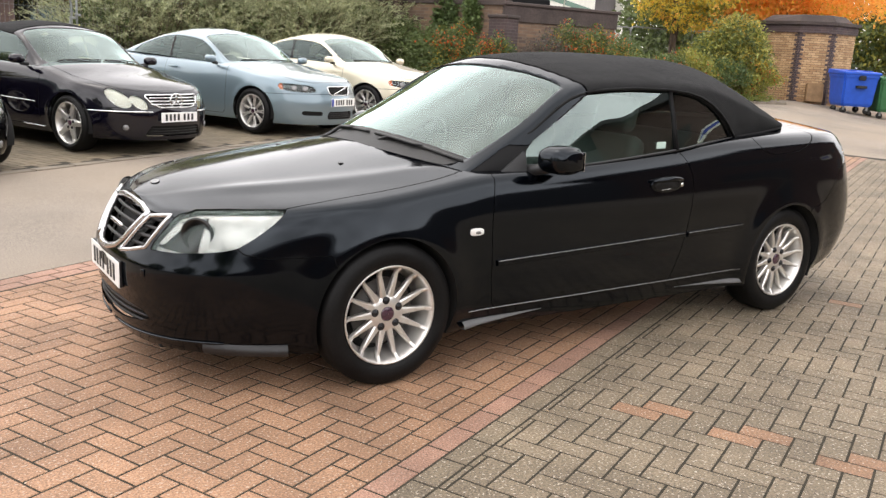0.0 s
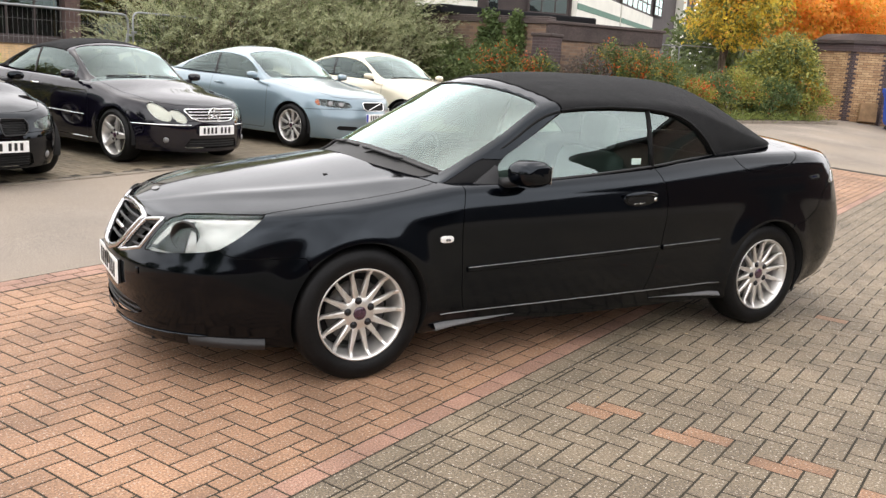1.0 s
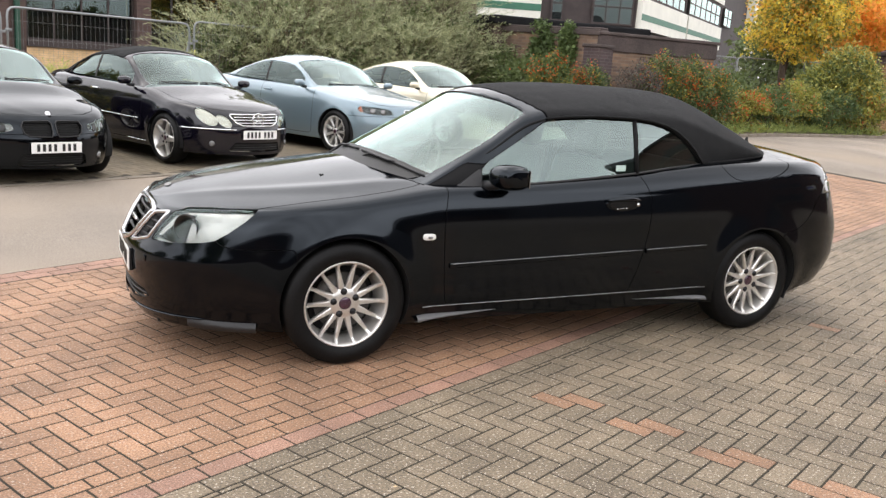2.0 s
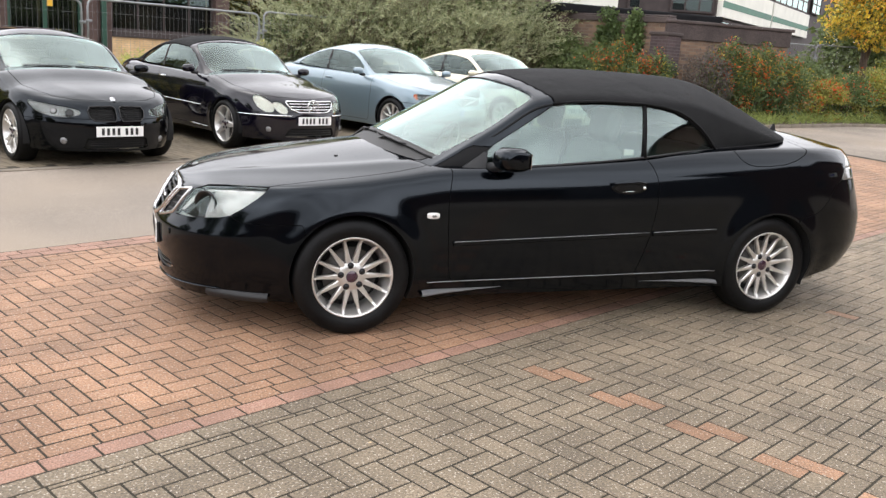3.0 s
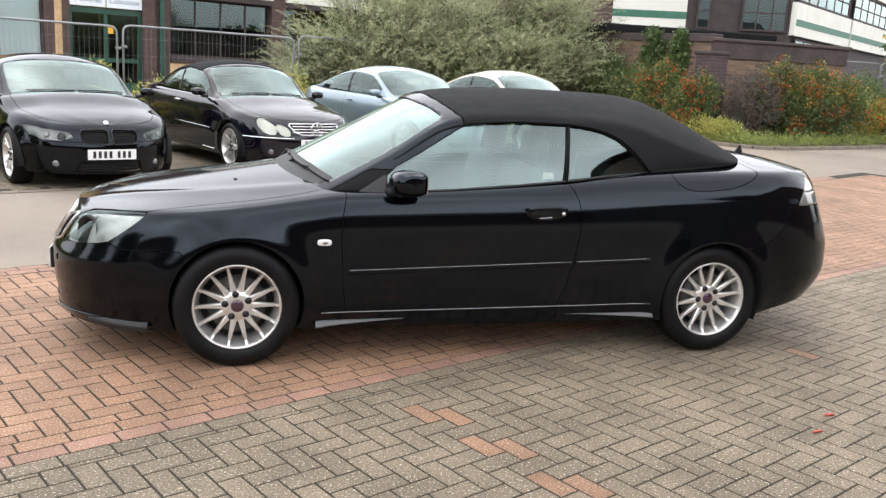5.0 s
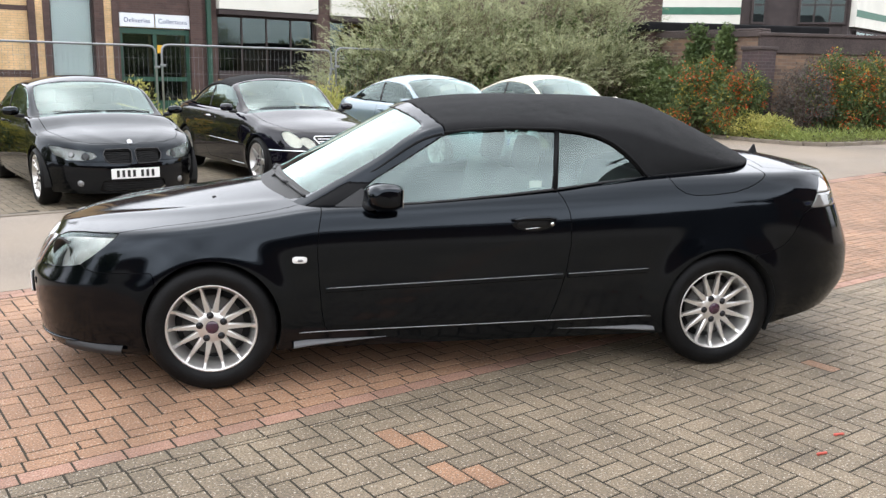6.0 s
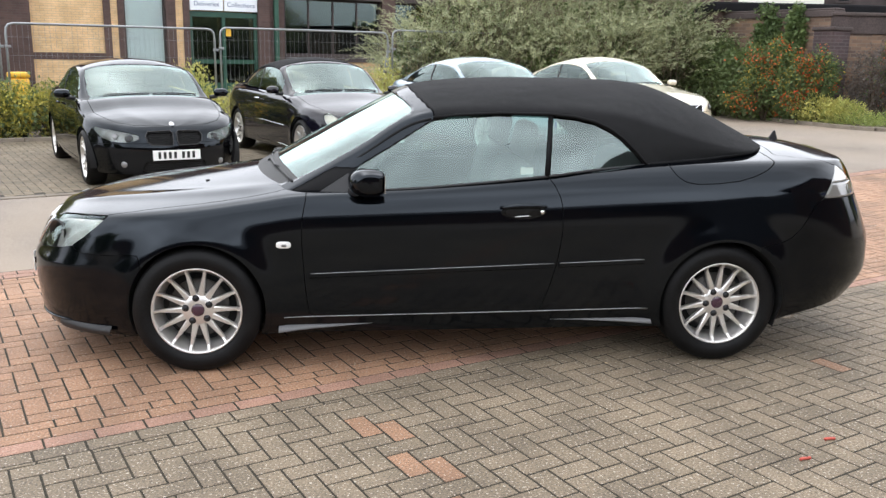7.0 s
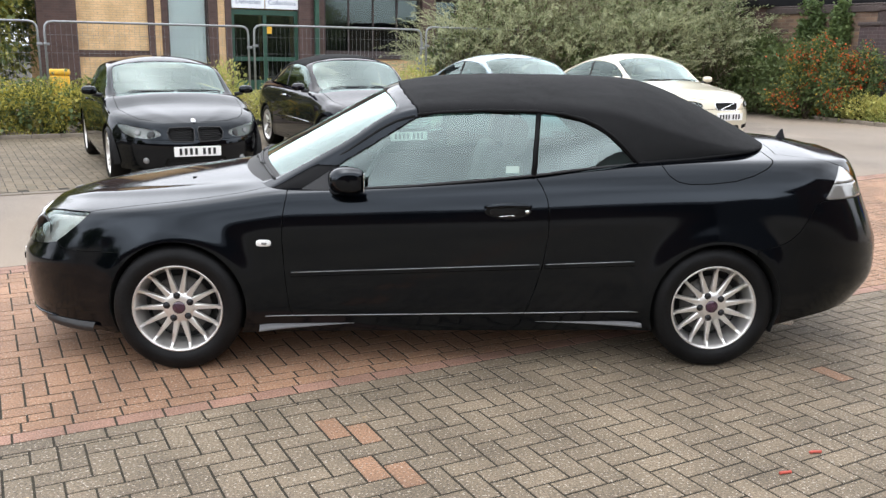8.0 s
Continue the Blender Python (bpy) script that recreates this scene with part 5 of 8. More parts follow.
for name, sign, line, piece in openings:
    label = {"grille": "black grille with bright surround", "side_grille": "black side grille with bright surround", "lower_grille": "black lower air intake"}[name]
    g = put(name, piece.mesh(name, M["gap"], -0.055 if name != "lower_grille" else -0.03), car, label)
    if name == "lower_grille":
        for zz in (0.262, 0.288, 0.314):
            pts = around([(a, zz) for a in np.linspace(-27, 27, 24)], 1, -0.012)
            part("grille_slat", tube_bm(pts, 0.006, 6), M["trim"], g)
        continue
    if name == "grille":
        outline = [(-8.6, 0.540), (-4, 0.522), (0, 0.519), (4.0, 0.522), (8.6, 0.540), (11.8, 0.58), (14.6, 0.64), (16.8, 0.694), (10.0, 0.711), (0, 0.716), (-10, 0.711), (-16.8, 0.694), (-14.6, 0.64), (-11.8, 0.58)]
        slats = [(0.56, 10), (0.597, 12.0), (0.634, 13.6), (0.668, 15)]
        for zz, a1 in slats:
            pts = around([(a, zz + 0.004) for a in np.linspace(-a1, a1, 16)], 1, -0.018)
            part("grille_slat", tube_bm(pts, 0.0085, 6), M["trim"], g)
        part("grille_bar", tube_bm(around([(a, 0.615) for a in np.linspace(-6.5, 6.5, 8)], 1, 0.0), [0.004] + [0.010] * 6 + [0.004], 8), M["satin"], g)
        wide = 0.029
    else:
        outline = [(12.6, 0.532), (16.0, 0.61), (19.0, 0.688), (27.6, 0.708), (26.4, 0.64), (24.6, 0.574), (18.0, 0.548)]
        for zz, a0, a1 in ((0.575, 15.4, 24.2), (0.61, 16.6, 25.4), (0.645, 18.0, 26.2), (0.678, 19.5, 26.8)):
            pts = around([(a, zz) for a in np.linspace(a0, a1, 6)], sign, -0.018)
            part("grille_slat", tube_bm(pts, 0.0085, 6), M["trim"], g)
        wide = 0.020
    fine = []
    for (a0, b0), (a1, b1) in zip(outline, outline[1:] + outline[:1]):
        fine += [(a0 + (a1 - a0) * k / 4, b0 + (b1 - b0) * k / 4) for k in range(4)]
    part("grille_surround", tube_bm(around(fine, sign or 1, -0.002), wide * 0.5, 8, close=True), M["satin"], g, "satin bright surround")

number_plate(front_bumper, Matrix.Translation((-0.955, 0.0, 0.435)) @ Matrix.Rotation(-math.pi / 2, 4, "Z"), 0.50, 0.11)
part("plate_holder", box_bm(-0.955, -0.925, -0.235, 0.24, 0.377, 0.493, 0.004), M["trim"], front_bumper, smooth=False)
for a in (27.5, -27.5):
    p = nose_at(abs(a), 0.478, 0.001)
    bm = box_bm(-0.004, 0.004, -0.010, 0.010, -0.015, 0.015, 0.002)
    part("washer_cap", bm, M["black_paint"], front_bumper, m=Matrix.Translation((p.x, p.y * (1 if a > 0 else -1), p.z)) @ Matrix.Rotation(math.radians(a), 4, "Z"))
for sign in (-1, 1):
    # low lip of the bumper and its side flap
    pts = around([(a, 0.196 + 0.0006 * (a - 5)) for a in np.linspace(2, 53, 20)], -sign, 0.002)
    part("bumper_crease", tube_bm(pts, [0.003] + [0.006] * 18 + [0.003], 6), M["black_paint"], front_bumper)
    bm = bmesh.new()
    rows = []
    for a in np.linspace(47, 69, 11):
        k = (a - 47) / 22
        rows.append([bm.verts.new(v) for v in around([(a, 0.222)], -sign, 0.0) + around([(a, 0.208)], -sign, 0.010 + 0.012 * k) + around([(a, 0.190)], -sign, 0.018 + 0.020 * k) + around([(a, 0.172)], -sign, 0.014 + 0.016 * k)])
    for p, q in zip(rows, rows[1:]):
        for i in range(3):
            bm.faces.new((p[i], q[i], q[i + 1], p[i + 1]))
    part("bumper_flap", bm, M["trim"], front_bumper, "black lip under the bumper")

# badge, washer jets, wipers, cowl
top_z = lambda xx, yy: float(C["crest"](xx) + (C["centre"](xx) - C["crest"](xx)) * (1 - (abs(yy) / 0.79) ** 1.75))
bm = prism_bm([(0.036 * math.cos(t * math.tau / 24), 0.018 * math.sin(t * math.tau / 24)) for t in range(24)], 0.004, lambda u, v, w: (-0.735 + v * 0.94, u, top_z(-0.735 + v * 0.94, u) + 0.001 + w), bevel=0.001)
bmesh.ops.recalc_face_normals(bm, faces=bm.faces[:])
part("bonnet_badge", bm, M["lamp_smoke"], bonnet, "small oval silver-grey badge")
for yy in (-0.36, 0.36):
    part("washer_jet", box_bm(-0.009, 0.011, yy - 0.010, yy + 0.010, top_z(0, yy) - 0.002, top_z(0, yy) + 0.006, 0.0025), M["trim"], bonnet)
bm = bmesh.new()
rows = []
for k in range(21):
    yy = -0.68 + 1.36 * k / 20
    q = (yy / 0.68) ** 2
    xa, xb = 0.285 + 0.17 * q, 0.40 + 0.16 * q
    rows.append([bm.verts.new((xa, yy, 0.945 - 0.075 * q)), bm.verts.new(((xa + xb) / 2, yy, 0.958 - 0.07 * q)), bm.verts.new((xb, yy, 0.985 - 0.06 * q))])
for p, q in zip(rows, rows[1:]):
    for i in range(2):
        bm.faces.new((p[i], q[i], q[i + 1], p[i + 1]))
part("cowl", bm, M["trim"], car, "black plastic cowl")


def screen_z(xx, yy):
    zc, yr, zr = float(C["roof"](xx)), float(C["rail_y"](xx)), float(C["rail_z"](xx))
    return zr + (zc - zr) * (1 - min(1.0, abs(yy) / yr) ** 2.1)


for ya, yb2 in ((-0.665, -0.10), (-0.04, 0.40)):
    n = 14
    path = []
    for k in range(n):
        yy = ya + (yb2 - ya) * k / (n - 1)
        xx = 0.318 + 0.150 * (yy / 0.68) ** 2
        path.append((xx, yy, screen_z(xx, yy) + 0.004))
    w = part("wiper", tube_bm(path, 0.0075, 6), M["rubber"], car, "black wiper resting low on the screen")
    mid = n // 2 - 1
    arm = [(0.292, yb2 + 0.05, top_z(0.29, yb2 + 0.05) - 0.004), (0.300, yb2 - 0.04, top_z(0.30, yb2 - 0.04) + 0.010)]
    arm += [(path[k][0] - 0.014, path[k][1], path[k][2] + 0.004) for k in (n - 4, mid)] + [(path[mid - 1][0], path[mid - 1][1], path[mid - 1][2] + 0.008)]
    part("wiper_arm", tube_bm(arm, [0.011, 0.009, 0.0075, 0.006, 0.005], 8), M["trim"], w)

# ---- tail: lamps' rear, plate, aerial fin, exhaust ----
fin = [(0.0, 0.0), (0.022, 0.028), (0.040, 0.062), (0.052, 0.066), (0.056, 0.045), (0.068, 0.012), (0.075, 0.0)]
bm = prism_bm([(3.285 + u * 0.9, 1.10 + v * 0.8) for u, v in fin], 0.010, lambda u, v, w: (u, -0.005 + w, v), bevel=0.002)
part("aerial_fin", bm, M["trim"], boot_lid, smooth=False)
number_plate(rear_bumper, Matrix.Translation((3.765, 0.0, 0.56)) @ Matrix.Rotation(math.pi / 2, 4, "Z"))
part("tow_bracket", box_bm(3.03, 3.13, -0.80, -0.66, 0.205, 0.240, 0.006), M["satin"], rear_bumper, "bent bright bracket under the bumper")

# ---- inside the cabin ----


def seat(xx, yy, back=True):
    st = part("seat", box_bm(xx - 0.28, xx + 0.26, yy - 0.25, yy + 0.25, 0.36, 0.56, 0.05), M["leather"], car, "pale grey leather seat")
    bm = box_bm(-0.07, 0.07, -0.245, 0.245, 0.0, 0.52, 0.055)
    part("backrest", bm, M["leather"], st, m=Matrix.Translation((xx + 0.24, yy, 0.52)) @ Matrix.Rotation(radians(14), 4, "Y"))
    if back:
        bm = box_bm(-0.05, 0.05, -0.135, 0.135, 0.0, 0.20, 0.045)
        part("headrest", bm, M["leather"], st, m=Matrix.Translation((xx + 0.385, yy, 1.03)) @ Matrix.Rotation(radians(10), 4, "Y"))


seat(1.30, -0.37)
seat(1.30, 0.37)
rear = part("rear_seat", box_bm(1.98, 2.36, -0.55, 0.55, 0.40, 0.60, 0.05), M["leather"], car, "pale grey leather rear bench")
part("rear_backrest", box_bm(-0.07, 0.07, -0.55, 0.55, 0.0, 0.46, 0.05), M["leather"], rear, m=Matrix.Translation((2.36, 0, 0.56)) @ Matrix.Rotation(radians(12), 4, "Y"))
part("dashboard", box_bm(0.48, 0.80, -0.70, 0.70, 0.62, 0.90, 0.07), M["dash"], car, "dark moulded dashboard")
part("cabin_floor", box_bm(0.50, 2.45, -0.76, 0.76, 0.33, 0.36), M["dash"], car, smooth=False)
for sign in (-1, 1):
    part("door_lining", box_bm(0.62, 1.72, min(sign * 0.74, sign * 0.765), max(sign * 0.74, sign * 0.765), 0.38, 0.90, 0.01), M["leather"], doors[0 if sign < 0 else 1], smooth=False)
bm = tube_bm([(0.185 * math.cos(t * math.tau / 28), 0.185 * math.sin(t * math.tau / 28), 0) for t in range(28)], 0.014, 8, close=True)
sw = part("steering_wheel", bm, M["dash"], car, "dark steering wheel", m=Matrix.Translation((0.92, 0.37, 0.86)) @ Matrix.Rotation(radians(-66), 4, "Y"))
for a in (0.0, 2.2, 4.1):
    part("wheel_spoke", tube_bm([(0, 0, 0), (0.18 * math.cos(a), 0.18 * math.sin(a), 0)], 0.016, 6), M["dash"], sw)
part("rear_view_mirror", box_bm(0.93, 0.955, -0.12, 0.12, 1.235, 1.30, 0.012), M["dash"], car)
part("tax_disc", box_bm(1.605, 1.672, -0.775, -0.772, 0.985, 1.02, 0.001), M["sticker"], doors[0], "small pale green window sticker", smooth=False, m=Matrix.Translation((0.0, 0.0, 0.0)))


# ---- the four parked cars ----
def car_lines(w, base, over_f, over_r, nose_z, belt, deck, roof_z, cab, tyre_r, rim_r, round_front=2.2):
    """Body lines of a coupe from its main sizes."""
    f, r, b = -over_f, base + over_r, w / 2
    x0, x1, x2, x3 = cab                      # screen foot, screen top, rear window top, rear window foot
    cowl = belt - 0.055
    return dict(
        arc_front=0.05, arc_rear=base + 0.15, round_front=round_front, round_rear=2.5, wide_at=0.45, base=base, hub=tyre_r, arch=tyre_r + 0.03, flare=0.010,
        tyre_r=tyre_r, rim_r=rim_r, tyre_w=0.225,
        nose=knots((0.12, f + 0.09), (0.2, f + 0.03), (0.3, f + 0.01), (0.46, f), (0.56, f + 0.03), (nose_z - 0.04, f + 0.09), (nose_z, f + 0.14), (nose_z + 0.06, f + 0.25)),
        tail=knots((0.18, r - 0.2), (0.3, r - 0.03), (0.5, r), (0.65, r - 0.02), (0.85, r - 0.09), (deck, r - 0.16), (deck + 0.1, r - 0.25)),
        width=knots((-0.1, b - 0.012), (0.5, b - 0.01), (1.5, b), (base, b), (base + 0.4, b - 0.01)),
        low=knots((f, 0.17), (0, 0.18), (base, 0.20), (r, 0.26)),
        crest=knots((f, nose_z), (f + 0.25, nose_z + 0.045), (0, nose_z + 0.10), (x0, cowl), (x0 + 0.5, belt - 0.03), (base - 0.5, belt + 0.02), (base, belt + 0.03), (r - 0.3, deck - 0.03), (r, deck - 0.06)),
        crease=knots((f, 0.9), (f + 0.45, nose_z + 0.07), (0, nose_z + 0.07), (x0, cowl - 0.04), (base, belt - 0.08), (r, belt - 0.1)),
        lower=knots((0.14, 0.075), (0.2, 0.035), (0.26, 0.02), (0.35, 0.006), (0.5, 0.0), (0.8, 0.0)),
        upper=knots((-0.5, 0.004), (-0.3, 0.0), (-0.12, 0.008), (0.0, 0.04), (0.07, 0.08), (0.14, 0.15)),
        centre=knots((f + 0.14, nose_z), (f + 0.32, nose_z + 0.07), (0, nose_z + 0.175), (x0 - 0.15, cowl + 0.06), (x0 + 0.3, cowl + 0.1), (base, deck), (x3, deck + 0.02), (r - 0.3, deck), (r, deck - 0.05)),
        cab=(x0 - 0.12, x3 + 0.08),
        roof=knots((x0 - 0.12, cowl + 0.03), (x0 + (x1 - x0) * 0.5, cowl + 0.06 + (roof_z - cowl - 0.1) * 0.56), (x1, roof_z - 0.055), (x1 + 0.2, roof_z - 0.012), (x1 + 0.45, roof_z), (x2, roof_z - 0.04), (x2 + (x3 - x2) * 0.55, roof_z - 0.19), (x3, deck + 0.05), (x3 + 0.08, deck)),
        rail_y=knots((x0 - 0.12, b - 0.19), (x0 + 0.15, b - 0.165), (x1, b - 0.205), (x1 + 0.6, b - 0.215), (x2, b - 0.215), (x3 - 0.1, b - 0.21), (x3 + 0.08, b - 0.25)),
        rail_z=knots((x0 - 0.12, cowl - 0.1), (x0 + 0.15, cowl + 0.04), (x1, roof_z - 0.15), (x1 + 0.5, roof_z - 0.11), (x2, roof_z - 0.14), (x2 + (x3 - x2) * 0.55, roof_z - 0.265), (x3, deck - 0.01), (x3 + 0.08, deck - 0.05)),
        base_y=knots((x0 - 0.12, b - 0.16), (x0 + 0.3, b - 0.10), (base - 0.4, b - 0.095), (x3 + 0.08, b - 0.17)),
        base_z=knots((x0 - 0.12, cowl - 0.12), (x0 + 0.1, cowl - 0.01), (x0 + 0.5, belt - 0.03), (base - 0.5, belt + 0.02), (x3, belt + 0.04), (x3 + 0.08, belt)),
        arch_power=2.2, cab_soft=1.6, x0=x0, x1=x1, x2=x2, x3=x3, belt=belt, roof_z=roof_z,
    )


def round_lamp(a, zz, rx, rz, c, sign, name, mat, parent, lift=0.004, label="", lean=0.0):
    """An oval lamp set on the nose at an angle and height."""
    b = c["width"](0.0)
    xx = 0.05 - (0.05 - float(c["nose"](zz))) * math.cos(math.radians(a)) ** (2 / c["round_front"])
    yy = float(b) * math.sin(math.radians(a)) ** (2 / c["round_front"])
    n = 20
    bm = bmesh.new()
    rings = []
    for k, d in ((1.0, -0.02), (1.0, lift), (0.88, lift + 0.008), (0.5, lift + 0.013)):
        rings.append([bm.verts.new((-d, rx * k * math.cos(t * math.tau / n) * math.cos(lean) + sign * rz * k * math.sin(t * math.tau / n) * math.sin(lean), rz * k * math.sin(t * math.tau / n) * math.cos(lean) - sign * rx * k * math.cos(t * math.tau / n) * math.sin(lean))) for t in range(n)])
    for p, q in zip(rings, rings[1:]):
        for i in range(n):
            bm.faces.new((p[i], p[(i + 1) % n], q[(i + 1) % n], q[i]))
    bm.faces.new(rings[-1])
    bmesh.ops.recalc_face_normals(bm, faces=bm.faces[:])
    tilt = math.atan2(float(c["nose"](zz + 0.04) - c["nose"](zz - 0.04)), 0.08)
    turn = math.degrees(math.atan2(yy / float(b) ** 2, -(xx - 0.05) / (0.05 - float(c["nose"](zz))) ** 2))
    return part(name, bm, mat, parent, label, m=Matrix.Translation((xx, -sign * yy, zz)) @ Matrix.Rotation(radians(sign * turn), 4, "Z") @ Matrix.Rotation(tilt * 0.9, 4, "Y"))


def parked_car(label, m, c, paint, roof, front, rim, plate_z, band=False, chrome_side=False, seat_mat="dash"):
    ob = thing("parked_car", label, "car", "cars in the parking bays", m)
    P = M[paint]
    skin = body_skin(c, (56, 100, 36), (36, 18))
    fa = c["front_s"]
    R = c["arch"]
    arch = lambda k: np.minimum(np.hypot(k.t[:, 0], k.t[:, 2] - c["hub"]), np.hypot(k.t[:, 0] - c["base"], k.t[:, 2] - c["hub"])) - R
    body = skin.keep(-arch(skin))
    b = float(c["width"](1.0))
    x0, x1, x2, x3 = c["x0"], c["x1"], c["x2"], c["x3"]
    hole = smooth_outline([(x0 - 0.05, -0.1), (x0 - 0.05, 0.3), (x0 + 0.16, b - 0.2), (x0 + 0.4, b - 0.115), (c["base"] - 0.4, b - 0.11), (x3 - 0.1, b - 0.2), (x3, 0.3), (x3, -0.1)])
    x, y, z, s, top = cols(body)
    body = body.keep(-np.maximum(inside(x, np.abs(y), hole), 0.70 - z))
    under = body
    f = float(c["nose"](0.46))
    lid = [(f + 0.16, -0.1), (f + 0.165, 0.2), (f + 0.22, 0.4), (f + 0.34, 0.56), (f + 0.5, 0.64), (0, b - 0.165), (x0 - 0.1, b - 0.16), (x0 + 0.05, b - 0.2), (x0 - 0.05, 0.3), (x0 - 0.05, -0.1)]
    x, y, z, s, top = cols(body)
    piece, body = body.split(np.maximum(inside(x, np.abs(y), lid), float(c["crest"](f)) - 0.02 - z), 0.003)
    bonnet = put("bonnet", piece.mesh("bonnet", P), ob)
    xd = c["base"] - 0.95
    line = [(0.52, 1.3), (0.50, 0.7), (0.53, 0.3), (0.58, 0.25), (xd - 0.05, 0.25), (xd + 0.05, 0.35), (xd + 0.10, 0.6), (xd + 0.08, 1.3)]
    doors = []
    for sign in (1, -1):
        x, y, z, s, top = cols(body)
        piece, body = body.split(np.maximum(inside(x, z, line), 0.3 - sign * -y), 0.003)
        d = put("door", piece.mesh("door", P), ob)
        doors.append(d)
        yy = float(c["width"](1.4))
        hz = c["belt"] - 0.13
        part("door_handle", tube_bm([(xd - 0.20, -sign * (yy + 0.0), hz), (xd - 0.16, -sign * (yy + 0.028), hz + 0.003), (xd - 0.06, -sign * (yy + 0.028), hz + 0.003), (xd - 0.02, -sign * (yy + 0.0), hz)], 0.012, 8), M["chrome"] if chrome_side else P, d)
        if chrome_side:
            for xa, xb, zz, own in ((0.58, xd, 0.52, d), (0.45, 0.9, 0.24, d)):
                part("side_trim", tube_bm([(xx, -sign * (float(c["width"](xx)) + 0.002 - float(c["lower"](zz))), zz + 0.02 * (xx - xa)) for xx in np.linspace(xa, xb, 8)], 0.006, 6), M["chrome"], own)
        # mirror
        bm = bmesh.new()
        bmesh.ops.create_uvsphere(bm, u_segments=18, v_segments=12, radius=1.0)
        for v in bm.verts:
            v.co.x, v.co.y, v.co.z = max(-1.0, min(0.75, v.co.x)) * 0.065, math.copysign(abs(v.co.y) ** 0.7, v.co.y) * 0.092, math.copysign(abs(v.co.z) ** 0.75, v.co.z) * (0.055 if v.co.z > 0 else 0.05)
        mx, mz = x0 + 0.22, c["belt"] + 0.02
        mir = part("door_mirror", bm, P, d, m=Matrix.Translation((mx, -sign * (b + 0.075), mz)))
        part("mirror_arm", tube_bm([(mx + 0.02, -sign * (b - 0.07), mz - 0.06), (mx, -sign * (b + 0.03), mz - 0.045)], 0.025, 8), M["trim"], d)
    fr = lambda pts: [(fa(a), q) for a, q in pts]
    for kind, line, sym in front["cuts"]:
        for sign in ((1, -1) if sym else (0,)):
            x, y, z, s, top = cols(body)
            v = np.maximum(inside(s, z, fr(line)), x)
            if sign:
                v = np.maximum(v, -sign * -y)
            piece, body = body.split(v, 0.0)
            x, y, z, s, top = cols(under)
            v = np.maximum(inside(s, z, fr(line)), x)
            under = under.keep(-v)
            if kind == "headlamp":
                lamp = put("headlamp", piece.mesh("headlamp", M["lamp_glass"], -0.001), ob, front.get("lamp_label", "clear headlamp"))
                put("lamp_housing", piece.mesh("lamp_housing", M[front["lamp_mat"]], -0.018), lamp)
                for a, zz, r, mat in front.get("bulbs", ()):
                    round_lamp(a, zz, r, r, c, sign, "projector", M[mat], lamp, -0.012)
                if "amber" in front:
                    x, y, z, s, top = cols(piece)
                    q2, _ = piece.split(fa(front["amber"]) - s, 0.0)
                    put("indicator_lens", q2.mesh("indicator_lens", M["lens_amber"], -0.010, 0.004), lamp)
            else:
                g = put(kind, piece.mesh(kind, M["gap"], -0.035), ob)
                outline = line if sym else line
                bars = front["bars"].get(kind)
                if bars:
                    mat, zs, a0, a1, rr, up = bars
                    for zz in zs:
                        pts = []
                        for a in (np.linspace(a0, a1, 8) if sym else np.linspace(-a1, a1, 14)):
                            e = 2 / c["round_front"]
                            ca, sa = abs(math.cos(math.radians(a))) ** e, math.copysign(abs(math.sin(math.radians(a))) ** e, a)
                            pts.append((0.05 - (0.05 - float(c["nose"](zz))) * ca + (0.012 if not up else -0.004), -(sign or 1) * float(c["width"](0.0)) * sa, zz))
                        part("grille_bar", tube_bm(pts, rr, 6), M[mat], g)
                if kind in front.get("rims", ()):
                    pts = []
                    closed = line if sym else [p for p in line if p[0] >= 0] + [(-a, q) for a, q in line[::-1] if a > 0]
                    for (a, q), (a2, q2) in zip(closed, closed[1:] + closed[:1]):
                        for k in range(3):
                            aa, zz = a + (a2 - a) * k / 3, q + (q2 - q) * k / 3
                            e = 2 / c["round_front"]
                            ca, sa = abs(math.cos(math.radians(aa))) ** e, math.copysign(abs(math.sin(math.radians(aa))) ** e, aa)
                            pts.append((0.05 - (0.05 - float(c["nose"](zz))) * ca - 0.003, -(sign or 1) * float(c["width"](0.0)) * sa, zz))
                    part("grille_surround", tube_bm(pts, front["rim_r"], 6, close=True), M[front["rim_mat"]], g)
    x, y, z, s, top = cols(body)
    low = [(fa(0) - 0.4, 0.0), (fa(0) - 0.4, front["bumper"]), (fa(40), front["bumper"]), (fa(60), front["bumper"] - 0.01), (fa(76), front["bumper"] - 0.01), (fa(80), 0.4), (fa(80), 0.0)]
    piece, body = body.split(np.maximum(inside(s, z, low), x), 0.003)
    bumper = put("front_bumper", piece.mesh("front_bumper", P), ob)
    x, y, z, s, top = cols(body)
    piece, body = body.split(np.maximum(c["base"] + c["arch"] * 0.7 - x, z - 0.66), 0.003)
    put("rear_bumper", piece.mesh("rear_bumper", P), ob)
    put("body", body.mesh("body", P), ob)
    put("inner_shell", under.mesh("inner_shell", M["gap"], -0.014), ob)
    number_plate(bumper, Matrix.Translation((f - 0.012, 0, plate_z)) @ Matrix.Rotation(-math.pi / 2, 4, "Z"), 0.52, 0.111, band)
    for a, zz, r in front.get("fogs", ()):
        for sign in (1, -1):
            round_lamp(a, zz, r * 0.85, r * 0.85, c, sign, "fog_lamp", M["lamp_smoke"], bumper, -0.006)
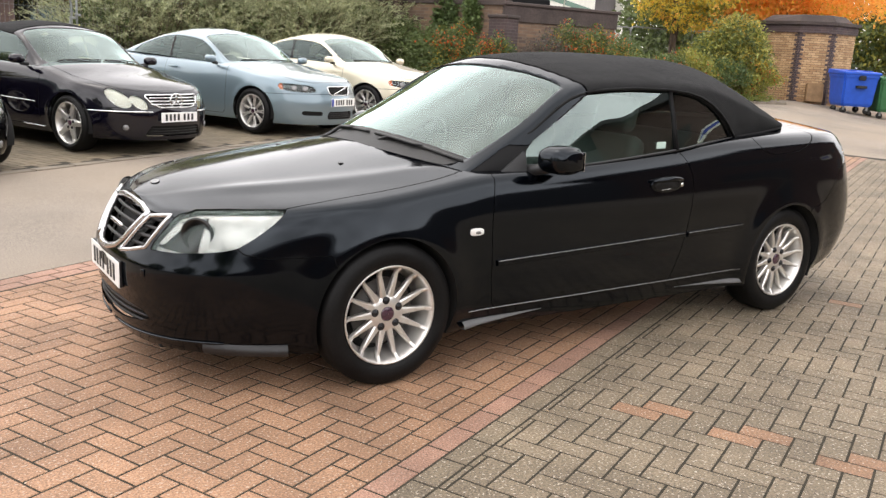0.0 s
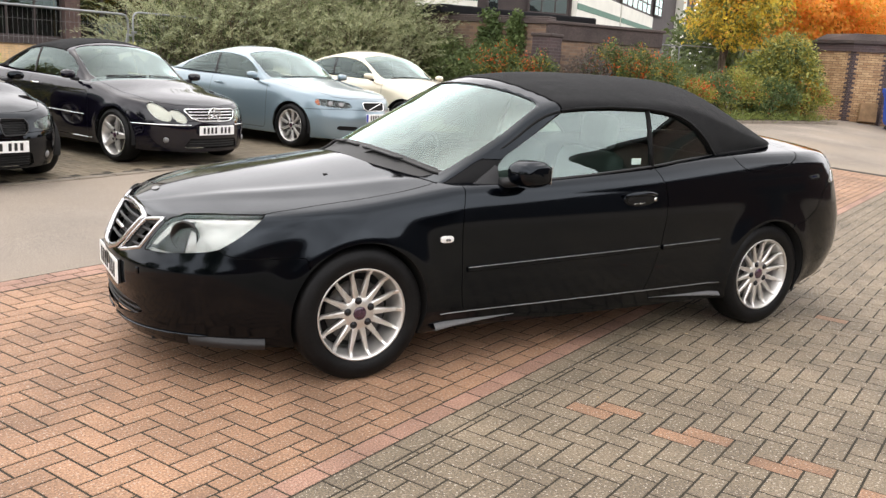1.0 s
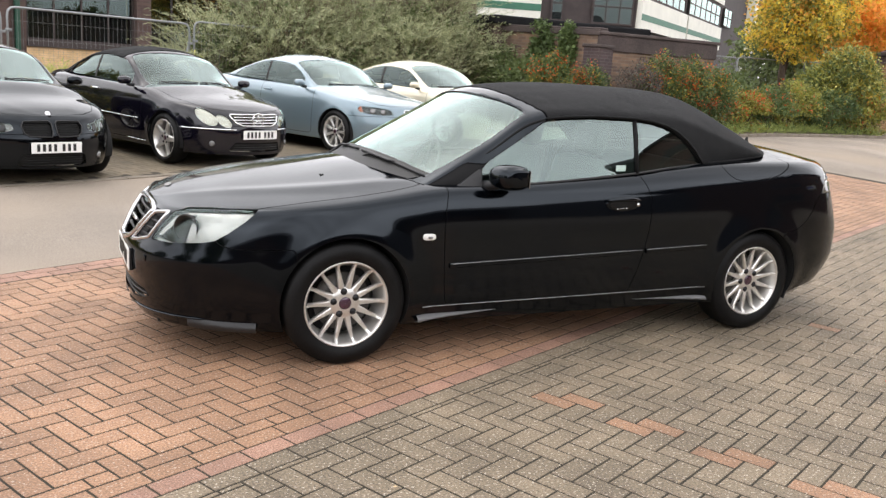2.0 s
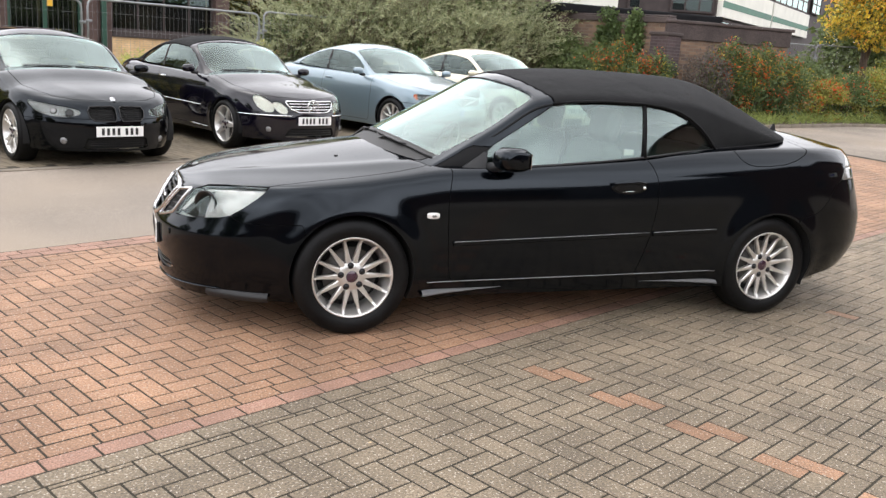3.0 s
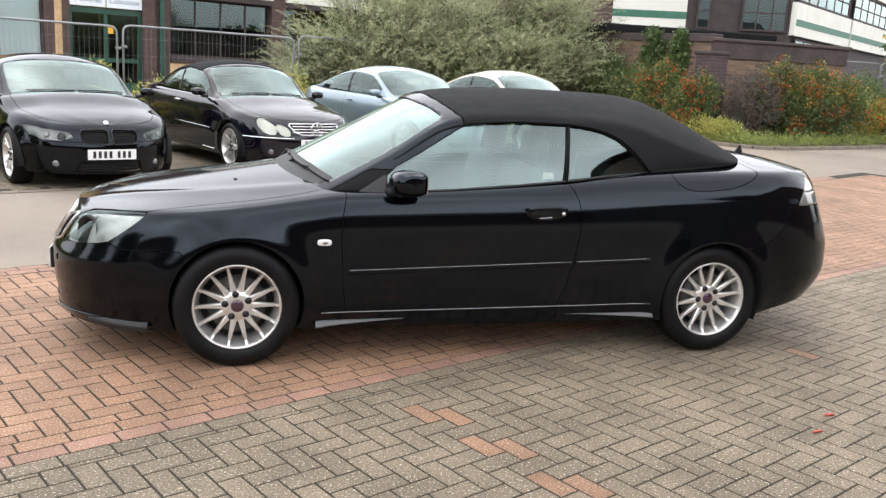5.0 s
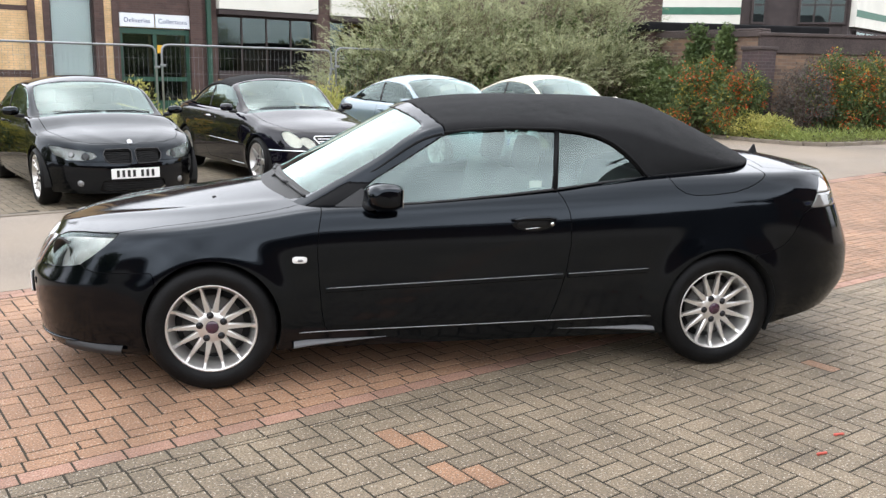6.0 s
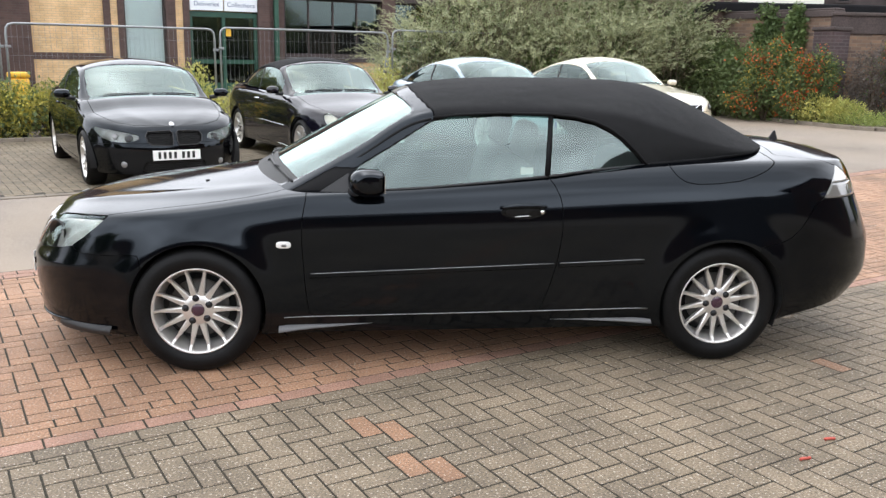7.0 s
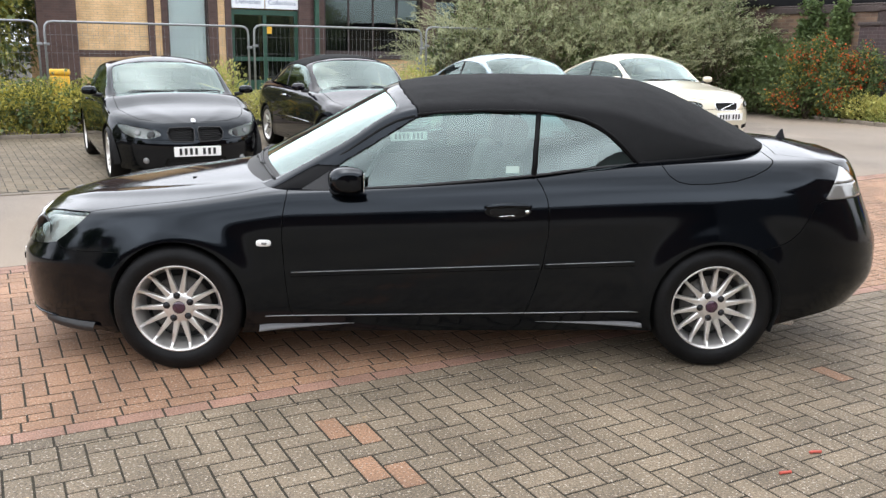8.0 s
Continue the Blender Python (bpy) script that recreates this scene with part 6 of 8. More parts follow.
    for a0, a1, zz in front.get("strips", ()):
        for sign in (1, -1):
            pts = []
            for a in np.linspace(a0, a1, 10):
                e = 2 / c["round_front"]
                pts.append((0.05 - (0.05 - float(c["nose"](zz))) * math.cos(math.radians(a)) ** e - 0.004, -sign * float(c["width"](0.0)) * math.sin(math.radians(a)) ** e, zz))
            part("bumper_strip", tube_bm(pts, 0.009, 6), M["chrome"], bumper)
    for a, zz, rx, rz, mat, up, lean in front.get("ovals", ()):
        for sign in (1, -1):
            round_lamp(a, zz, rx, rz, c, sign, "headlamp", M[mat], ob, up, "frosted oval headlamp", lean)
    # badge on the nose
    if front.get("star"):
        zz = front["star"]
        bx = float(c["nose"](zz)) - 0.012
        ring = tube_bm([(bx, 0.085 * math.cos(t * math.tau / 28), zz + 0.085 * math.sin(t * math.tau / 28)) for t in range(28)], 0.009, 6, close=True)
        star = part("grille_badge", ring, M["chrome"], ob, "round chrome grille badge")
        for t in (90, 210, 330):
            part("badge_arm", tube_bm([(bx, 0, zz), (bx, 0.082 * math.cos(radians(t)), zz + 0.082 * math.sin(radians(t)))], [0.012, 0.005], 6), M["chrome"], star)
    if front.get("slash"):
        zz, wd = front["slash"]
        bx = float(c["nose"](zz)) - 0.006
        part("grille_badge", tube_bm([(bx + 0.01, wd * 0.55, zz - 0.05), (bx, -wd * 0.55, zz + 0.05)], 0.010, 6), M["chrome"], ob, "slanting chrome grille bar")
    bz = front.get("badge_z")
    if bz:
        bm = spin_bm([(0.0005, 0.005), (0.024, 0.004), (0.029, 0.0)], 20, "z")
        part("bonnet_badge", bm, M["satin"], bonnet, m=Matrix.Translation((f + 0.175, 0, bz)) @ Matrix.Rotation(radians(-52), 4, "Y"))

    # cabin
    cab = cab_skin(c, 84, (22, 18))
    x, y, z, s, top = cols(cab)
    scr = smooth_outline([(x0 - 0.2, -0.3), (x0 - 0.2, 0.35), (x0 + 0.10, b - 0.215), (x0 + 0.3, b - 0.205), (x1 - 0.1, b - 0.25), (x1 - 0.02, b - 0.29), (x1 - 0.06, 0.2), (x1 - 0.07, -0.3)])
    screen, rest = cab.split(np.maximum(inside(x, np.abs(y), scr), 0.5 - top), 0.0)
    ws = put("windscreen", screen.mesh("windscreen", M["bay_glass"], -0.004), ob)
    rz_, bz_ = c["rail_z"], c["base_z"]
    rear_end = x3 - 0.28
    win = [(x0 + 0.34, c["belt"] - 0.08)] + [(xx, float(rz_(xx)) - 0.028) for xx in np.linspace(x0 + 0.34, x2 + 0.1, 9)] + [(rear_end - 0.12, float(rz_(rear_end - 0.12)) - 0.04), (rear_end, c["belt"] + 0.06), (rear_end, c["belt"] - 0.08)]
    post = xd + 0.06
    for sign in (1, -1):
        x, y, z, s, top = cols(rest)
        pane, rest = rest.split(np.maximum(inside(x, z, win), 0.25 - sign * -y), 0.0)
        for name, v in (("door_window", pane.t[:, 0] - post + 0.02), ("rear_side_window", post + 0.02 - pane.t[:, 0])):
            half, _ = pane.split(v, 0.0)
            put(name, half.mesh(name, M["bay_side"], -0.005), ob)
        strip, _ = pane.split(np.abs(pane.t[:, 0] - post) - 0.02, 0.0)
        put("window_post", strip.mesh("window_post", M["trim"], 0.0), ob)
    x, y, z, s, top = cols(rest)
    rw = smooth_outline([(x2 + 0.06, -0.2), (x2 + 0.06, 0.35), (x2 + 0.10, b - 0.36), (x3 - 0.05, b - 0.33), (x3, 0.3), (x3, -0.2)])
    pane, rest = rest.split(np.maximum(inside(x, np.abs(y), rw), 0.5 - top), 0.0)
    put("rear_window", pane.mesh("rear_window", M["bay_side"], -0.004), ob)
    x, y, z, s, top = cols(rest)
    if roof == paint:
        put("roof", rest.mesh("roof", P, 0.0, 0.02), ob)
    else:
        cloth, shell2 = rest.split(np.maximum(x1 + 0.04 - x, np.interp(x, [0, x1, x1 + 0.4, x3], [2, float(rz_(x1)) - 0.03, float(rz_(x1 + 0.4)) - 0.028, c["belt"]]) - z), 0.0)
        put("canvas_roof", cloth.mesh("canvas_roof", M[roof], 0.006, 0.02), ob, "black canvas roof")
        front_half, tail_half = shell2.split(shell2.t[:, 0] - x1 - 0.3, 0.0)
        put("screen_frame", front_half.mesh("screen_frame", P, 0.0, 0.02), ob)
        for sign in (1, -1):
            quarter, _ = tail_half.split(sign * tail_half.t[:, 1], 0.0)
            if len(quarter.t):
                put("quarter_panel", quarter.mesh("quarter_panel", P, 0.0, 0.02), ob)
    for side in (-1, 1):
        for wx in (0.0, c["base"]):
            wheel("wheel", ob, wx, side * (b - 0.125), side, c, rim["n"], rim)
            bm = bmesh.new()
            rows = []
            for k in range(17):
                a = radians(-15 + 210 * k / 16)
                rows.append([bm.verts.new((wx + (R + 0.006) * math.cos(a), side * yy, c["hub"] + (R + 0.006) * math.sin(a))) for yy in (b - 0.035, 0.45)])
            for p, q in zip(rows, rows[1:]):
                bm.faces.new((p[0], q[0], q[1], p[1]))
            bm.faces.new([r[1] for r in rows])
            part("wheel_arch_liner", bm, M["gap"], ob)
    part("floor_pan", box_bm(f + 0.35, c["base"] + 0.7, -b + 0.3, b - 0.3, 0.2, 0.3), M["gap"], ob, smooth=False)
    part("dashboard", box_bm(x0 + 0.22, x0 + 0.5, -b + 0.2, b - 0.2, 0.6, c["belt"] - 0.01, 0.06), M["dash"], ob)
    part("cabin_floor", box_bm(x0, x3 - 0.2, -b + 0.13, b - 0.13, 0.3, 0.34), M["dash"], ob, smooth=False)
    for yy in (-0.36, 0.36):
        st = part("seat", box_bm(x1 + 0.1, x1 + 0.55, yy - 0.24, yy + 0.24, 0.36, 0.56, 0.05), M[seat_mat], ob)
        part("backrest", box_bm(-0.07, 0.07, -0.24, 0.24, 0, 0.55, 0.055), M[seat_mat], st, m=Matrix.Translation((x1 + 0.52, yy, 0.5)) @ Matrix.Rotation(radians(13), 4, "Y"))
        part("headrest", box_bm(-0.05, 0.05, -0.13, 0.13, 0, 0.18, 0.04), M[seat_mat], st, m=Matrix.Translation((x1 + 0.66, yy, 1.05)))
    e = 0.6
    for ya, yb2 in ((-0.60, -0.04), (0.0, 0.52)):
        pts = []
        for k in range(10):
            yy = ya + (yb2 - ya) * k / 9
            xx = x0 - 0.03 + 0.15 * (yy / 0.65) ** 2
            zc, yr, zr = float(c["roof"](xx)), float(c["rail_y"](xx)), float(c["rail_z"](xx))
            pts.append((xx, yy, zr + (zc - zr) * (1 - min(1, abs(yy) / yr) ** 2.2) + 0.006))
        part("wiper", tube_bm(pts, 0.007, 6), M["rubber"], ob)
    return ob


def stand(px, py, over, turn):
    """Pose of a parked car by the place of its number plate."""
    a = radians(turn)
    x, y = px - math.sin(a) * over, py + math.cos(a) * over
    return pose(x, y, land(x, y), 0, 0, 90 + turn)


sports = car_lines(1.78, 2.76, 0.80, 1.02, 0.70, 0.985, 1.04, 1.425, (0.50, 1.20, 2.15, 2.95), 0.318, 0.236)
sports["ridge"] = (knots((-0.8, 0.40), (-0.5, 0.48), (0.4, 0.66)), knots((-0.8, 0.0), (-0.6, 0.004), (-0.3, 0.011), (0.2, 0.012), (0.42, 0.003), (0.5, 0.0), (0.8, 0.0), (3.8, 0.0)), 0.065)
parked_car("glossy black coupe parked in a bay beside the hedge", stand(-1.16, 4.87, 0.80, 24), sports, "sable_paint", "sable_paint",
    dict(cuts=[("kidney_grille", [(0.9, 0.54), (1.8, 0.497), (14.5, 0.502), (17.6, 0.535), (18.6, 0.60), (16.5, 0.648), (2.4, 0.655), (0.9, 0.63)], True),
               ("headlamp", [(23.0, 0.565), (24.0, 0.615), (34, 0.645), (48, 0.668), (63, 0.69), (63, 0.655), (57, 0.585), (46, 0.54), (32, 0.53)], True),
               ("lower_grille", [(-2, 0.19), (20, 0.19), (23, 0.21), (20, 0.315), (16, 0.325), (-2, 0.325)], False)],
         bars={"kidney_grille": ("gap", (0.52, 0.543, 0.566, 0.589, 0.612, 0.635), 2, 17, 0.005, False), "lower_grille": ("gap", (0.21, 0.235, 0.26, 0.285, 0.31), 0, 18, 0.005, False)},
         rims=("kidney_grille",), rim_r=0.007, rim_mat="trim", lamp_mat="lens_grey", bulbs=((31, 0.580, 0.046, "lamp_dark"), (42.0, 0.598, 0.036, "lamp_smoke")),
         bumper=0.52, fogs=((36, 0.285, 0.042),), badge_z=0.722, lamp_label="clear twin headlamp"),
    dict(n=5, w0=0.05, w1=0.022, pair=(-0.16, 0.16), hub=0.07, dish=0.02), 0.392)
def lamp_oval(a, zz, ra, rz, lean):
    """Outline of an oval lamp by angle round the nose and height, its top leaning outwards."""
    return [(a + ra * math.cos(k * math.tau / 26) + lean * ra * math.sin(k * math.tau / 26), zz + rz * math.sin(k * math.tau / 26) + 0.2 * rz * math.cos(k * math.tau / 26)) for k in range(26)]


tourer = car_lines(1.74, 2.715, 0.86, 1.05, 0.71, 0.970, 1.03, 1.435, (0.55, 1.22, 2.05, 2.85), 0.318, 0.236)
parked_car("dark blue-black convertible with black canvas roof in a bay", stand(1.24, 6.18, 0.86, 24), tourer, "navy_paint", "hood",
    dict(cuts=[("grille", [(-2, 0.535), (13, 0.538), (19, 0.575), (23, 0.655), (21.5, 0.675), (-2, 0.68)], False),
               ("headlamp", lamp_oval(43.5, 0.635, 9.2, 0.105, 0.25), True), ("headlamp", lamp_oval(28.6, 0.592, 6.2, 0.080, 0.25), True),
               ("lower_grille", [(-2, 0.21), (24, 0.21), (26, 0.235), (21, 0.33), (-2, 0.33)], False)],
         bars={"grille": ("chrome", (0.572, 0.607, 0.642), 0, 20, 0.009, True), "lower_grille": ("trim", (0.24, 0.27, 0.30), 0, 21, 0.005, False)},
         rims=("grille",), rim_r=0.010, rim_mat="chrome", lamp_mat="lamp_cream", lamp_label="large oval frosted headlamp",
         bumper=0.535, fogs=((40, 0.31, 0.04),), strips=((20, 74, 0.49),), star=0.607),
    dict(n=5, w0=0.095, w1=0.055, hub=0.06, dish=0.02), 0.43, chrome_side=True)
swede = lambda: car_lines(1.82, 2.64, 0.92, 1.02, 0.755, 0.985, 1.05, 1.445, (0.50, 1.22, 2.0, 2.90), 0.322, 0.232, 2.05)
swede_front = dict(cuts=[("grille", [(-2, 0.585), (11, 0.588), (13.4, 0.62), (14, 0.685), (12.5, 0.705), (-2, 0.708)], False),
               ("headlamp", [(26, 0.63), (27, 0.69), (32, 0.715), (46, 0.732), (58, 0.735), (61, 0.70), (59, 0.655), (50, 0.628), (34, 0.615)], True),
               ("lower_grille", [(-2, 0.25), (16, 0.25), (17, 0.30), (15, 0.36), (-2, 0.36)], False),
               ("side_intake", [(22, 0.30), (22, 0.36), (40, 0.365), (42, 0.335), (40, 0.305)], True)],
         bars={"grille": ("trim", (0.605, 0.625, 0.645, 0.665, 0.685), 0, 12.5, 0.006, False), "lower_grille": ("trim", (0.28, 0.305, 0.33), 0, 15, 0.006, False)},
         rims=("grille",), rim_r=0.008, rim_mat="chrome", lamp_mat="lamp_dark", bulbs=((36, 0.672, 0.042, "lamp_smoke"), (46, 0.68, 0.042, "lamp_smoke")), amber=56.5,
         bumper=0.60, slash=(0.645, 0.22))
SEVEN = dict(n=9, w0=0.032, w1=0.015, pair=(-0.10, 0.10), hub=0.06, dish=0.02)
parked_car("ice-blue metallic coupe parked in a bay", stand(3.95, 7.35, 0.92, 24), swede(), "blue_paint", "blue_paint", swede_front, SEVEN, 0.49, True)
parked_car("cream metallic coupe parked in the end bay", stand(6.28, 8.3, 0.92, 22), swede(), "cream_paint", "cream_paint", swede_front, SEVEN, 0.49, False)


# ---- plants ----
def leaf_mesh(name, blobs, n, length, width, mat, seed, droop=0.3, shell=0.55, upward=0.0, gap=0.0, gap_scale=1.5, wild=0.7):
    """Many small leaves, each a folded blade, spread through a heap of rounded masses."""
    r = np.random.default_rng(seed)
    vol = np.array([b[3] * b[4] * b[5] for b in blobs]) ** 0.75
    pick = r.choice(len(blobs), int(n * 1.7), p=vol / vol.sum())
    B = np.array(blobs, float)[pick]
    d = r.normal(size=(len(pick), 3))
    d /= np.linalg.norm(d, axis=1, keepdims=True)
    rad = r.random(len(pick)) ** (1 / 3)
    rad = shell * (0.75 + 0.25 * rad) + (1 - shell) * rad
    lump = 1 + 0.22 * np.sin(d[:, 0] * 5 + B[:, 0] * 3) * np.sin(d[:, 1] * 6 + B[:, 1]) + 0.16 * np.sin(d[:, 2] * 9 + B[:, 2] * 5 + d[:, 0] * 7)
    p = B[:, :3] + d * B[:, 3:6] * (rad * lump)[:, None] + r.normal(size=d.shape) * length * 0.6
    keep = p[:, 2] > B[:, 2] - B[:, 5] * 0.98
    if gap:
        g = np.array([noise.noise(Vector(q) * gap_scale) for q in p])
        keep &= g > -0.45 + gap
    p, d = p[keep][:n], d[keep][:n]
    k = len(p)
    axis = d * 0.7 + r.normal(size=(k, 3)) * wild
    axis[:, 2] += upward - droop
    axis /= np.linalg.norm(axis, axis=1, keepdims=True)
    side = np.cross(axis, r.normal(size=(k, 3)))
    side /= np.linalg.norm(side, axis=1, keepdims=True)
    size = (0.6 + 0.8 * r.random(k))[:, None]
    a, s = axis * length * size, side * width * size * 0.5
    up = np.cross(side, axis) * width * 0.25
    v = np.stack([p, p + a * 0.45 + s + up, p + a, p + a * 0.45 - s + up], 1).reshape(-1, 3)
    me = bpy.data.meshes.new(name)
    me.vertices.add(4 * k)
    me.vertices.foreach_set("co", v.ravel())
    me.loops.add(4 * k)
    me.loops.foreach_set("vertex_index", np.arange(4 * k))
    me.polygons.add(k)
    me.polygons.foreach_set("loop_start", np.arange(0, 4 * k, 4))
    me.update(calc_edges=True)
    me.materials.append(mat)
    return me


def stems(base, tops, r0, mat, parent, name="stem", seed=0):
    q = random.Random(seed)
    for t in tops:
        a, b = Vector(base), Vector(t)
        mid = a.lerp(b, 0.5) + Vector((q.uniform(-0.15, 0.15), q.uniform(-0.15, 0.15), 0.1))
        part(name, tube_bm([a, a.lerp(mid, 0.5), mid, mid.lerp(b, 0.6), b], [r0, r0 * 0.8, r0 * 0.6, r0 * 0.4, r0 * 0.12], 6), mat, parent)


def on_land(x, y, dz=0.0):
    return Vector((x, y, land(x, y) + dz))


def shrub(label, x, y, blobs, layers, n_stems=6, seed=1, category="shrub", name="shrub", r0=0.03):
    """A bush: stems and layers of leaves. blobs are relative to its foot."""
    ob = thing(name, label, category, m=Matrix.Translation(on_land(x, y)))
    q = random.Random(seed)
    tops = []
    for _ in range(n_stems):
        b = q.choice(blobs)
        tops.append((b[0] + q.uniform(-0.5, 0.5) * b[3], b[1] + q.uniform(-0.5, 0.5) * b[4], b[2] + q.uniform(0.1, 0.7) * b[5]))
    stems((0, 0, -0.05), tops, r0, M["bark"], ob, seed=seed)
    for i, (lname, n, length, width, mat, kw) in enumerate(layers):
        tagged(put(lname, leaf_mesh(lname, kw.pop("blobs", blobs), n, length, width, M[mat], seed * 7 + i, **kw), ob), kind="stuff")
    return ob


def lane_xy(e, n):
    p = LE * e + LN * n
    return p.x, p.y


# grey-green willow shrubs behind the bays
def spray_meshes(blobs, n, leaves, reach, length, width, seed):
    """Arching twigs through a heap of masses, each set with narrow leaves on both sides: leaf quads and twig strips."""
    r = np.random.default_rng(seed)
    B = np.array(blobs, float)
    vol = (B[:, 3] * B[:, 4] * B[:, 5]) ** 0.7
    B = B[r.choice(len(blobs), n, p=vol / vol.sum())]
    d = r.normal(size=(n, 3))
    d[:, 2] = np.abs(d[:, 2]) * 0.8 - 0.25
    d /= np.linalg.norm(d, axis=1, keepdims=True)
    lump = 0.62 + 0.38 * r.random(n) ** 0.6
    foot = B[:, :3] + d * B[:, 3:6] * lump[:, None]
    go = d * [0.55, 0.55, 0.25] + [0, 0, 0.75] + r.normal(size=(n, 3)) * 0.30
    go /= np.linalg.norm(go, axis=1, keepdims=True)
    out = d * [1, 1, 0]
    out /= np.maximum(np.linalg.norm(out, axis=1, keepdims=True), 1e-6)
    size = reach * (0.55 + 0.9 * r.random(n))
    t = np.linspace(0.06, 1.0, leaves)[None, :, None]
    bend = out * 0.35 - [0, 0, 0.30]
    path = foot[:, None] + (go[:, None] * t + bend[:, None] * t * t) * size[:, None, None]
    run = go[:, None] + 2 * bend[:, None] * t
    run /= np.linalg.norm(run, axis=2, keepdims=True)
    k = n * leaves
    p, run = path.reshape(-1, 3), run.reshape(-1, 3)
    side = np.cross(run, r.normal(size=(k, 3)))
    side /= np.maximum(np.linalg.norm(side, axis=1, keepdims=True), 1e-6)
    axis = run * 0.75 + side * 0.75 + r.normal(size=(k, 3)) * 0.15
    axis /= np.linalg.norm(axis, axis=1, keepdims=True)
    flat = np.cross(axis, run)
    flat /= np.maximum(np.linalg.norm(flat, axis=1, keepdims=True), 1e-6)
    a, w = axis * (length * (0.6 + 0.7 * r.random(k)))[:, None], flat * width * 0.5
    leaf = np.stack([p, p + a * 0.45 + w, p + a, p + a * 0.45 - w], 1).reshape(-1, 3)
    line = np.concatenate([foot[:, None] - (go * size[:, None] * 0.5)[:, None], path[:, ::4]], 1)
    m = line.shape[1]
    th = np.linspace(0.006, 0.0015, m)[None, :, None] * np.array([[1.0, 0.4, 0.0]])[None]
    ring = np.stack([line + th, line - th], 2).reshape(-1, 3)
    twig = [((i * m + q) * 2, (i * m + q) * 2 + 1, (i * m + q) * 2 + 3, (i * m + q) * 2 + 2) for i in range(n) for q in range(m - 1)]
    return leaf, ring, twig


def quads(name, v, mat):
    k = len(v) // 4
    me = bpy.data.meshes.new(name)
    me.vertices.add(4 * k)
    me.vertices.foreach_set("co", v.ravel())
    me.loops.add(4 * k)
    me.loops.foreach_set("vertex_index", np.arange(4 * k))
    me.polygons.add(k)
    me.polygons.foreach_set("loop_start", np.arange(0, 4 * k, 4))
    me.update(calc_edges=True)
    me.materials.append(mat)
    return me


def willow(label, x, y, h, w, seed, n=620):
    q = random.Random(seed)
    blobs = [(0, 0, h * 0.42, w, w * 0.8, h * 0.42)]
    for _ in range(9):
        a, rr, zz = q.uniform(0, math.tau), q.uniform(0.4, 0.95) * w, q.uniform(0.25, 0.85) * h
        blobs.append((rr * math.cos(a), rr * 0.8 * math.sin(a), zz, w * q.uniform(0.28, 0.45), w * q.uniform(0.28, 0.45), h * q.uniform(0.10, 0.17)))
    ob = thing("shrub", label, "shrub", m=Matrix.Translation(on_land(x, y)))
    stems((0, 0, -0.05), [(b[0] * 0.9, b[1] * 0.9, b[2] + 0.4 * b[5]) for b in blobs], 0.035, M["bark"], ob, seed=seed)
    leaf, ring, twig = spray_meshes(blobs, n, 34, 0.75, 0.085, 0.020, seed)
    tagged(put("foliage", quads("foliage", leaf, M["willow"]), ob), kind="stuff")
    tagged(put("twig_mass", mesh_from("twig_mass", ring, twig, M["twig"]), ob), kind="stuff")
    # darker leaves in the heart paint in the shade between the sprays
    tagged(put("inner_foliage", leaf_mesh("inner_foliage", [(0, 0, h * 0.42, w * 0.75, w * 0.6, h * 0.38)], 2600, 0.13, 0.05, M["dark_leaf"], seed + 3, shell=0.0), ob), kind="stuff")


WILLOW = "broad grey-green willow shrub with thin arching branches behind the cars"
for i, (e, n, h, w) in enumerate(((9.1, 12.6, 2.6, 1.0), (10.3, 12.2, 3.5, 1.6), (12.2, 11.9, 3.7, 1.8), (14.0, 11.3, 3.9, 1.7), (15.3, 10.9, 3.7, 1.3), (11.3, 11.3, 2.4, 1.0), (13.2, 10.8, 2.6, 1.1))):
    willow(WILLOW, *lane_xy(e, n), h, w, 20 + i, 620 if h > 3.2 else 380)

# clipped yellow-green hedge along the bays
for i in range(7):
    e = -9.6 + i * 1.75
    x, y = lane_xy(e, 11.62)
    c, s_ = math.cos(LANE), math.sin(LANE)
    blobs = [(c * k, s_ * k, 0.55, 0.62, 0.42, 0.56) for k in (-0.75, -0.25, 0.25, 0.75)]
    h = 1.32 if i < 5 else 0.85
    shrub("clipped yellow-green hedge along the parking bays", x, y, [(a, b, z * h, p, q, r * h) for a, b, z, p, q, r in blobs],
          # the second layer's dark colour stands in for shade inside the hedge
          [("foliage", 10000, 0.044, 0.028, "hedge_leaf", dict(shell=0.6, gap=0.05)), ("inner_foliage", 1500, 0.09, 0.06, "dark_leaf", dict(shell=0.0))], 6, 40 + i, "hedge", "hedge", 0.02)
for i, (e, n, h) in enumerate(((3.1, 11.5, 0.95), (4.5, 11.6, 0.75), (6.0, 11.55, 0.8), (7.2, 11.5, 0.9))):
    x, y = lane_xy(e, n)
    shrub("loose lime-green weeds and small pale flowers by the fence", x, y, [(0, 0, h * 0.45, 0.8, 0.4, h * 0.55), (0.2, 0, h * 0.8, 0.35, 0.3, h * 0.5)],
          [("foliage", 4200, 0.07, 0.022, "lime_leaf", dict(upward=0.5, droop=0, gap=0.1)), ("blossom", 60, 0.05, 0.05, "flower", dict(shell=0.9))], 8, 60 + i, "weeds", "weeds", 0.012)

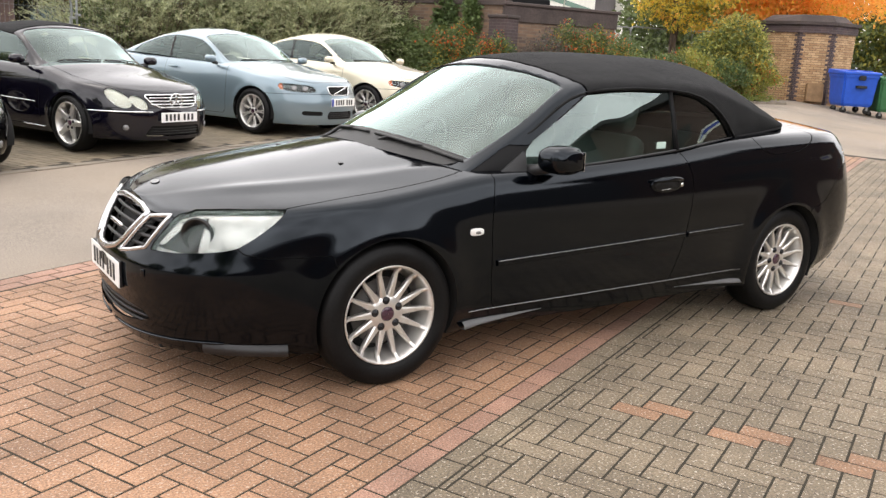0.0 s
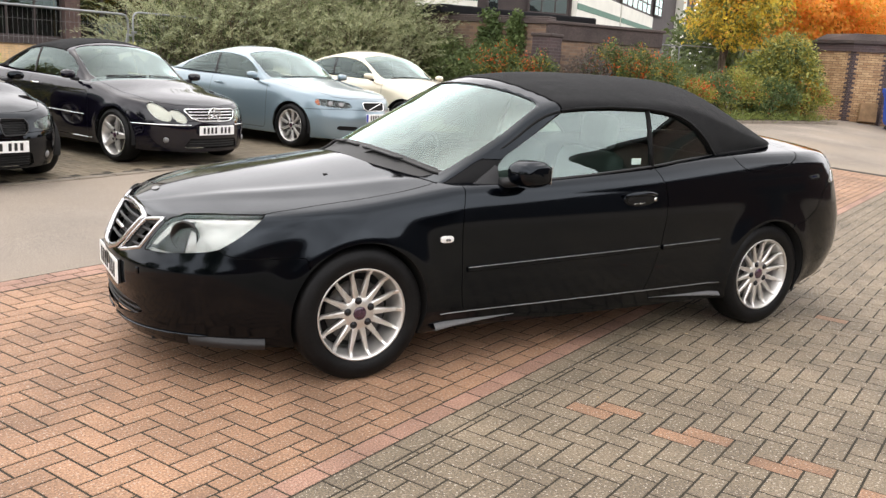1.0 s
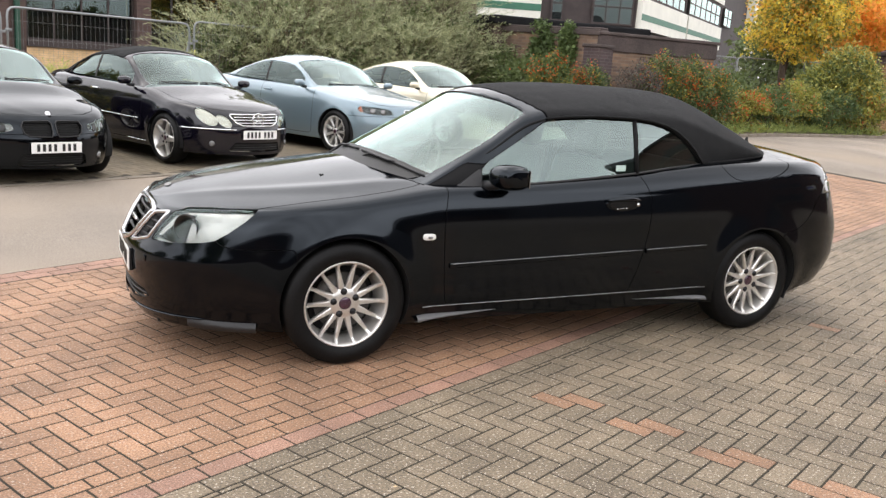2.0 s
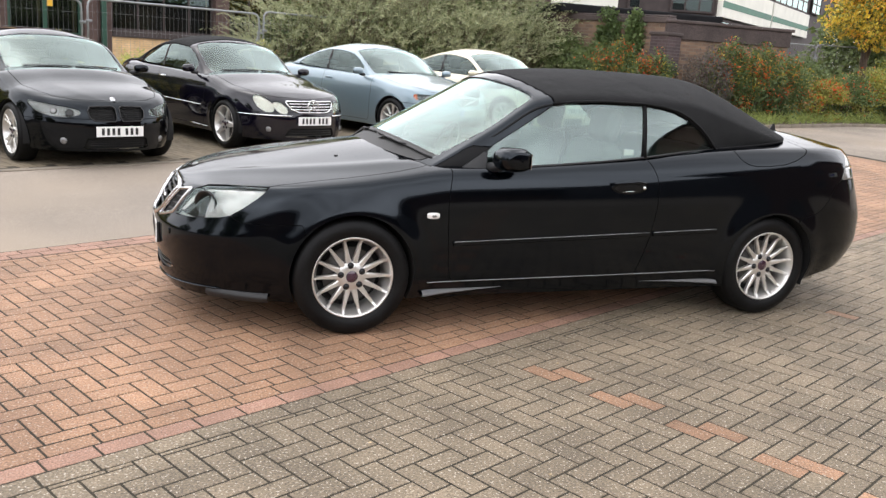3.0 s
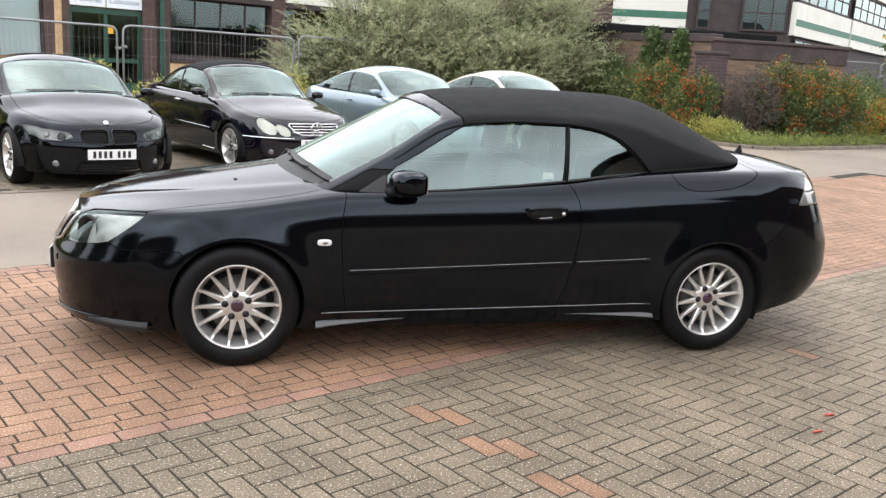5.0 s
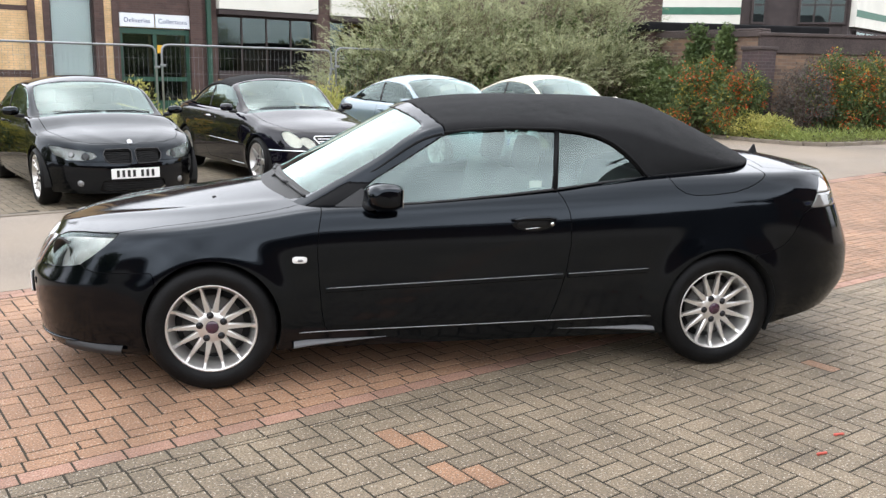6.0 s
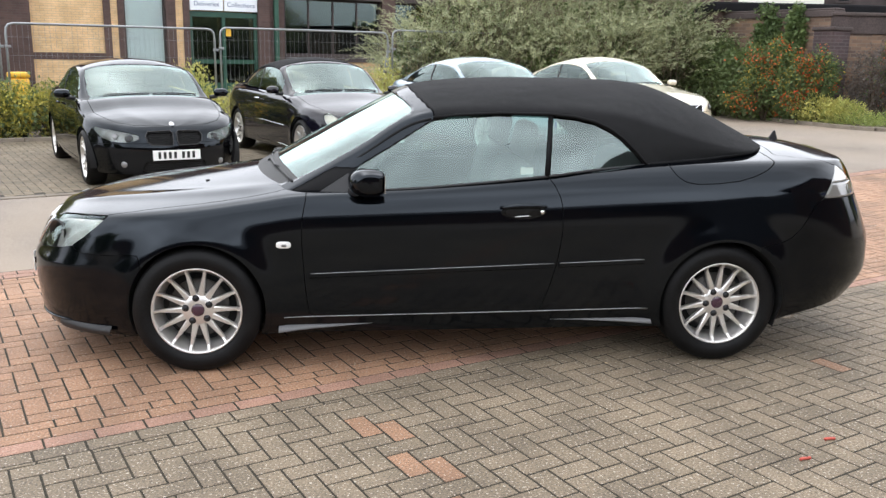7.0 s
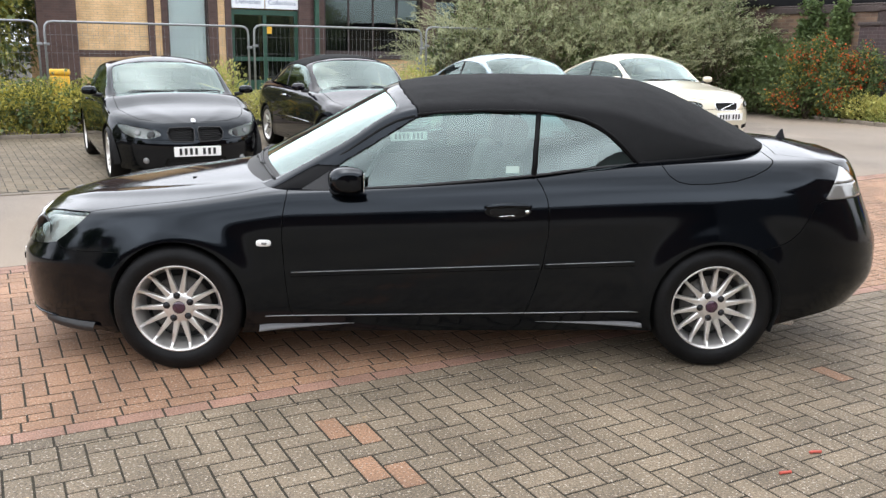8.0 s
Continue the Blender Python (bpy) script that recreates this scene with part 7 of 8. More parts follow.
# planted bed with its kerb
KERB = [(9.3, 18.2), (9.9, 15.6), (10.2, 14.2), (10.5, 12.9), (10.78, 11.8), (11.15, 11.2), (11.7, 11.05), (12.6, 11.2), (14.0, 11.6), (16.3, 12.3), (19.0, 12.55), (22.0, 12.4)]


def along(pts, step):
    """Evenly spaced points on a line of points."""
    p = np.array(pts, float)
    d = np.concatenate([[0], np.cumsum(np.hypot(*np.diff(p, axis=0).T))])
    t = np.arange(0, d[-1], step)
    return np.stack([np.interp(t, d, p[:, 0]), np.interp(t, d, p[:, 1])], 1)


kerb_pts = along(KERB, 0.46)
kerb = thing("kerb", "low weathered concrete kerb round the planted bed", "kerb", kind="structure")
for (xa, ya), (xb, yb3) in zip(kerb_pts, kerb_pts[1:]):
    a = math.atan2(yb3 - ya, xb - xa)
    part("kerbstone", box_bm(-0.226, 0.226, -0.062, 0.062, -0.15, 0.075, 0.012), M["kerb"], kerb, smooth=False,
         m=Matrix.Translation(on_land((xa + xb) / 2, (ya + yb3) / 2)) @ Matrix.Rotation(a, 4, "Z"))
bed_pts = [tuple(p) for p in kerb_pts] + [(22.0, 19.0), (12.0, 22.0), (9.3, 22.0)]
bm = bmesh.new()
bm.faces.new([bm.verts.new(on_land(x, y, 0.06)) for x, y in bed_pts])
bmesh.ops.triangulate(bm, faces=bm.faces[:])
tagged(part("planted_bed", bm, M["soil"], None), "raised bed of dark soil behind the kerb", "flower bed", kind="structure")
kn = len(kerb_pts)
grass_blobs = []
for i in range(2, kn - 1):
    x, y = kerb_pts[i]
    dx, dy = kerb_pts[i + 1] - kerb_pts[i - 1]
    L = math.hypot(dx, dy)
    nx, ny = -dy / L, dx / L
    for k in (0.35, 0.8):
        q = on_land(x + nx * k, y + ny * k, 0.1)
        grass_blobs.append((q.x, q.y, q.z, 0.32, 0.32, 0.12))
ob = put("grass", leaf_mesh("grass", grass_blobs, 14000, 0.11, 0.012, M["grass"], 5, droop=-0.6, shell=0.1))
tagged(ob, "rough green grass along the kerb of the bed", "grass", kind="stuff")
hedge_kerb = thing("kerb_run", "low concrete kerb under the hedge", "kerb", kind="structure")
for i in range(34):
    part("kerbstone", box_bm(-0.226, 0.226, -0.06, 0.06, -0.15, 0.065, 0.012), M["kerb"], hedge_kerb, smooth=False, m=Matrix.Translation(lane(-10 + i * 0.46, BAY_END)) @ Matrix.Rotation(LANE, 4, "Z"))

# the inner dark_leaf layer puts the bush's inner shade into leaf colour
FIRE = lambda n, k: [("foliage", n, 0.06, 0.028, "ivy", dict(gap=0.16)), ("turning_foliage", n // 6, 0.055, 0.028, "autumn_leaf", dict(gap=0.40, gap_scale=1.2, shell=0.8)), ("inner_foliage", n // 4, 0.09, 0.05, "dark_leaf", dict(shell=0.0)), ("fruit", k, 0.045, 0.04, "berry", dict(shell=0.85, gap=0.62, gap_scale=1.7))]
for i, (x, y, h, w, lay_) in enumerate((
        (10.15, 13.75, 1.65, 0.75, FIRE(5500, 1500)), (10.75, 13.0, 1.45, 0.6, FIRE(4500, 1500)), (12.75, 12.75, 1.8, 0.65, FIRE(5000, 1300)), (13.7, 12.7, 1.75, 0.85, FIRE(6000, 1900)), (14.6, 12.75, 1.5, 0.7, FIRE(5000, 1400)))):
    shrub("firethorn bush with orange-red berries against the wall", x, y, [(0, 0, h * 0.5, w, w * 0.7, h * 0.52), (0.2, -0.1, h * 0.7, w * 0.6, w * 0.5, h * 0.36), (-0.3, 0.0, h * 0.4, w * 0.7, w * 0.6, h * 0.4)], lay_, 8, 80 + i)
for i, (x, y, h) in enumerate(((9.75, 15.4, 1.7), (9.95, 14.55, 1.5), (9.3, 16.4, 2.0))):
    shrub("dark green laurel bush at the back of the bed", x, y, [(0, 0, h * 0.5, 0.75, 0.6, h * 0.52), (0.1, 0.0, h * 0.7, 0.5, 0.5, h * 0.35)], [("foliage", 5200, 0.085, 0.04, "dark_leaf", dict(gap=0.08))], 8, 90 + i)
shrub("grey-purple twiggy bush in the bed", 12.0, 12.5, [(0, 0, 0.80, 0.62, 0.5, 0.80)], [("foliage", 6500, 0.05, 0.022, "purple_leaf", dict(gap=0.05))], 12, 95)
for i, (x, y, h) in enumerate(((10.85, 12.75, 0.6), (11.25, 12.35, 0.5))):
    shrub("small yellow-green shrub at the kerb", x, y, [(0, 0, h * 0.5, 0.45, 0.35, h * 0.55)], [("foliage", 2600, 0.06, 0.026, "lime_leaf", dict(upward=0.4, droop=0.0))], 6, 100 + i, r0=0.012)
for i, (x, y, h, w) in enumerate(((16.2, 13.2, 1.05, 0.8), (17.2, 13.5, 1.2, 0.95), (18.3, 13.6, 1.35, 1.0), (16.3, 14.3, 1.6, 1.0), (19.6, 13.3, 1.2, 0.9), (21.0, 13.2, 1.1, 0.9))):
    shrub("mixed green and orange shrubs along the kerb", x, y, [(0, 0, h * 0.5, w, w * 0.75, h * 0.52), (0.4, 0.1, h * 0.65, w * 0.6, w * 0.5, h * 0.38)],
          [("foliage", 5200, 0.07, 0.036, ("mixed_leaf", "ivy", "mixed_leaf", "dark_leaf", "ivy", "mixed_leaf")[i], dict(gap=0.1)), ("fruit", (900, 300, 200, 0, 0, 500)[i] + 20, 0.05, 0.045, "berry", dict(shell=0.85, gap=0.3))], 8, 110 + i)
shrub("large yellow-green shrub beside the brick pier", 20.6, 13.9, [(0, 0, 0.95, 1.3, 1.1, 0.95), (0.75, 0, 1.55, 0.75, 0.7, 0.75), (-0.75, 0.2, 1.3, 0.65, 0.6, 0.6), (0.1, -0.2, 1.95, 0.7, 0.6, 0.62), (-0.35, 0.1, 1.75, 0.5, 0.5, 0.5), (1.2, 0.0, 0.9, 0.6, 0.6, 0.6), (-1.2, -0.1, 0.7, 0.6, 0.5, 0.5)],
      # the last, inner layer is coloured dark as shade within the shrub
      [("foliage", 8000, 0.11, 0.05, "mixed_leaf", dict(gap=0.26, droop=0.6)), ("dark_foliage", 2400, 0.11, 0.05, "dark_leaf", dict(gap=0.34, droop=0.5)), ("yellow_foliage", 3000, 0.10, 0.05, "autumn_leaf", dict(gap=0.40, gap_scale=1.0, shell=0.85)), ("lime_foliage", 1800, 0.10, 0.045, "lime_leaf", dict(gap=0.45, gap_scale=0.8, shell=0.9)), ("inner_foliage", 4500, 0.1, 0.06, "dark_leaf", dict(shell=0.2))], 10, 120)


def tree(label, x, y, trunk, crown, layers, seed):
    ob = thing("tree", label, "tree", m=Matrix.Translation(on_land(x, y)))
    part("trunk", tube_bm([(0, 0, -0.1), (0.05, 0.03, trunk * 0.5), (0.0, 0.08, trunk), (0.1, 0.1, trunk * 1.6)], [0.17, 0.14, 0.11, 0.05], 10), M["bark"], ob)
    q = random.Random(seed)
    for k in range(9):
        b = q.choice(crown)
        stems((0.0, 0.06, trunk * q.uniform(0.7, 1.2)), [(b[0] + q.uniform(-0.5, 0.5) * b[3], b[1] + q.uniform(-0.5, 0.5) * b[4], b[2] + q.uniform(-0.2, 0.5) * b[5])], 0.06, M["bark"], ob, "limb", seed + k)
    for i, (n, length, width, mat, kw) in enumerate(layers):
        tagged(put("crown", leaf_mesh("crown", crown, n, length, width, M[mat], seed + 50 + i, **kw), ob), kind="stuff")


tree("orange and gold autumn maple behind the shrubs", 25.4, 18.7, 1.9, [(0, 0, 4.0, 2.3, 2.1, 1.8), (1.8, -0.9, 3.7, 1.9, 1.9, 1.6), (-0.4, 0.1, 3.4, 1.5, 1.5, 1.3)],
     [(20000, 0.12, 0.09, "orange_leaf", dict(gap=0.34, gap_scale=0.7)), (8000, 0.11, 0.085, "gold_leaf", dict(gap=0.24, gap_scale=0.6)), (3500, 0.12, 0.09, "mixed_leaf", dict(gap=0.3, gap_scale=0.9))], 130)
tree("orange autumn maple over the brick pier", 28.0, 16.5, 1.9, [(0, 0, 4.2, 2.6, 2.4, 1.9), (2.4, 0.4, 4.4, 2.2, 2.0, 1.8), (-2.2, 0.6, 4.0, 1.8, 1.7, 1.5)], [(21000, 0.12, 0.09, "orange_leaf", dict(gap=0.34, gap_scale=0.7)), (5000, 0.11, 0.085, "gold_leaf", dict(gap=0.28, gap_scale=0.6))], 140)
tree("golden maple leaning over the fence", 21.12, 16.65, 1.7, [(0, 0, 3.3, 1.25, 1.3, 1.3), (1.2, 0.3, 3.6, 1.4, 1.4, 1.4), (0.2, 0.3, 4.6, 1.2, 1.2, 1.1)], [(9000, 0.10, 0.08, "mixed_leaf", dict(gap=0.2, gap_scale=0.9)), (9000, 0.10, 0.08, "gold_leaf", dict(gap=0.26, gap_scale=0.8)), (2500, 0.10, 0.08, "orange_leaf", dict(gap=0.34))], 150)
for i, (x, y, h) in enumerate(((-12.6, 21.5, 4.5), (-15.5, 19.5, 5.0), (-13.0, 25.5, 5.5))):
    shrub("dense dark green bank of shrubs beyond the fence", x, y, [(0, 0, h * 0.5, 2.4, 2.2, h * 0.52), (0.8, 0, h * 0.7, 1.5, 1.5, h * 0.35)], [("foliage", 9000, 0.16, 0.08, "mixed_leaf", dict(gap=0.1)), ("inner_foliage", 2500, 0.2, 0.15, "dark_leaf", dict(shell=0.0))], 10, 160 + i, r0=0.05)
for i, (x, y, h) in enumerate(((31.5, 25.6, 4.2), (33.5, 24.0, 4.5), (35.5, 23.0, 5.0), (38.5, 18.5, 5.0), (40.0, 13.0, 5.0))):
    shrub("tall dark green bank of trees beyond the far fence", x, y, [(0, 0, h * 0.5, 3.0, 2.6, h * 0.52), (1.0, 0, h * 0.75, 1.9, 1.8, h * 0.35)], [("foliage", 9000, 0.2, 0.1, ("dark_leaf", "mixed_leaf")[i % 2], dict(gap=0.04)), ("inner_foliage", 5000, 0.3, 0.2, "dark_leaf", dict(shell=0.0))], 10, 180 + i, r0=0.06)


# ---- buildings, walls, fences and bins ----
def wall_frame(x, y, deg, z=None):
    return Matrix.Translation((x, y, land(x, y) if z is None else z)) @ Matrix.Rotation(radians(deg), 4, "Z")


def slab(name, parent, a0, a1, z0, z1, front, depth, mat, bevel=0.0, label=""):
    """A piece of a facade: from a0 to a1 along it, its face at y = -front."""
    return part(name, box_bm(a0, a1, -front, -front + depth, z0, z1, bevel), M[mat], parent, label, smooth=False)


def glazing(parent, a0, a1, z0, z1, cols_, rows_, frame_mat, name="window", bar=0.05, set_back=0.12, back="room", deep=0.5):
    """A window: frame, bars, panes and a backing sheet, by default coloured dark as an unlit room."""
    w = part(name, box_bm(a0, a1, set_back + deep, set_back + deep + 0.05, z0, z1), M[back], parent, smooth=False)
    for a, b, c, d in ((a0, a1, z0, z0 + bar), (a0, a1, z1 - bar, z1), (a0, a0 + bar, z0 + bar, z1 - bar), (a1 - bar, a1, z0 + bar, z1 - bar)):
        part("window_frame", box_bm(a, b, set_back - 0.05, set_back + 0.03, c, d, 0.004), M[frame_mat], w, smooth=False)
    for i in range(1, cols_):
        x = a0 + (a1 - a0) * i / cols_
        part("window_bar", box_bm(x - bar * 0.4, x + bar * 0.4, set_back - 0.04, set_back + 0.02, z0 + bar, z1 - bar), M[frame_mat], w, smooth=False)
    for j in range(1, rows_):
        z = z0 + (z1 - z0) * j / rows_
        part("window_bar", box_bm(a0 + bar, a1 - bar, set_back - 0.035, set_back + 0.015, z - bar * 0.4, z + bar * 0.4), M[frame_mat], w, smooth=False)
    for i in range(cols_):
        xa, xb = a0 + (a1 - a0) * i / cols_, a0 + (a1 - a0) * (i + 1) / cols_
        part("pane", box_bm(xa + bar * 0.4, xb - bar * 0.4, set_back - 0.004, set_back + 0.004, z0 + bar, z1 - bar), M["lamp_glass" if back == "reflection_sheet" else "win_glass"], w, smooth=False)
    return w


def words(text, size, m, mat, parent):
    cu = bpy.data.curves.new("lettering", "FONT")
    cu.body, cu.size, cu.align_x, cu.align_y, cu.extrude = text, size, "CENTER", "CENTER", 0.003
    tmp = bpy.data.objects.new("lettering", cu)
    scene.collection.objects.link(tmp)
    bpy.context.view_layer.update()
    me = bpy.data.meshes.new_from_object(tmp.evaluated_get(bpy.context.evaluated_depsgraph_get()))
    bpy.data.objects.remove(tmp)
    bpy.data.curves.remove(cu)
    me.materials.clear()
    me.materials.append(mat)
    return put("lettering", me, parent, m=m)


# the buff brick building with the deliveries door
office = thing("brick_building", "buff brick building with dark brick piers, green door and windows", "building", m=wall_frame(-2.3, 26.5, 24, 0.15))
Z1 = 6.3
for a0, a1, mat, front in ((-8.41, -7.28, "dark_brick", 0.22), (-7.28, -5.13, "yellow_brick", 0.0), (-5.13, -4.92, "dark_brick", 0.10), (-4.92, -4.70, "yellow_brick", 0.05), (-4.70, -4.50, "dark_brick", 0.10),
                     (-3.18, -2.87, "dark_brick", 0.12), (-2.87, -2.62, "yellow_brick", 0.05), (-2.62, -2.41, "dark_brick", 0.10), (-0.05, 0.36, "dark_brick", 0.14), (0.36, 0.93, "dark_brick", 0.0), (4.75, 5.3, "dark_brick", 0.14), (9.2, 9.7, "dark_brick", 0.14)):
    slab("wall_pier" if mat == "dark_brick" else "wall", office, a0, a1, -0.3, Z1, front, 0.5 + front, mat)
for a0, a1 in ((-7.28, -5.13),):
    slab("brick_band", office, a0 + 0.002, a1 - 0.002, 1.08, 1.30, 0.012, 0.02, "dark_brick")
    slab("brick_band", office, a0 + 0.002, a1 - 0.002, 3.1, 3.25, 0.012, 0.02, "dark_brick")
slab("wall", office, -4.50, -3.18, -0.3, 0.25, 0.0, 0.5, "dark_brick")
slab("wall", office, -4.50, -3.18, 3.6, Z1, 0.0, 0.5, "dark_brick")
# the pale sheet close behind this pane stands in for its reflection
glazing(office, -4.50, -3.18, 0.25, 3.6, 1, 1, "brown_clad", bar=0.06, back="reflection_sheet", deep=0.05)
for a0, a1 in ((0.93, 4.75), (5.3, 9.2)):
    slab("wall", office, a0, a1, -0.3, 1.10, 0.0, 0.5, "yellow_brick")
    slab("window_sill", office, a0, a1, 1.10, 1.32, 0.08, 0.5, "brown_clad", 0.01)
    glazing(office, a0, a1, 1.32, 3.32, 4, 1, "brown_clad", bar=0.07)
    slab("soffit", office, a0, a1, 3.32, 3.50, 0.25, 0.75, "brown_clad")
    slab("white_panel", office, a0, a1, 3.50, Z1, 0.30, 0.80, "white_panel", 0.01, "off-white panel over the windows")
slab("wall", office, 9.7, 24.0, -0.3, Z1, 0.0, 0.5, "dark_brick")
slab("drain_pipe", office, 0.53, 0.70, 0.0, Z1, 0.16, 0.14, "green_paint", 0.03)
slab("eaves", office, -8.6, 24.2, Z1, Z1 + 0.5, 0.7, 9.0, "roof_tile")
slab("back_wall", office, -8.4, 9.7, -0.3, Z1, -8.0, 0.3, "yellow_brick")
door = slab("entrance_door", office, -2.41, -0.05, 2.55, 2.72, -0.02, 0.2, "green_paint", 0.0, "dark green double door with glass panels")
for a0, a1 in ((-2.41, -2.29), (-1.29, -1.17), (-0.17, -0.05)):
    part("door_frame", box_bm(a0, a1, 0.04, 0.16, 0.0, 2.55), M["green_paint"], door, smooth=False)
for a0, a1 in ((-2.29, -1.29), (-1.17, -0.17)):
    part("door_rail", box_bm(a0, a1, 0.05, 0.12, 0.0, 0.35), M["green_paint"], door, smooth=False)
    part("door_rail", box_bm(a0, a1, 0.05, 0.12, 1.0, 1.14), M["green_paint"], door, smooth=False)
    part("door_pane", box_bm(a0, a1, 0.08, 0.09, 0.35, 2.55), M["win_glass"], door, smooth=False)
    # dark sheet: the dimness behind the door is in its colour
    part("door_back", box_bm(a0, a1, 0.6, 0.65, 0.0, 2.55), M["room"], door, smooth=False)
slab("wall", office, -2.41, -0.05, 3.22, Z1, 0.0, 0.5, "dark_brick")
for a0, a1, text in ((-2.38, -1.25, "Deliveries"), (-1.21, -0.04, "Collections")):
    board = slab("sign_board", office, a0, a1, 2.76, 3.20, 0.05, 0.06, "sign_white", 0.006, "white sign board with slate lettering")
    words(text, 0.215, Matrix.Translation(((a0 + a1) / 2, -0.054, 2.97)) @ Matrix.Rotation(math.pi / 2, 4, "X"), M["sign_blue"], board)
part("notice", box_bm(-1.16, -0.98, 0.045, 0.05, 1.93, 2.20), M["yellow"], door, "small yellow notice", smooth=False)
grit = thing("grit_bin", "yellow plastic grit bin beyond the fence", "bin", m=wall_frame(-5.96, 13.79, 24))
part("tub", box_bm(-0.19, 0.19, -0.18, 0.18, 0.0, 0.93, 0.05), M["yellow"], grit)
part("lid", box_bm(-0.205, 0.205, -0.195, 0.195, 0.93, 1.05, 0.04), M["yellow"], grit)

# wire fence panels
def fence_panel(x, y, deg, w=3.66, h=1.95):
    f = thing("wire_fence", "galvanised temporary wire fence panel standing behind the hedge", "fence", "temporary fence panels", wall_frame(x, y, deg))
    r = 0.021
    pts = [(0, 0, 0.0), (0, 0, h - 0.16), (0.015, 0, h - 0.07), (0.06, 0, h - 0.018), (0.14, 0, h), (w - 0.14, 0, h), (w - 0.06, 0, h - 0.018), (w - 0.015, 0, h - 0.07), (w, 0, h - 0.16), (w, 0, 0.0)]
    part("frame", tube_bm(pts, r, 8), M["steel"], f)
    part("bottom_rail", tube_bm([(0, 0, 0.15), (w, 0, 0.15)], 0.018, 8), M["steel"], f)
    bm = bmesh.new()
    for i in range(1, int(w / 0.09)):
        tube_bm([(i * 0.09, 0, 0.15), (i * 0.09, 0, h)], 0.0017, 4, bm)
    for z in (0.5, 0.95, 1.4, 1.72):
        tube_bm([(0, 0.006, z), (w, 0.006, z)], 0.0017, 4, bm)
    tagged(part("wire_mesh", bm, M["steel"], f, smooth=False), kind="stuff")
    for xx in (0.0, w):
        part("coupler", box_bm(xx - 0.03, xx + 0.07, -0.03, 0.03, h - 0.42, h - 0.37, 0.006), M["steel"], f)
    part("foot", box_bm(-0.10, 0.20, -0.35, 0.35, 0.0, 0.13, 0.02), M["rubber"], f)
    return f


FA = math.degrees(math.atan2(14.2 - 12.69, 1.70 + 1.76))
for k in range(-4, 2):
    d = 3.775
    fence_panel(1.74 + k * d * math.cos(radians(FA)), 14.2 + k * d * math.sin(radians(FA)), FA)
part("fence_brace", tube_bm([(1.66, 14.2, 1.75), (1.42, 14.9, 0.1)], 0.02, 8), M["steel"], new("steel_prop"))
tagged(bpy.data.objects["steel_prop"], "slanting steel prop behind the fence", "fence prop")
for k in range(3):
    fence_panel(16.6 + k * 2.9, 17.2 + k * -0.1, -4, 2.8, 2.1)

# ivy-grown garden wall with a pier at its corner
wall_a = thing("garden_wall", "weathered brick garden wall with dark coping and ivy", "wall", m=wall_frame(11.35, 13.35, 118))
part("brickwork", box_bm(0.0, 9.0, -0.3, 0.02, -0.2, 2.28), M["wall_brick"], wall_a, smooth=False)
part("coping", box_bm(-0.05, 9.0, -0.36, 0.08, 2.28, 2.42, 0.02), M["coping"], wall_a, smooth=False)
part("coping_tile", box_bm(-0.05, 9.0, -0.33, 0.05, 2.42, 2.47, 0.02), M["coping"], wall_a, smooth=False)
wall_b = thing("garden_wall", "weathered brick garden wall with broad dark coping", "wall", m=wall_frame(11.35, 13.35, -2))
part("brickwork", box_bm(0.0, 3.6, -0.02, 0.3, -0.2, 1.92), M["wall_brick"], wall_b, smooth=False)
part("parapet", box_bm(-0.04, 3.64, -0.06, 0.32, 1.92, 2.30, 0.015), M["coping"], wall_b, smooth=False)
part("coping", box_bm(-0.08, 3.7, -0.10, 0.36, 2.30, 2.38, 0.02), M["coping"], wall_b, smooth=False)
pier = thing("wall_pier", "purple brick pier at the corner of the garden wall", "pier", m=wall_frame(11.35, 13.35, 20))
part("brickwork", box_bm(-0.26, 0.26, -0.26, 0.26, -0.2, 1.98), M["purple_brick"], pier, smooth=False)
part("cap", box_bm(-0.30, 0.30, -0.30, 0.30, 1.98, 2.06, 0.02), M["coping"], pier, smooth=False)
skip = thing("low_roof", "dark low roof edge behind the garden wall", "roof", m=wall_frame(11.2, 15.6, -2))
part("roof_sheet", box_bm(-1.6, 3.4, 0.0, 4.0, 2.45, 2.68, 0.05), M["felt"], skip, smooth=False)
part("support_wall", box_bm(-1.5, 3.3, 0.2, 3.8, -0.2, 2.45), M["dark_brick"], skip, smooth=False)
for i, (a, z, w_, h) in enumerate(((0.85, 1.95, 0.22, 0.55), (1.6, 1.9, 0.33, 0.62))):
    ob = thing("ivy", "green ivy climbing over the garden wall", "ivy", m=wall_frame(11.35, 13.35, 118))
    part("stem", tube_bm([(a, 0.03, 0.0), (a + 0.08, 0.035, 0.8), (a, 0.03, z)], 0.015, 6), M["bark"], ob)
    tagged(put("foliage", leaf_mesh("foliage", [(a, 0.06, z, w_, 0.09, h), (a + 0.1, 0.06, z - 0.5, w_ * 0.6, 0.08, h)], 3800, 0.07, 0.06, M["ivy"], 200 + i, gap=0.05), ob), kind="stuff")

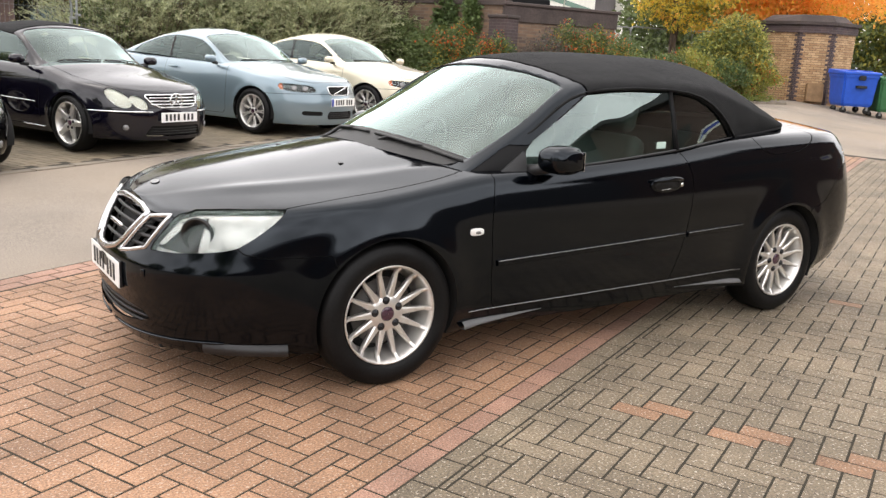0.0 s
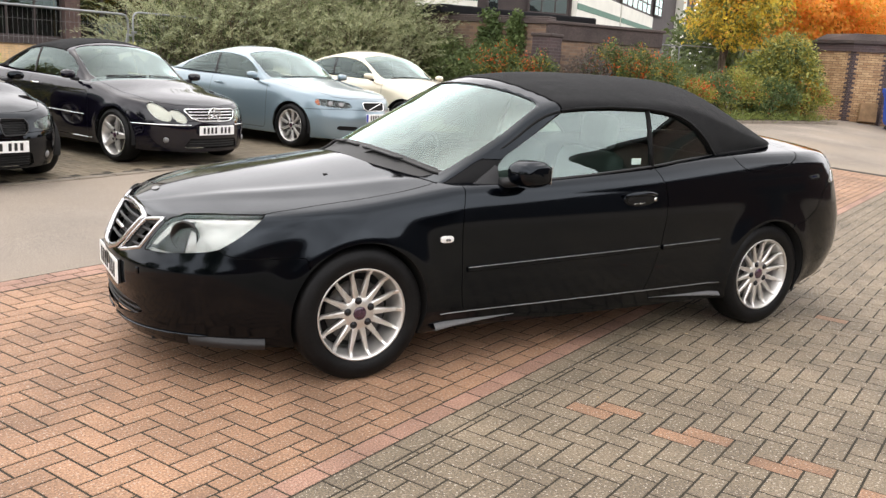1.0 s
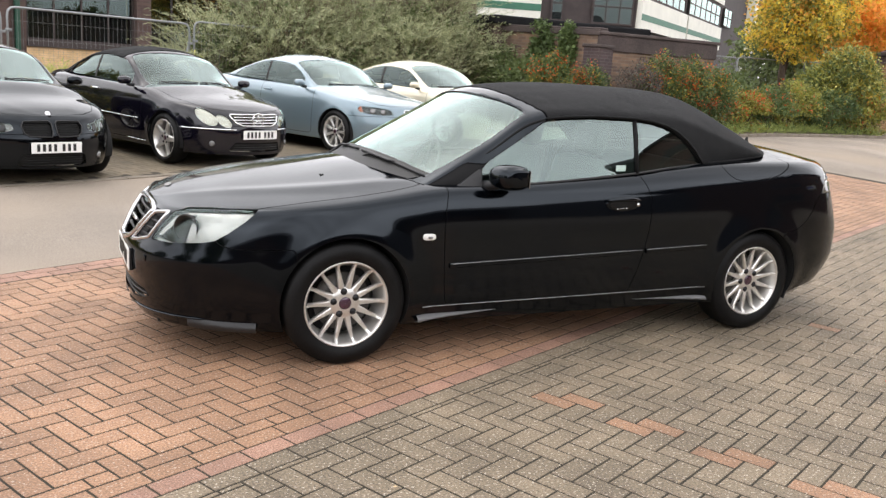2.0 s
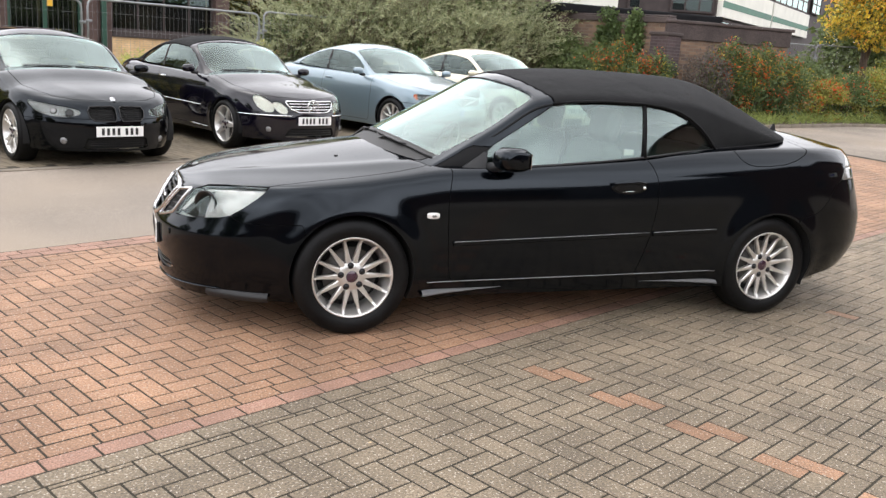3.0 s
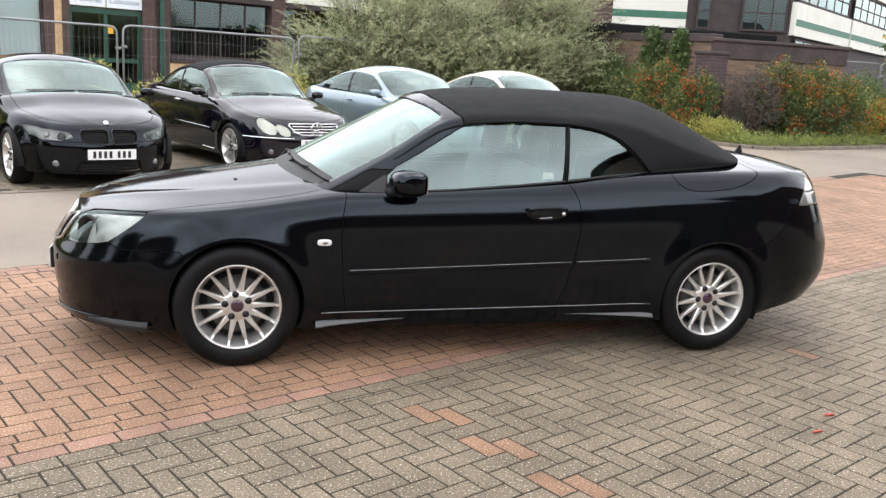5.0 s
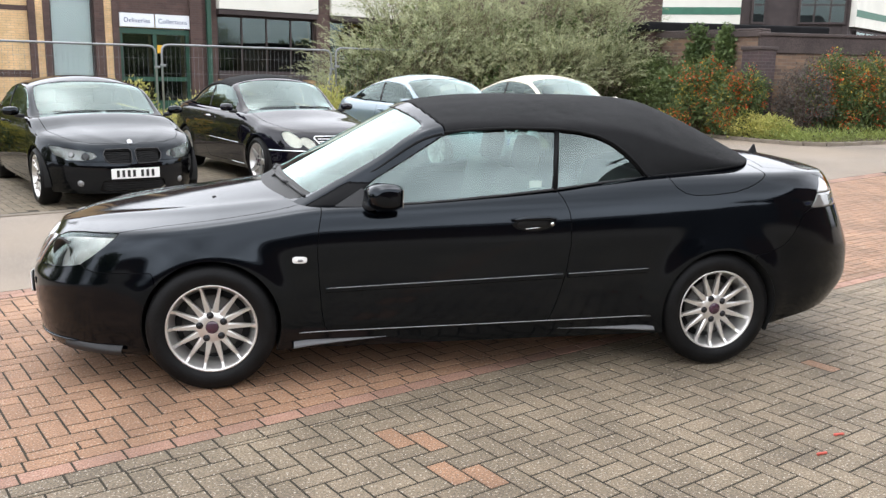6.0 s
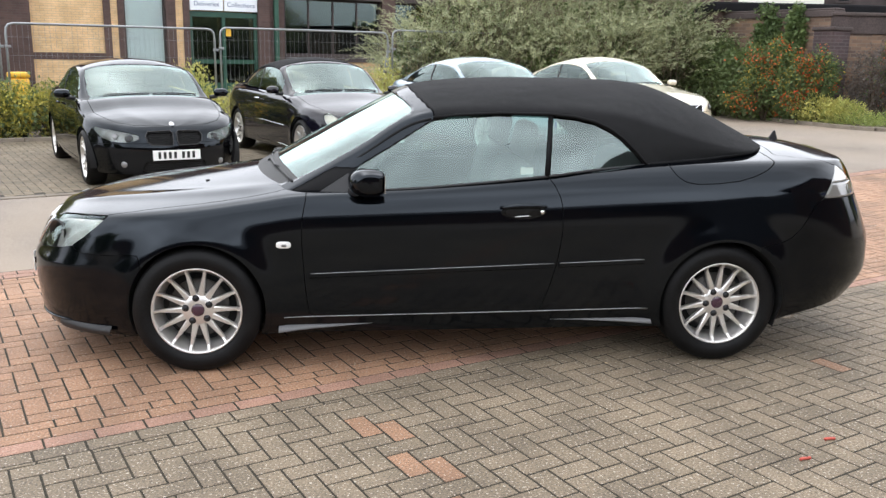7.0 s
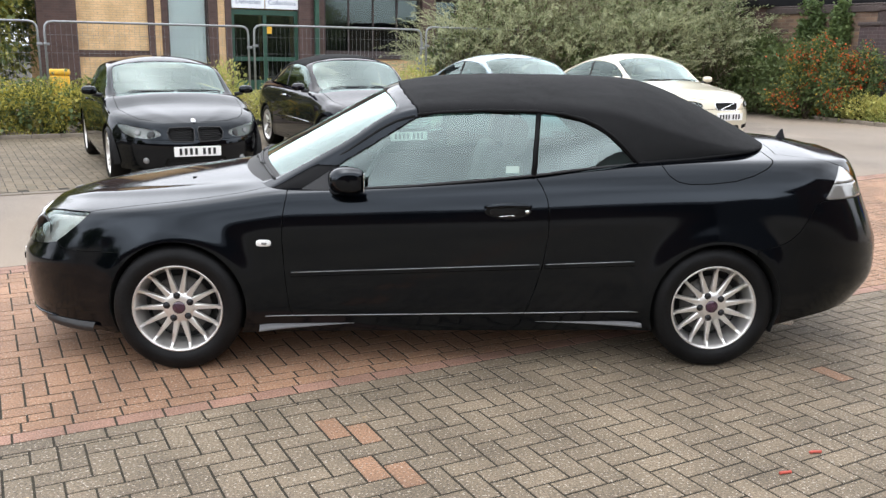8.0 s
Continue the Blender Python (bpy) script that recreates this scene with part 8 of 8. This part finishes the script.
# brick pier by the road, and the wheeled bins
post = thing("brick_pier", "faceted tan brick pier with dark quoins and a broad cap", "pier", m=wall_frame(23.8, 13.75, -45))
F8 = 1.06
facets = [(Matrix.Identity(4), F8, "front_face"), (Matrix.Translation((F8, 0, 0)) @ Matrix.Rotation(radians(45), 4, "Z"), 1.2, "side_face"), (Matrix.Rotation(radians(-45), 4, "Z") @ Matrix.Translation((-1.5, 0, 0)), 1.5, "side_face")]
for m8, w8, nm in facets:
    face = part(nm, box_bm(0.0, w8, 0.0, 0.25, -0.3, 2.20), M["pier_brick"], post, smooth=False, m=m8)
for m8, ends in ((facets[0][0], (0, F8)), (facets[1][0], (0,)), (facets[2][0], (1.5,))):
    for e8 in ends:
        for k in range(31):
            w_ = 0.17 if k % 2 else 0.085
            a0, a1 = (e8, e8 + w_) if e8 == 0 else (e8 - w_, e8)
            part("quoin", box_bm(a0, a1, -0.012, 0.1, -0.1 + k * 0.075, -0.029 + k * 0.075), M["purple_brick"], post, smooth=False, m=m8)
for z0, z1, grow, mat in ((2.20, 2.46, 0.06, "purple_brick"), (2.46, 2.56, 0.14, "coping")):
    ring = [(-1.10 - grow * 0.3, 1.06 + grow), (-grow * 0.45 - 1.06, 1.06 - grow), (-grow * 0.4, -grow), (F8 + grow * 0.4, -grow), (F8 + 0.85 + grow * 0.9, 0.85 - grow * 0.4), (F8 + 0.75, 1.3)]
    part("cap_band" if mat == "purple_brick" else "cap", prism_bm(ring, z1 - z0, lambda u, v, w: (u, v, z0 + w)), M[mat], post, smooth=False)
ring = [(-1.1, 1.3), (-0.05, 0.15), (F8 + 0.05, 0.15), (F8 + 0.8, 0.95), (F8 + 0.7, 1.3)]
bm = prism_bm(ring, 0.24, lambda u, v, w: (u * (1 - w) + 0.65 * w if w > 0.1 else u, v + w * 0.6, 2.55 + w))
part("cap_slope", bm, M["coping"], post, "weathered sloping cap", smooth=False)

sack = thing("cardboard_box", "crumpled brown cardboard box leaning against the pier", "box", m=wall_frame(23.8, 13.75, -45) @ Matrix.Translation((0.66, -0.22, 0.0)) @ Matrix.Rotation(radians(-7), 4, "X"))
bm = box_bm(-0.27, 0.27, -0.12, 0.12, 0.0, 0.62, 0.03)
for v in bm.verts:
    v.co.x *= 1.0 - 0.25 * max(0.0, v.co.z - 0.3)
    v.co.y += 0.02 * math.sin(v.co.x * 9 + v.co.z * 7)
part("carton", bm, M["carton"], sack, smooth=False)


def wheelie(label, x, y, deg, mat):
    b = thing("wheeled_bin", label, "bin", "wheeled bins", wall_frame(x, y, deg))
    bm = bmesh.new()
    rings = []
    for z, w_, d in ((0.22, 0.44, 0.44), (0.30, 0.48, 0.48), (1.05, 0.53, 0.54), (1.12, 0.56, 0.57), (1.18, 0.56, 0.57)):
        rings.append([bm.verts.new((sx * w_, sy * d, z)) for sx, sy in ((-1, -1), (1, -1), (1, 1), (-1, 1))])
    for p, q in zip(rings, rings[1:]):
        for i in range(4):
            bm.faces.new((p[i], p[(i + 1) % 4], q[(i + 1) % 4], q[i]))
    bm.faces.new(rings[0][::-1])
    bm.faces.new(rings[-1])
    bmesh.ops.bevel(bm, geom=[e for e in bm.edges if abs(e.verts[0].co.z - e.verts[1].co.z) > 0.05], offset=0.05, segments=2, affect="EDGES")
    part("tub", bm, M[mat], b, smooth=False)
    bm = box_bm(-0.585, 0.585, -0.60, 0.60, 1.18, 1.27, 0.03)
    for v in bm.verts:
        if v.co.z > 1.22:
            v.co.z += 0.06 * (0.6 + v.co.y) / 1.2
    part("lid", bm, M[mat], b, smooth=False)
    for xx in (-0.25, 0.25):
        part("lid_rib", box_bm(xx - 0.04, xx + 0.04, -0.58, 0.5, 1.29, 1.32, 0.01), M[mat], b, smooth=False)
    part("front_bar", box_bm(-0.15, 0.15, -0.66, -0.52, 0.78, 0.86, 0.01), M["rubber"], b, smooth=False)
    part("lid_catch", box_bm(-0.10, 0.10, -0.63, -0.54, 1.02, 1.16, 0.015), M["rubber"], b, smooth=False)
    for xx in (-0.36, 0.36):
        for yy in (-0.35, 0.35):
            c = spin_bm([(0.0005, -0.03), (0.09, -0.03), (0.10, -0.015), (0.10, 0.015), (0.09, 0.03), (0.0005, 0.03)], 20)
            bmesh.ops.translate(c, vec=(xx, yy, 0.10), verts=c.verts[:])
            part("castor", c, M["rubber"], b)
            part("castor_fork", box_bm(xx - 0.03, xx + 0.03, yy - 0.045, yy + 0.045, 0.10, 0.24), M["steel"], b, smooth=False)


wheelie("bright blue wheeled refuse bin with closed lid", 24.05, 11.8, -34, "bin_blue")
wheelie("dark green wheeled refuse bin with closed lid", 25.0, 11.15, -34, "bin_green")

# far offices: white panels with green stripes over dark brown cladding
def wing(x, y, deg, length, panels, windows, height):
    ob = thing("office_building", "far office building with white panels, green stripes and brown cladding", "building", "far office wings", wall_frame(x, y, deg, 0.0))
    part("wall", box_bm(0, length, 0.3, 12.0, -0.2, height), M["brown_clad"], ob, smooth=False)
    part("roof", box_bm(-0.3, length + 0.3, -0.2, 12.3, height, height + 0.4), M["roof_tile"], ob, smooth=False)
    for a0, a1, z0, z1 in panels:
        p = part("white_panel", box_bm(a0, a1, -0.1, 0.3, z0, z1, 0.02), M["white_panel"], ob, smooth=False)
        part("green_stripe", box_bm(a0 + 0.01, a1 - 0.01, -0.125, -0.1, z0 + (z1 - z0) * 0.30, z0 + (z1 - z0) * 0.50), M["green_stripe"], p, smooth=False)
    for a0, a1, z0, z1, n in windows:
        glazing(ob, a0, a1, z0, z1, n, 2, "brown_clad", bar=0.12, set_back=0.0 + 0.1, back="room")
    return ob


far_wing = wing(37.07, 45.41, 37, 62.0, [(0.2, 14.5, 5.05, 7.2), (15.0, 30.0, 5.05, 7.2), (0.2, 30, 9.4, 11.0)], [(1.0, 14.0, 7.3, 9.3, 6), (15.5, 29.5, 7.3, 9.3, 6), (1.0, 14.0, 2.2, 4.9, 6), (31.5, 36.0, 7.5, 9.4, 2)], 12.0)
part("pale_column", box_bm(46.2, 48.6, -0.6, 0.3, 0.0, 12.0, 0.02), M["white_panel"], far_wing, "pale corner column", smooth=False)
wing(20.2, 52.6, -23, 18.2, [(0.2, 11.4, 5.05, 7.4)], [(12.1, 13.0, 5.2, 7.6, 1), (15.0, 17.9, 5.2, 7.6, 3), (0.5, 9.5, 7.6, 9.4, 4), (1.0, 9.5, 2.2, 4.9, 4)], 12.0)

# unseen long dark brick building and trees, added behind the walk to darken paintwork reflections
yard_house = thing("added_yard_building", "unseen long dark brick building added behind the walk to darken reflections", "building", m=wall_frame(-30.0, -24.0, 12, 0.0))
part("wall", box_bm(0, 64, -8.0, 0.0, -0.2, 3.0), M["dark_brick"], yard_house, smooth=False)
part("roof", prism_bm([(-8.6, 3.0), (0.6, 3.0), (-4.0, 4.6)], 64.6, lambda u, v, w: (w - 0.3, u, v)), M["roof_tile"], yard_house, smooth=False)
for i in range(9):
    # flat panels on the wall, painted as dark as unlit rooms
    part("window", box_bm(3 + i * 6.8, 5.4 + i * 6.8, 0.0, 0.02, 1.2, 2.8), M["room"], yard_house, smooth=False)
# a brick house whose gable stands mirrored in the side windows
gable_house = thing("gable_house", "dark brick house with a tiled gable roof", "building", m=wall_frame(9.6, -11.25, 52, 0.0))
eave, ridge = 5.92, 9.52
part("wall", prism_bm([(1.2, -0.2), (13.8, -0.2), (13.8, eave), (7.5, ridge), (1.2, eave)], 11.0, lambda u, v, w: (u, -w, v), bevel=0.0), M["dark_brick"], gable_house, smooth=False)
for side in (-1, 1):
    slope = [(7.5, ridge), (7.5, ridge + 0.27), (7.5 + side * 7.5, 5.5), (7.5 + side * 7.5, 5.25)]
    part("roof_slope", prism_bm(slope, 11.8, lambda u, v, w: (u, 0.4 - w, v)), M["roof_tile"], gable_house, smooth=False)
part("lean_to", prism_bm([(-3.4, -0.2), (1.19, -0.2), (1.19, 4.75), (-3.4, 3.3)], 6.0, lambda u, v, w: (u, -0.3 - w, v)), M["roof_tile"], gable_house, "low tiled lean-to", smooth=False)
for x0, z0 in ((3.2, 0.9), (10.2, 0.9), (3.6, 4.0), (9.8, 4.0)):
    # flat panel, its dark colour giving the unlit room
    pane = part("window", box_bm(x0, x0 + 1.5, 0.0, 0.03, z0, z0 + 1.3, 0.004), M["room"], gable_house, smooth=False)
    part("window_sill", box_bm(x0 - 0.1, x0 + 1.6, 0.0, 0.12, z0 - 0.1, z0, 0.006), M["kerb"], pane, smooth=False)
board = part("sign_board", box_bm(6.0, 8.4, 0.0, 0.06, 2.9, 3.8, 0.006), M["white_panel"], gable_house, "white sign board with a blue band", smooth=False)
part("sign_band", box_bm(6.15, 7.6, 0.06, 0.068, 3.15, 3.55, 0.002), M["plate_blue"], board, smooth=False)
# unseen trees, added round the yard to block low sky from the paintwork
for i, (x, y, h) in enumerate(((-16.0, -10.0, 5.0), (-19.0, -3.0, 6.0), (-21.0, 6.0, 6.0), (29.0, -7.0, 3.2), (35.0, 0.0, 3.6))):
    shrub("unseen broad dark green tree added at the yard's edge to shape reflections", x, y, [(0, 0, h * 0.55, h * 0.45, h * 0.45, h * 0.5)], [("foliage", 3500, 0.4, 0.22, "dark_leaf", dict(gap=0.1))], 8, 300 + i, "tree", "tree", 0.09)


# ---- litter on the paving ----
for i, (x, y, a) in enumerate(((2.56, -2.006, 0.2), (2.762, -1.837, 0.1))):
    c = thing("litter_stub", "small red paper stub lying on the grey paving", "litter", "paper stubs", Matrix.Translation((x, y, 0.007)) @ Matrix.Rotation(a, 4, "Z"))
    part("tube", tube_bm([(-0.024, 0, 0), (-0.01, 0.001, 0.001), (0.026, 0, 0)], 0.006, 8), M["stub"], c)
lr = random.Random(31)
for i in range(46):
    e, n = (lr.uniform(-4.0, 6.5), lr.uniform(5.4, 10.9)) if i < 34 else (lr.uniform(-2, 4), lr.uniform(-3.2, 0.5))
    q = lane(e, n, 0.004)
    size = lr.uniform(0.02, 0.045) if i < 34 else lr.uniform(0.008, 0.016)
    bm = bmesh.new()
    pts = [(size * math.cos(t * math.tau / 7) * (1.0 if t % 2 else 0.6), size * 0.7 * math.sin(t * math.tau / 7), size * 0.18 * (t % 2)) for t in range(7)]
    mid = bm.verts.new((0, 0, 0.002))
    ring = [bm.verts.new(p) for p in pts]
    for t in range(7):
        bm.faces.new((mid, ring[t], ring[(t + 1) % 7]))
    ob = part("fallen_leaf", bm, M["dry_leaf"], None, smooth=False, m=Matrix.Translation(q) @ Matrix.Rotation(lr.uniform(0, 6.3), 4, "Z"))
    tagged(ob, "small pale dry fallen leaf on the paving", "leaf", "fallen leaves")


# ---- the paving blocks nearest the walk, one by one ----
for colour, rows in singles.items():
    for vs, fs, ce, cn in rows:
        x, y = pave(ce, cn)
        me = mesh_from(NAMES[colour][0], [(u - ce, v - cn, dz) for u, v, dz in vs], fs, M[colour + "_single"])
        put("paving_block", me, pavement, m=Matrix.Translation((x, y, land(x, y))) @ Matrix.Rotation(PAVE, 4, "Z"))
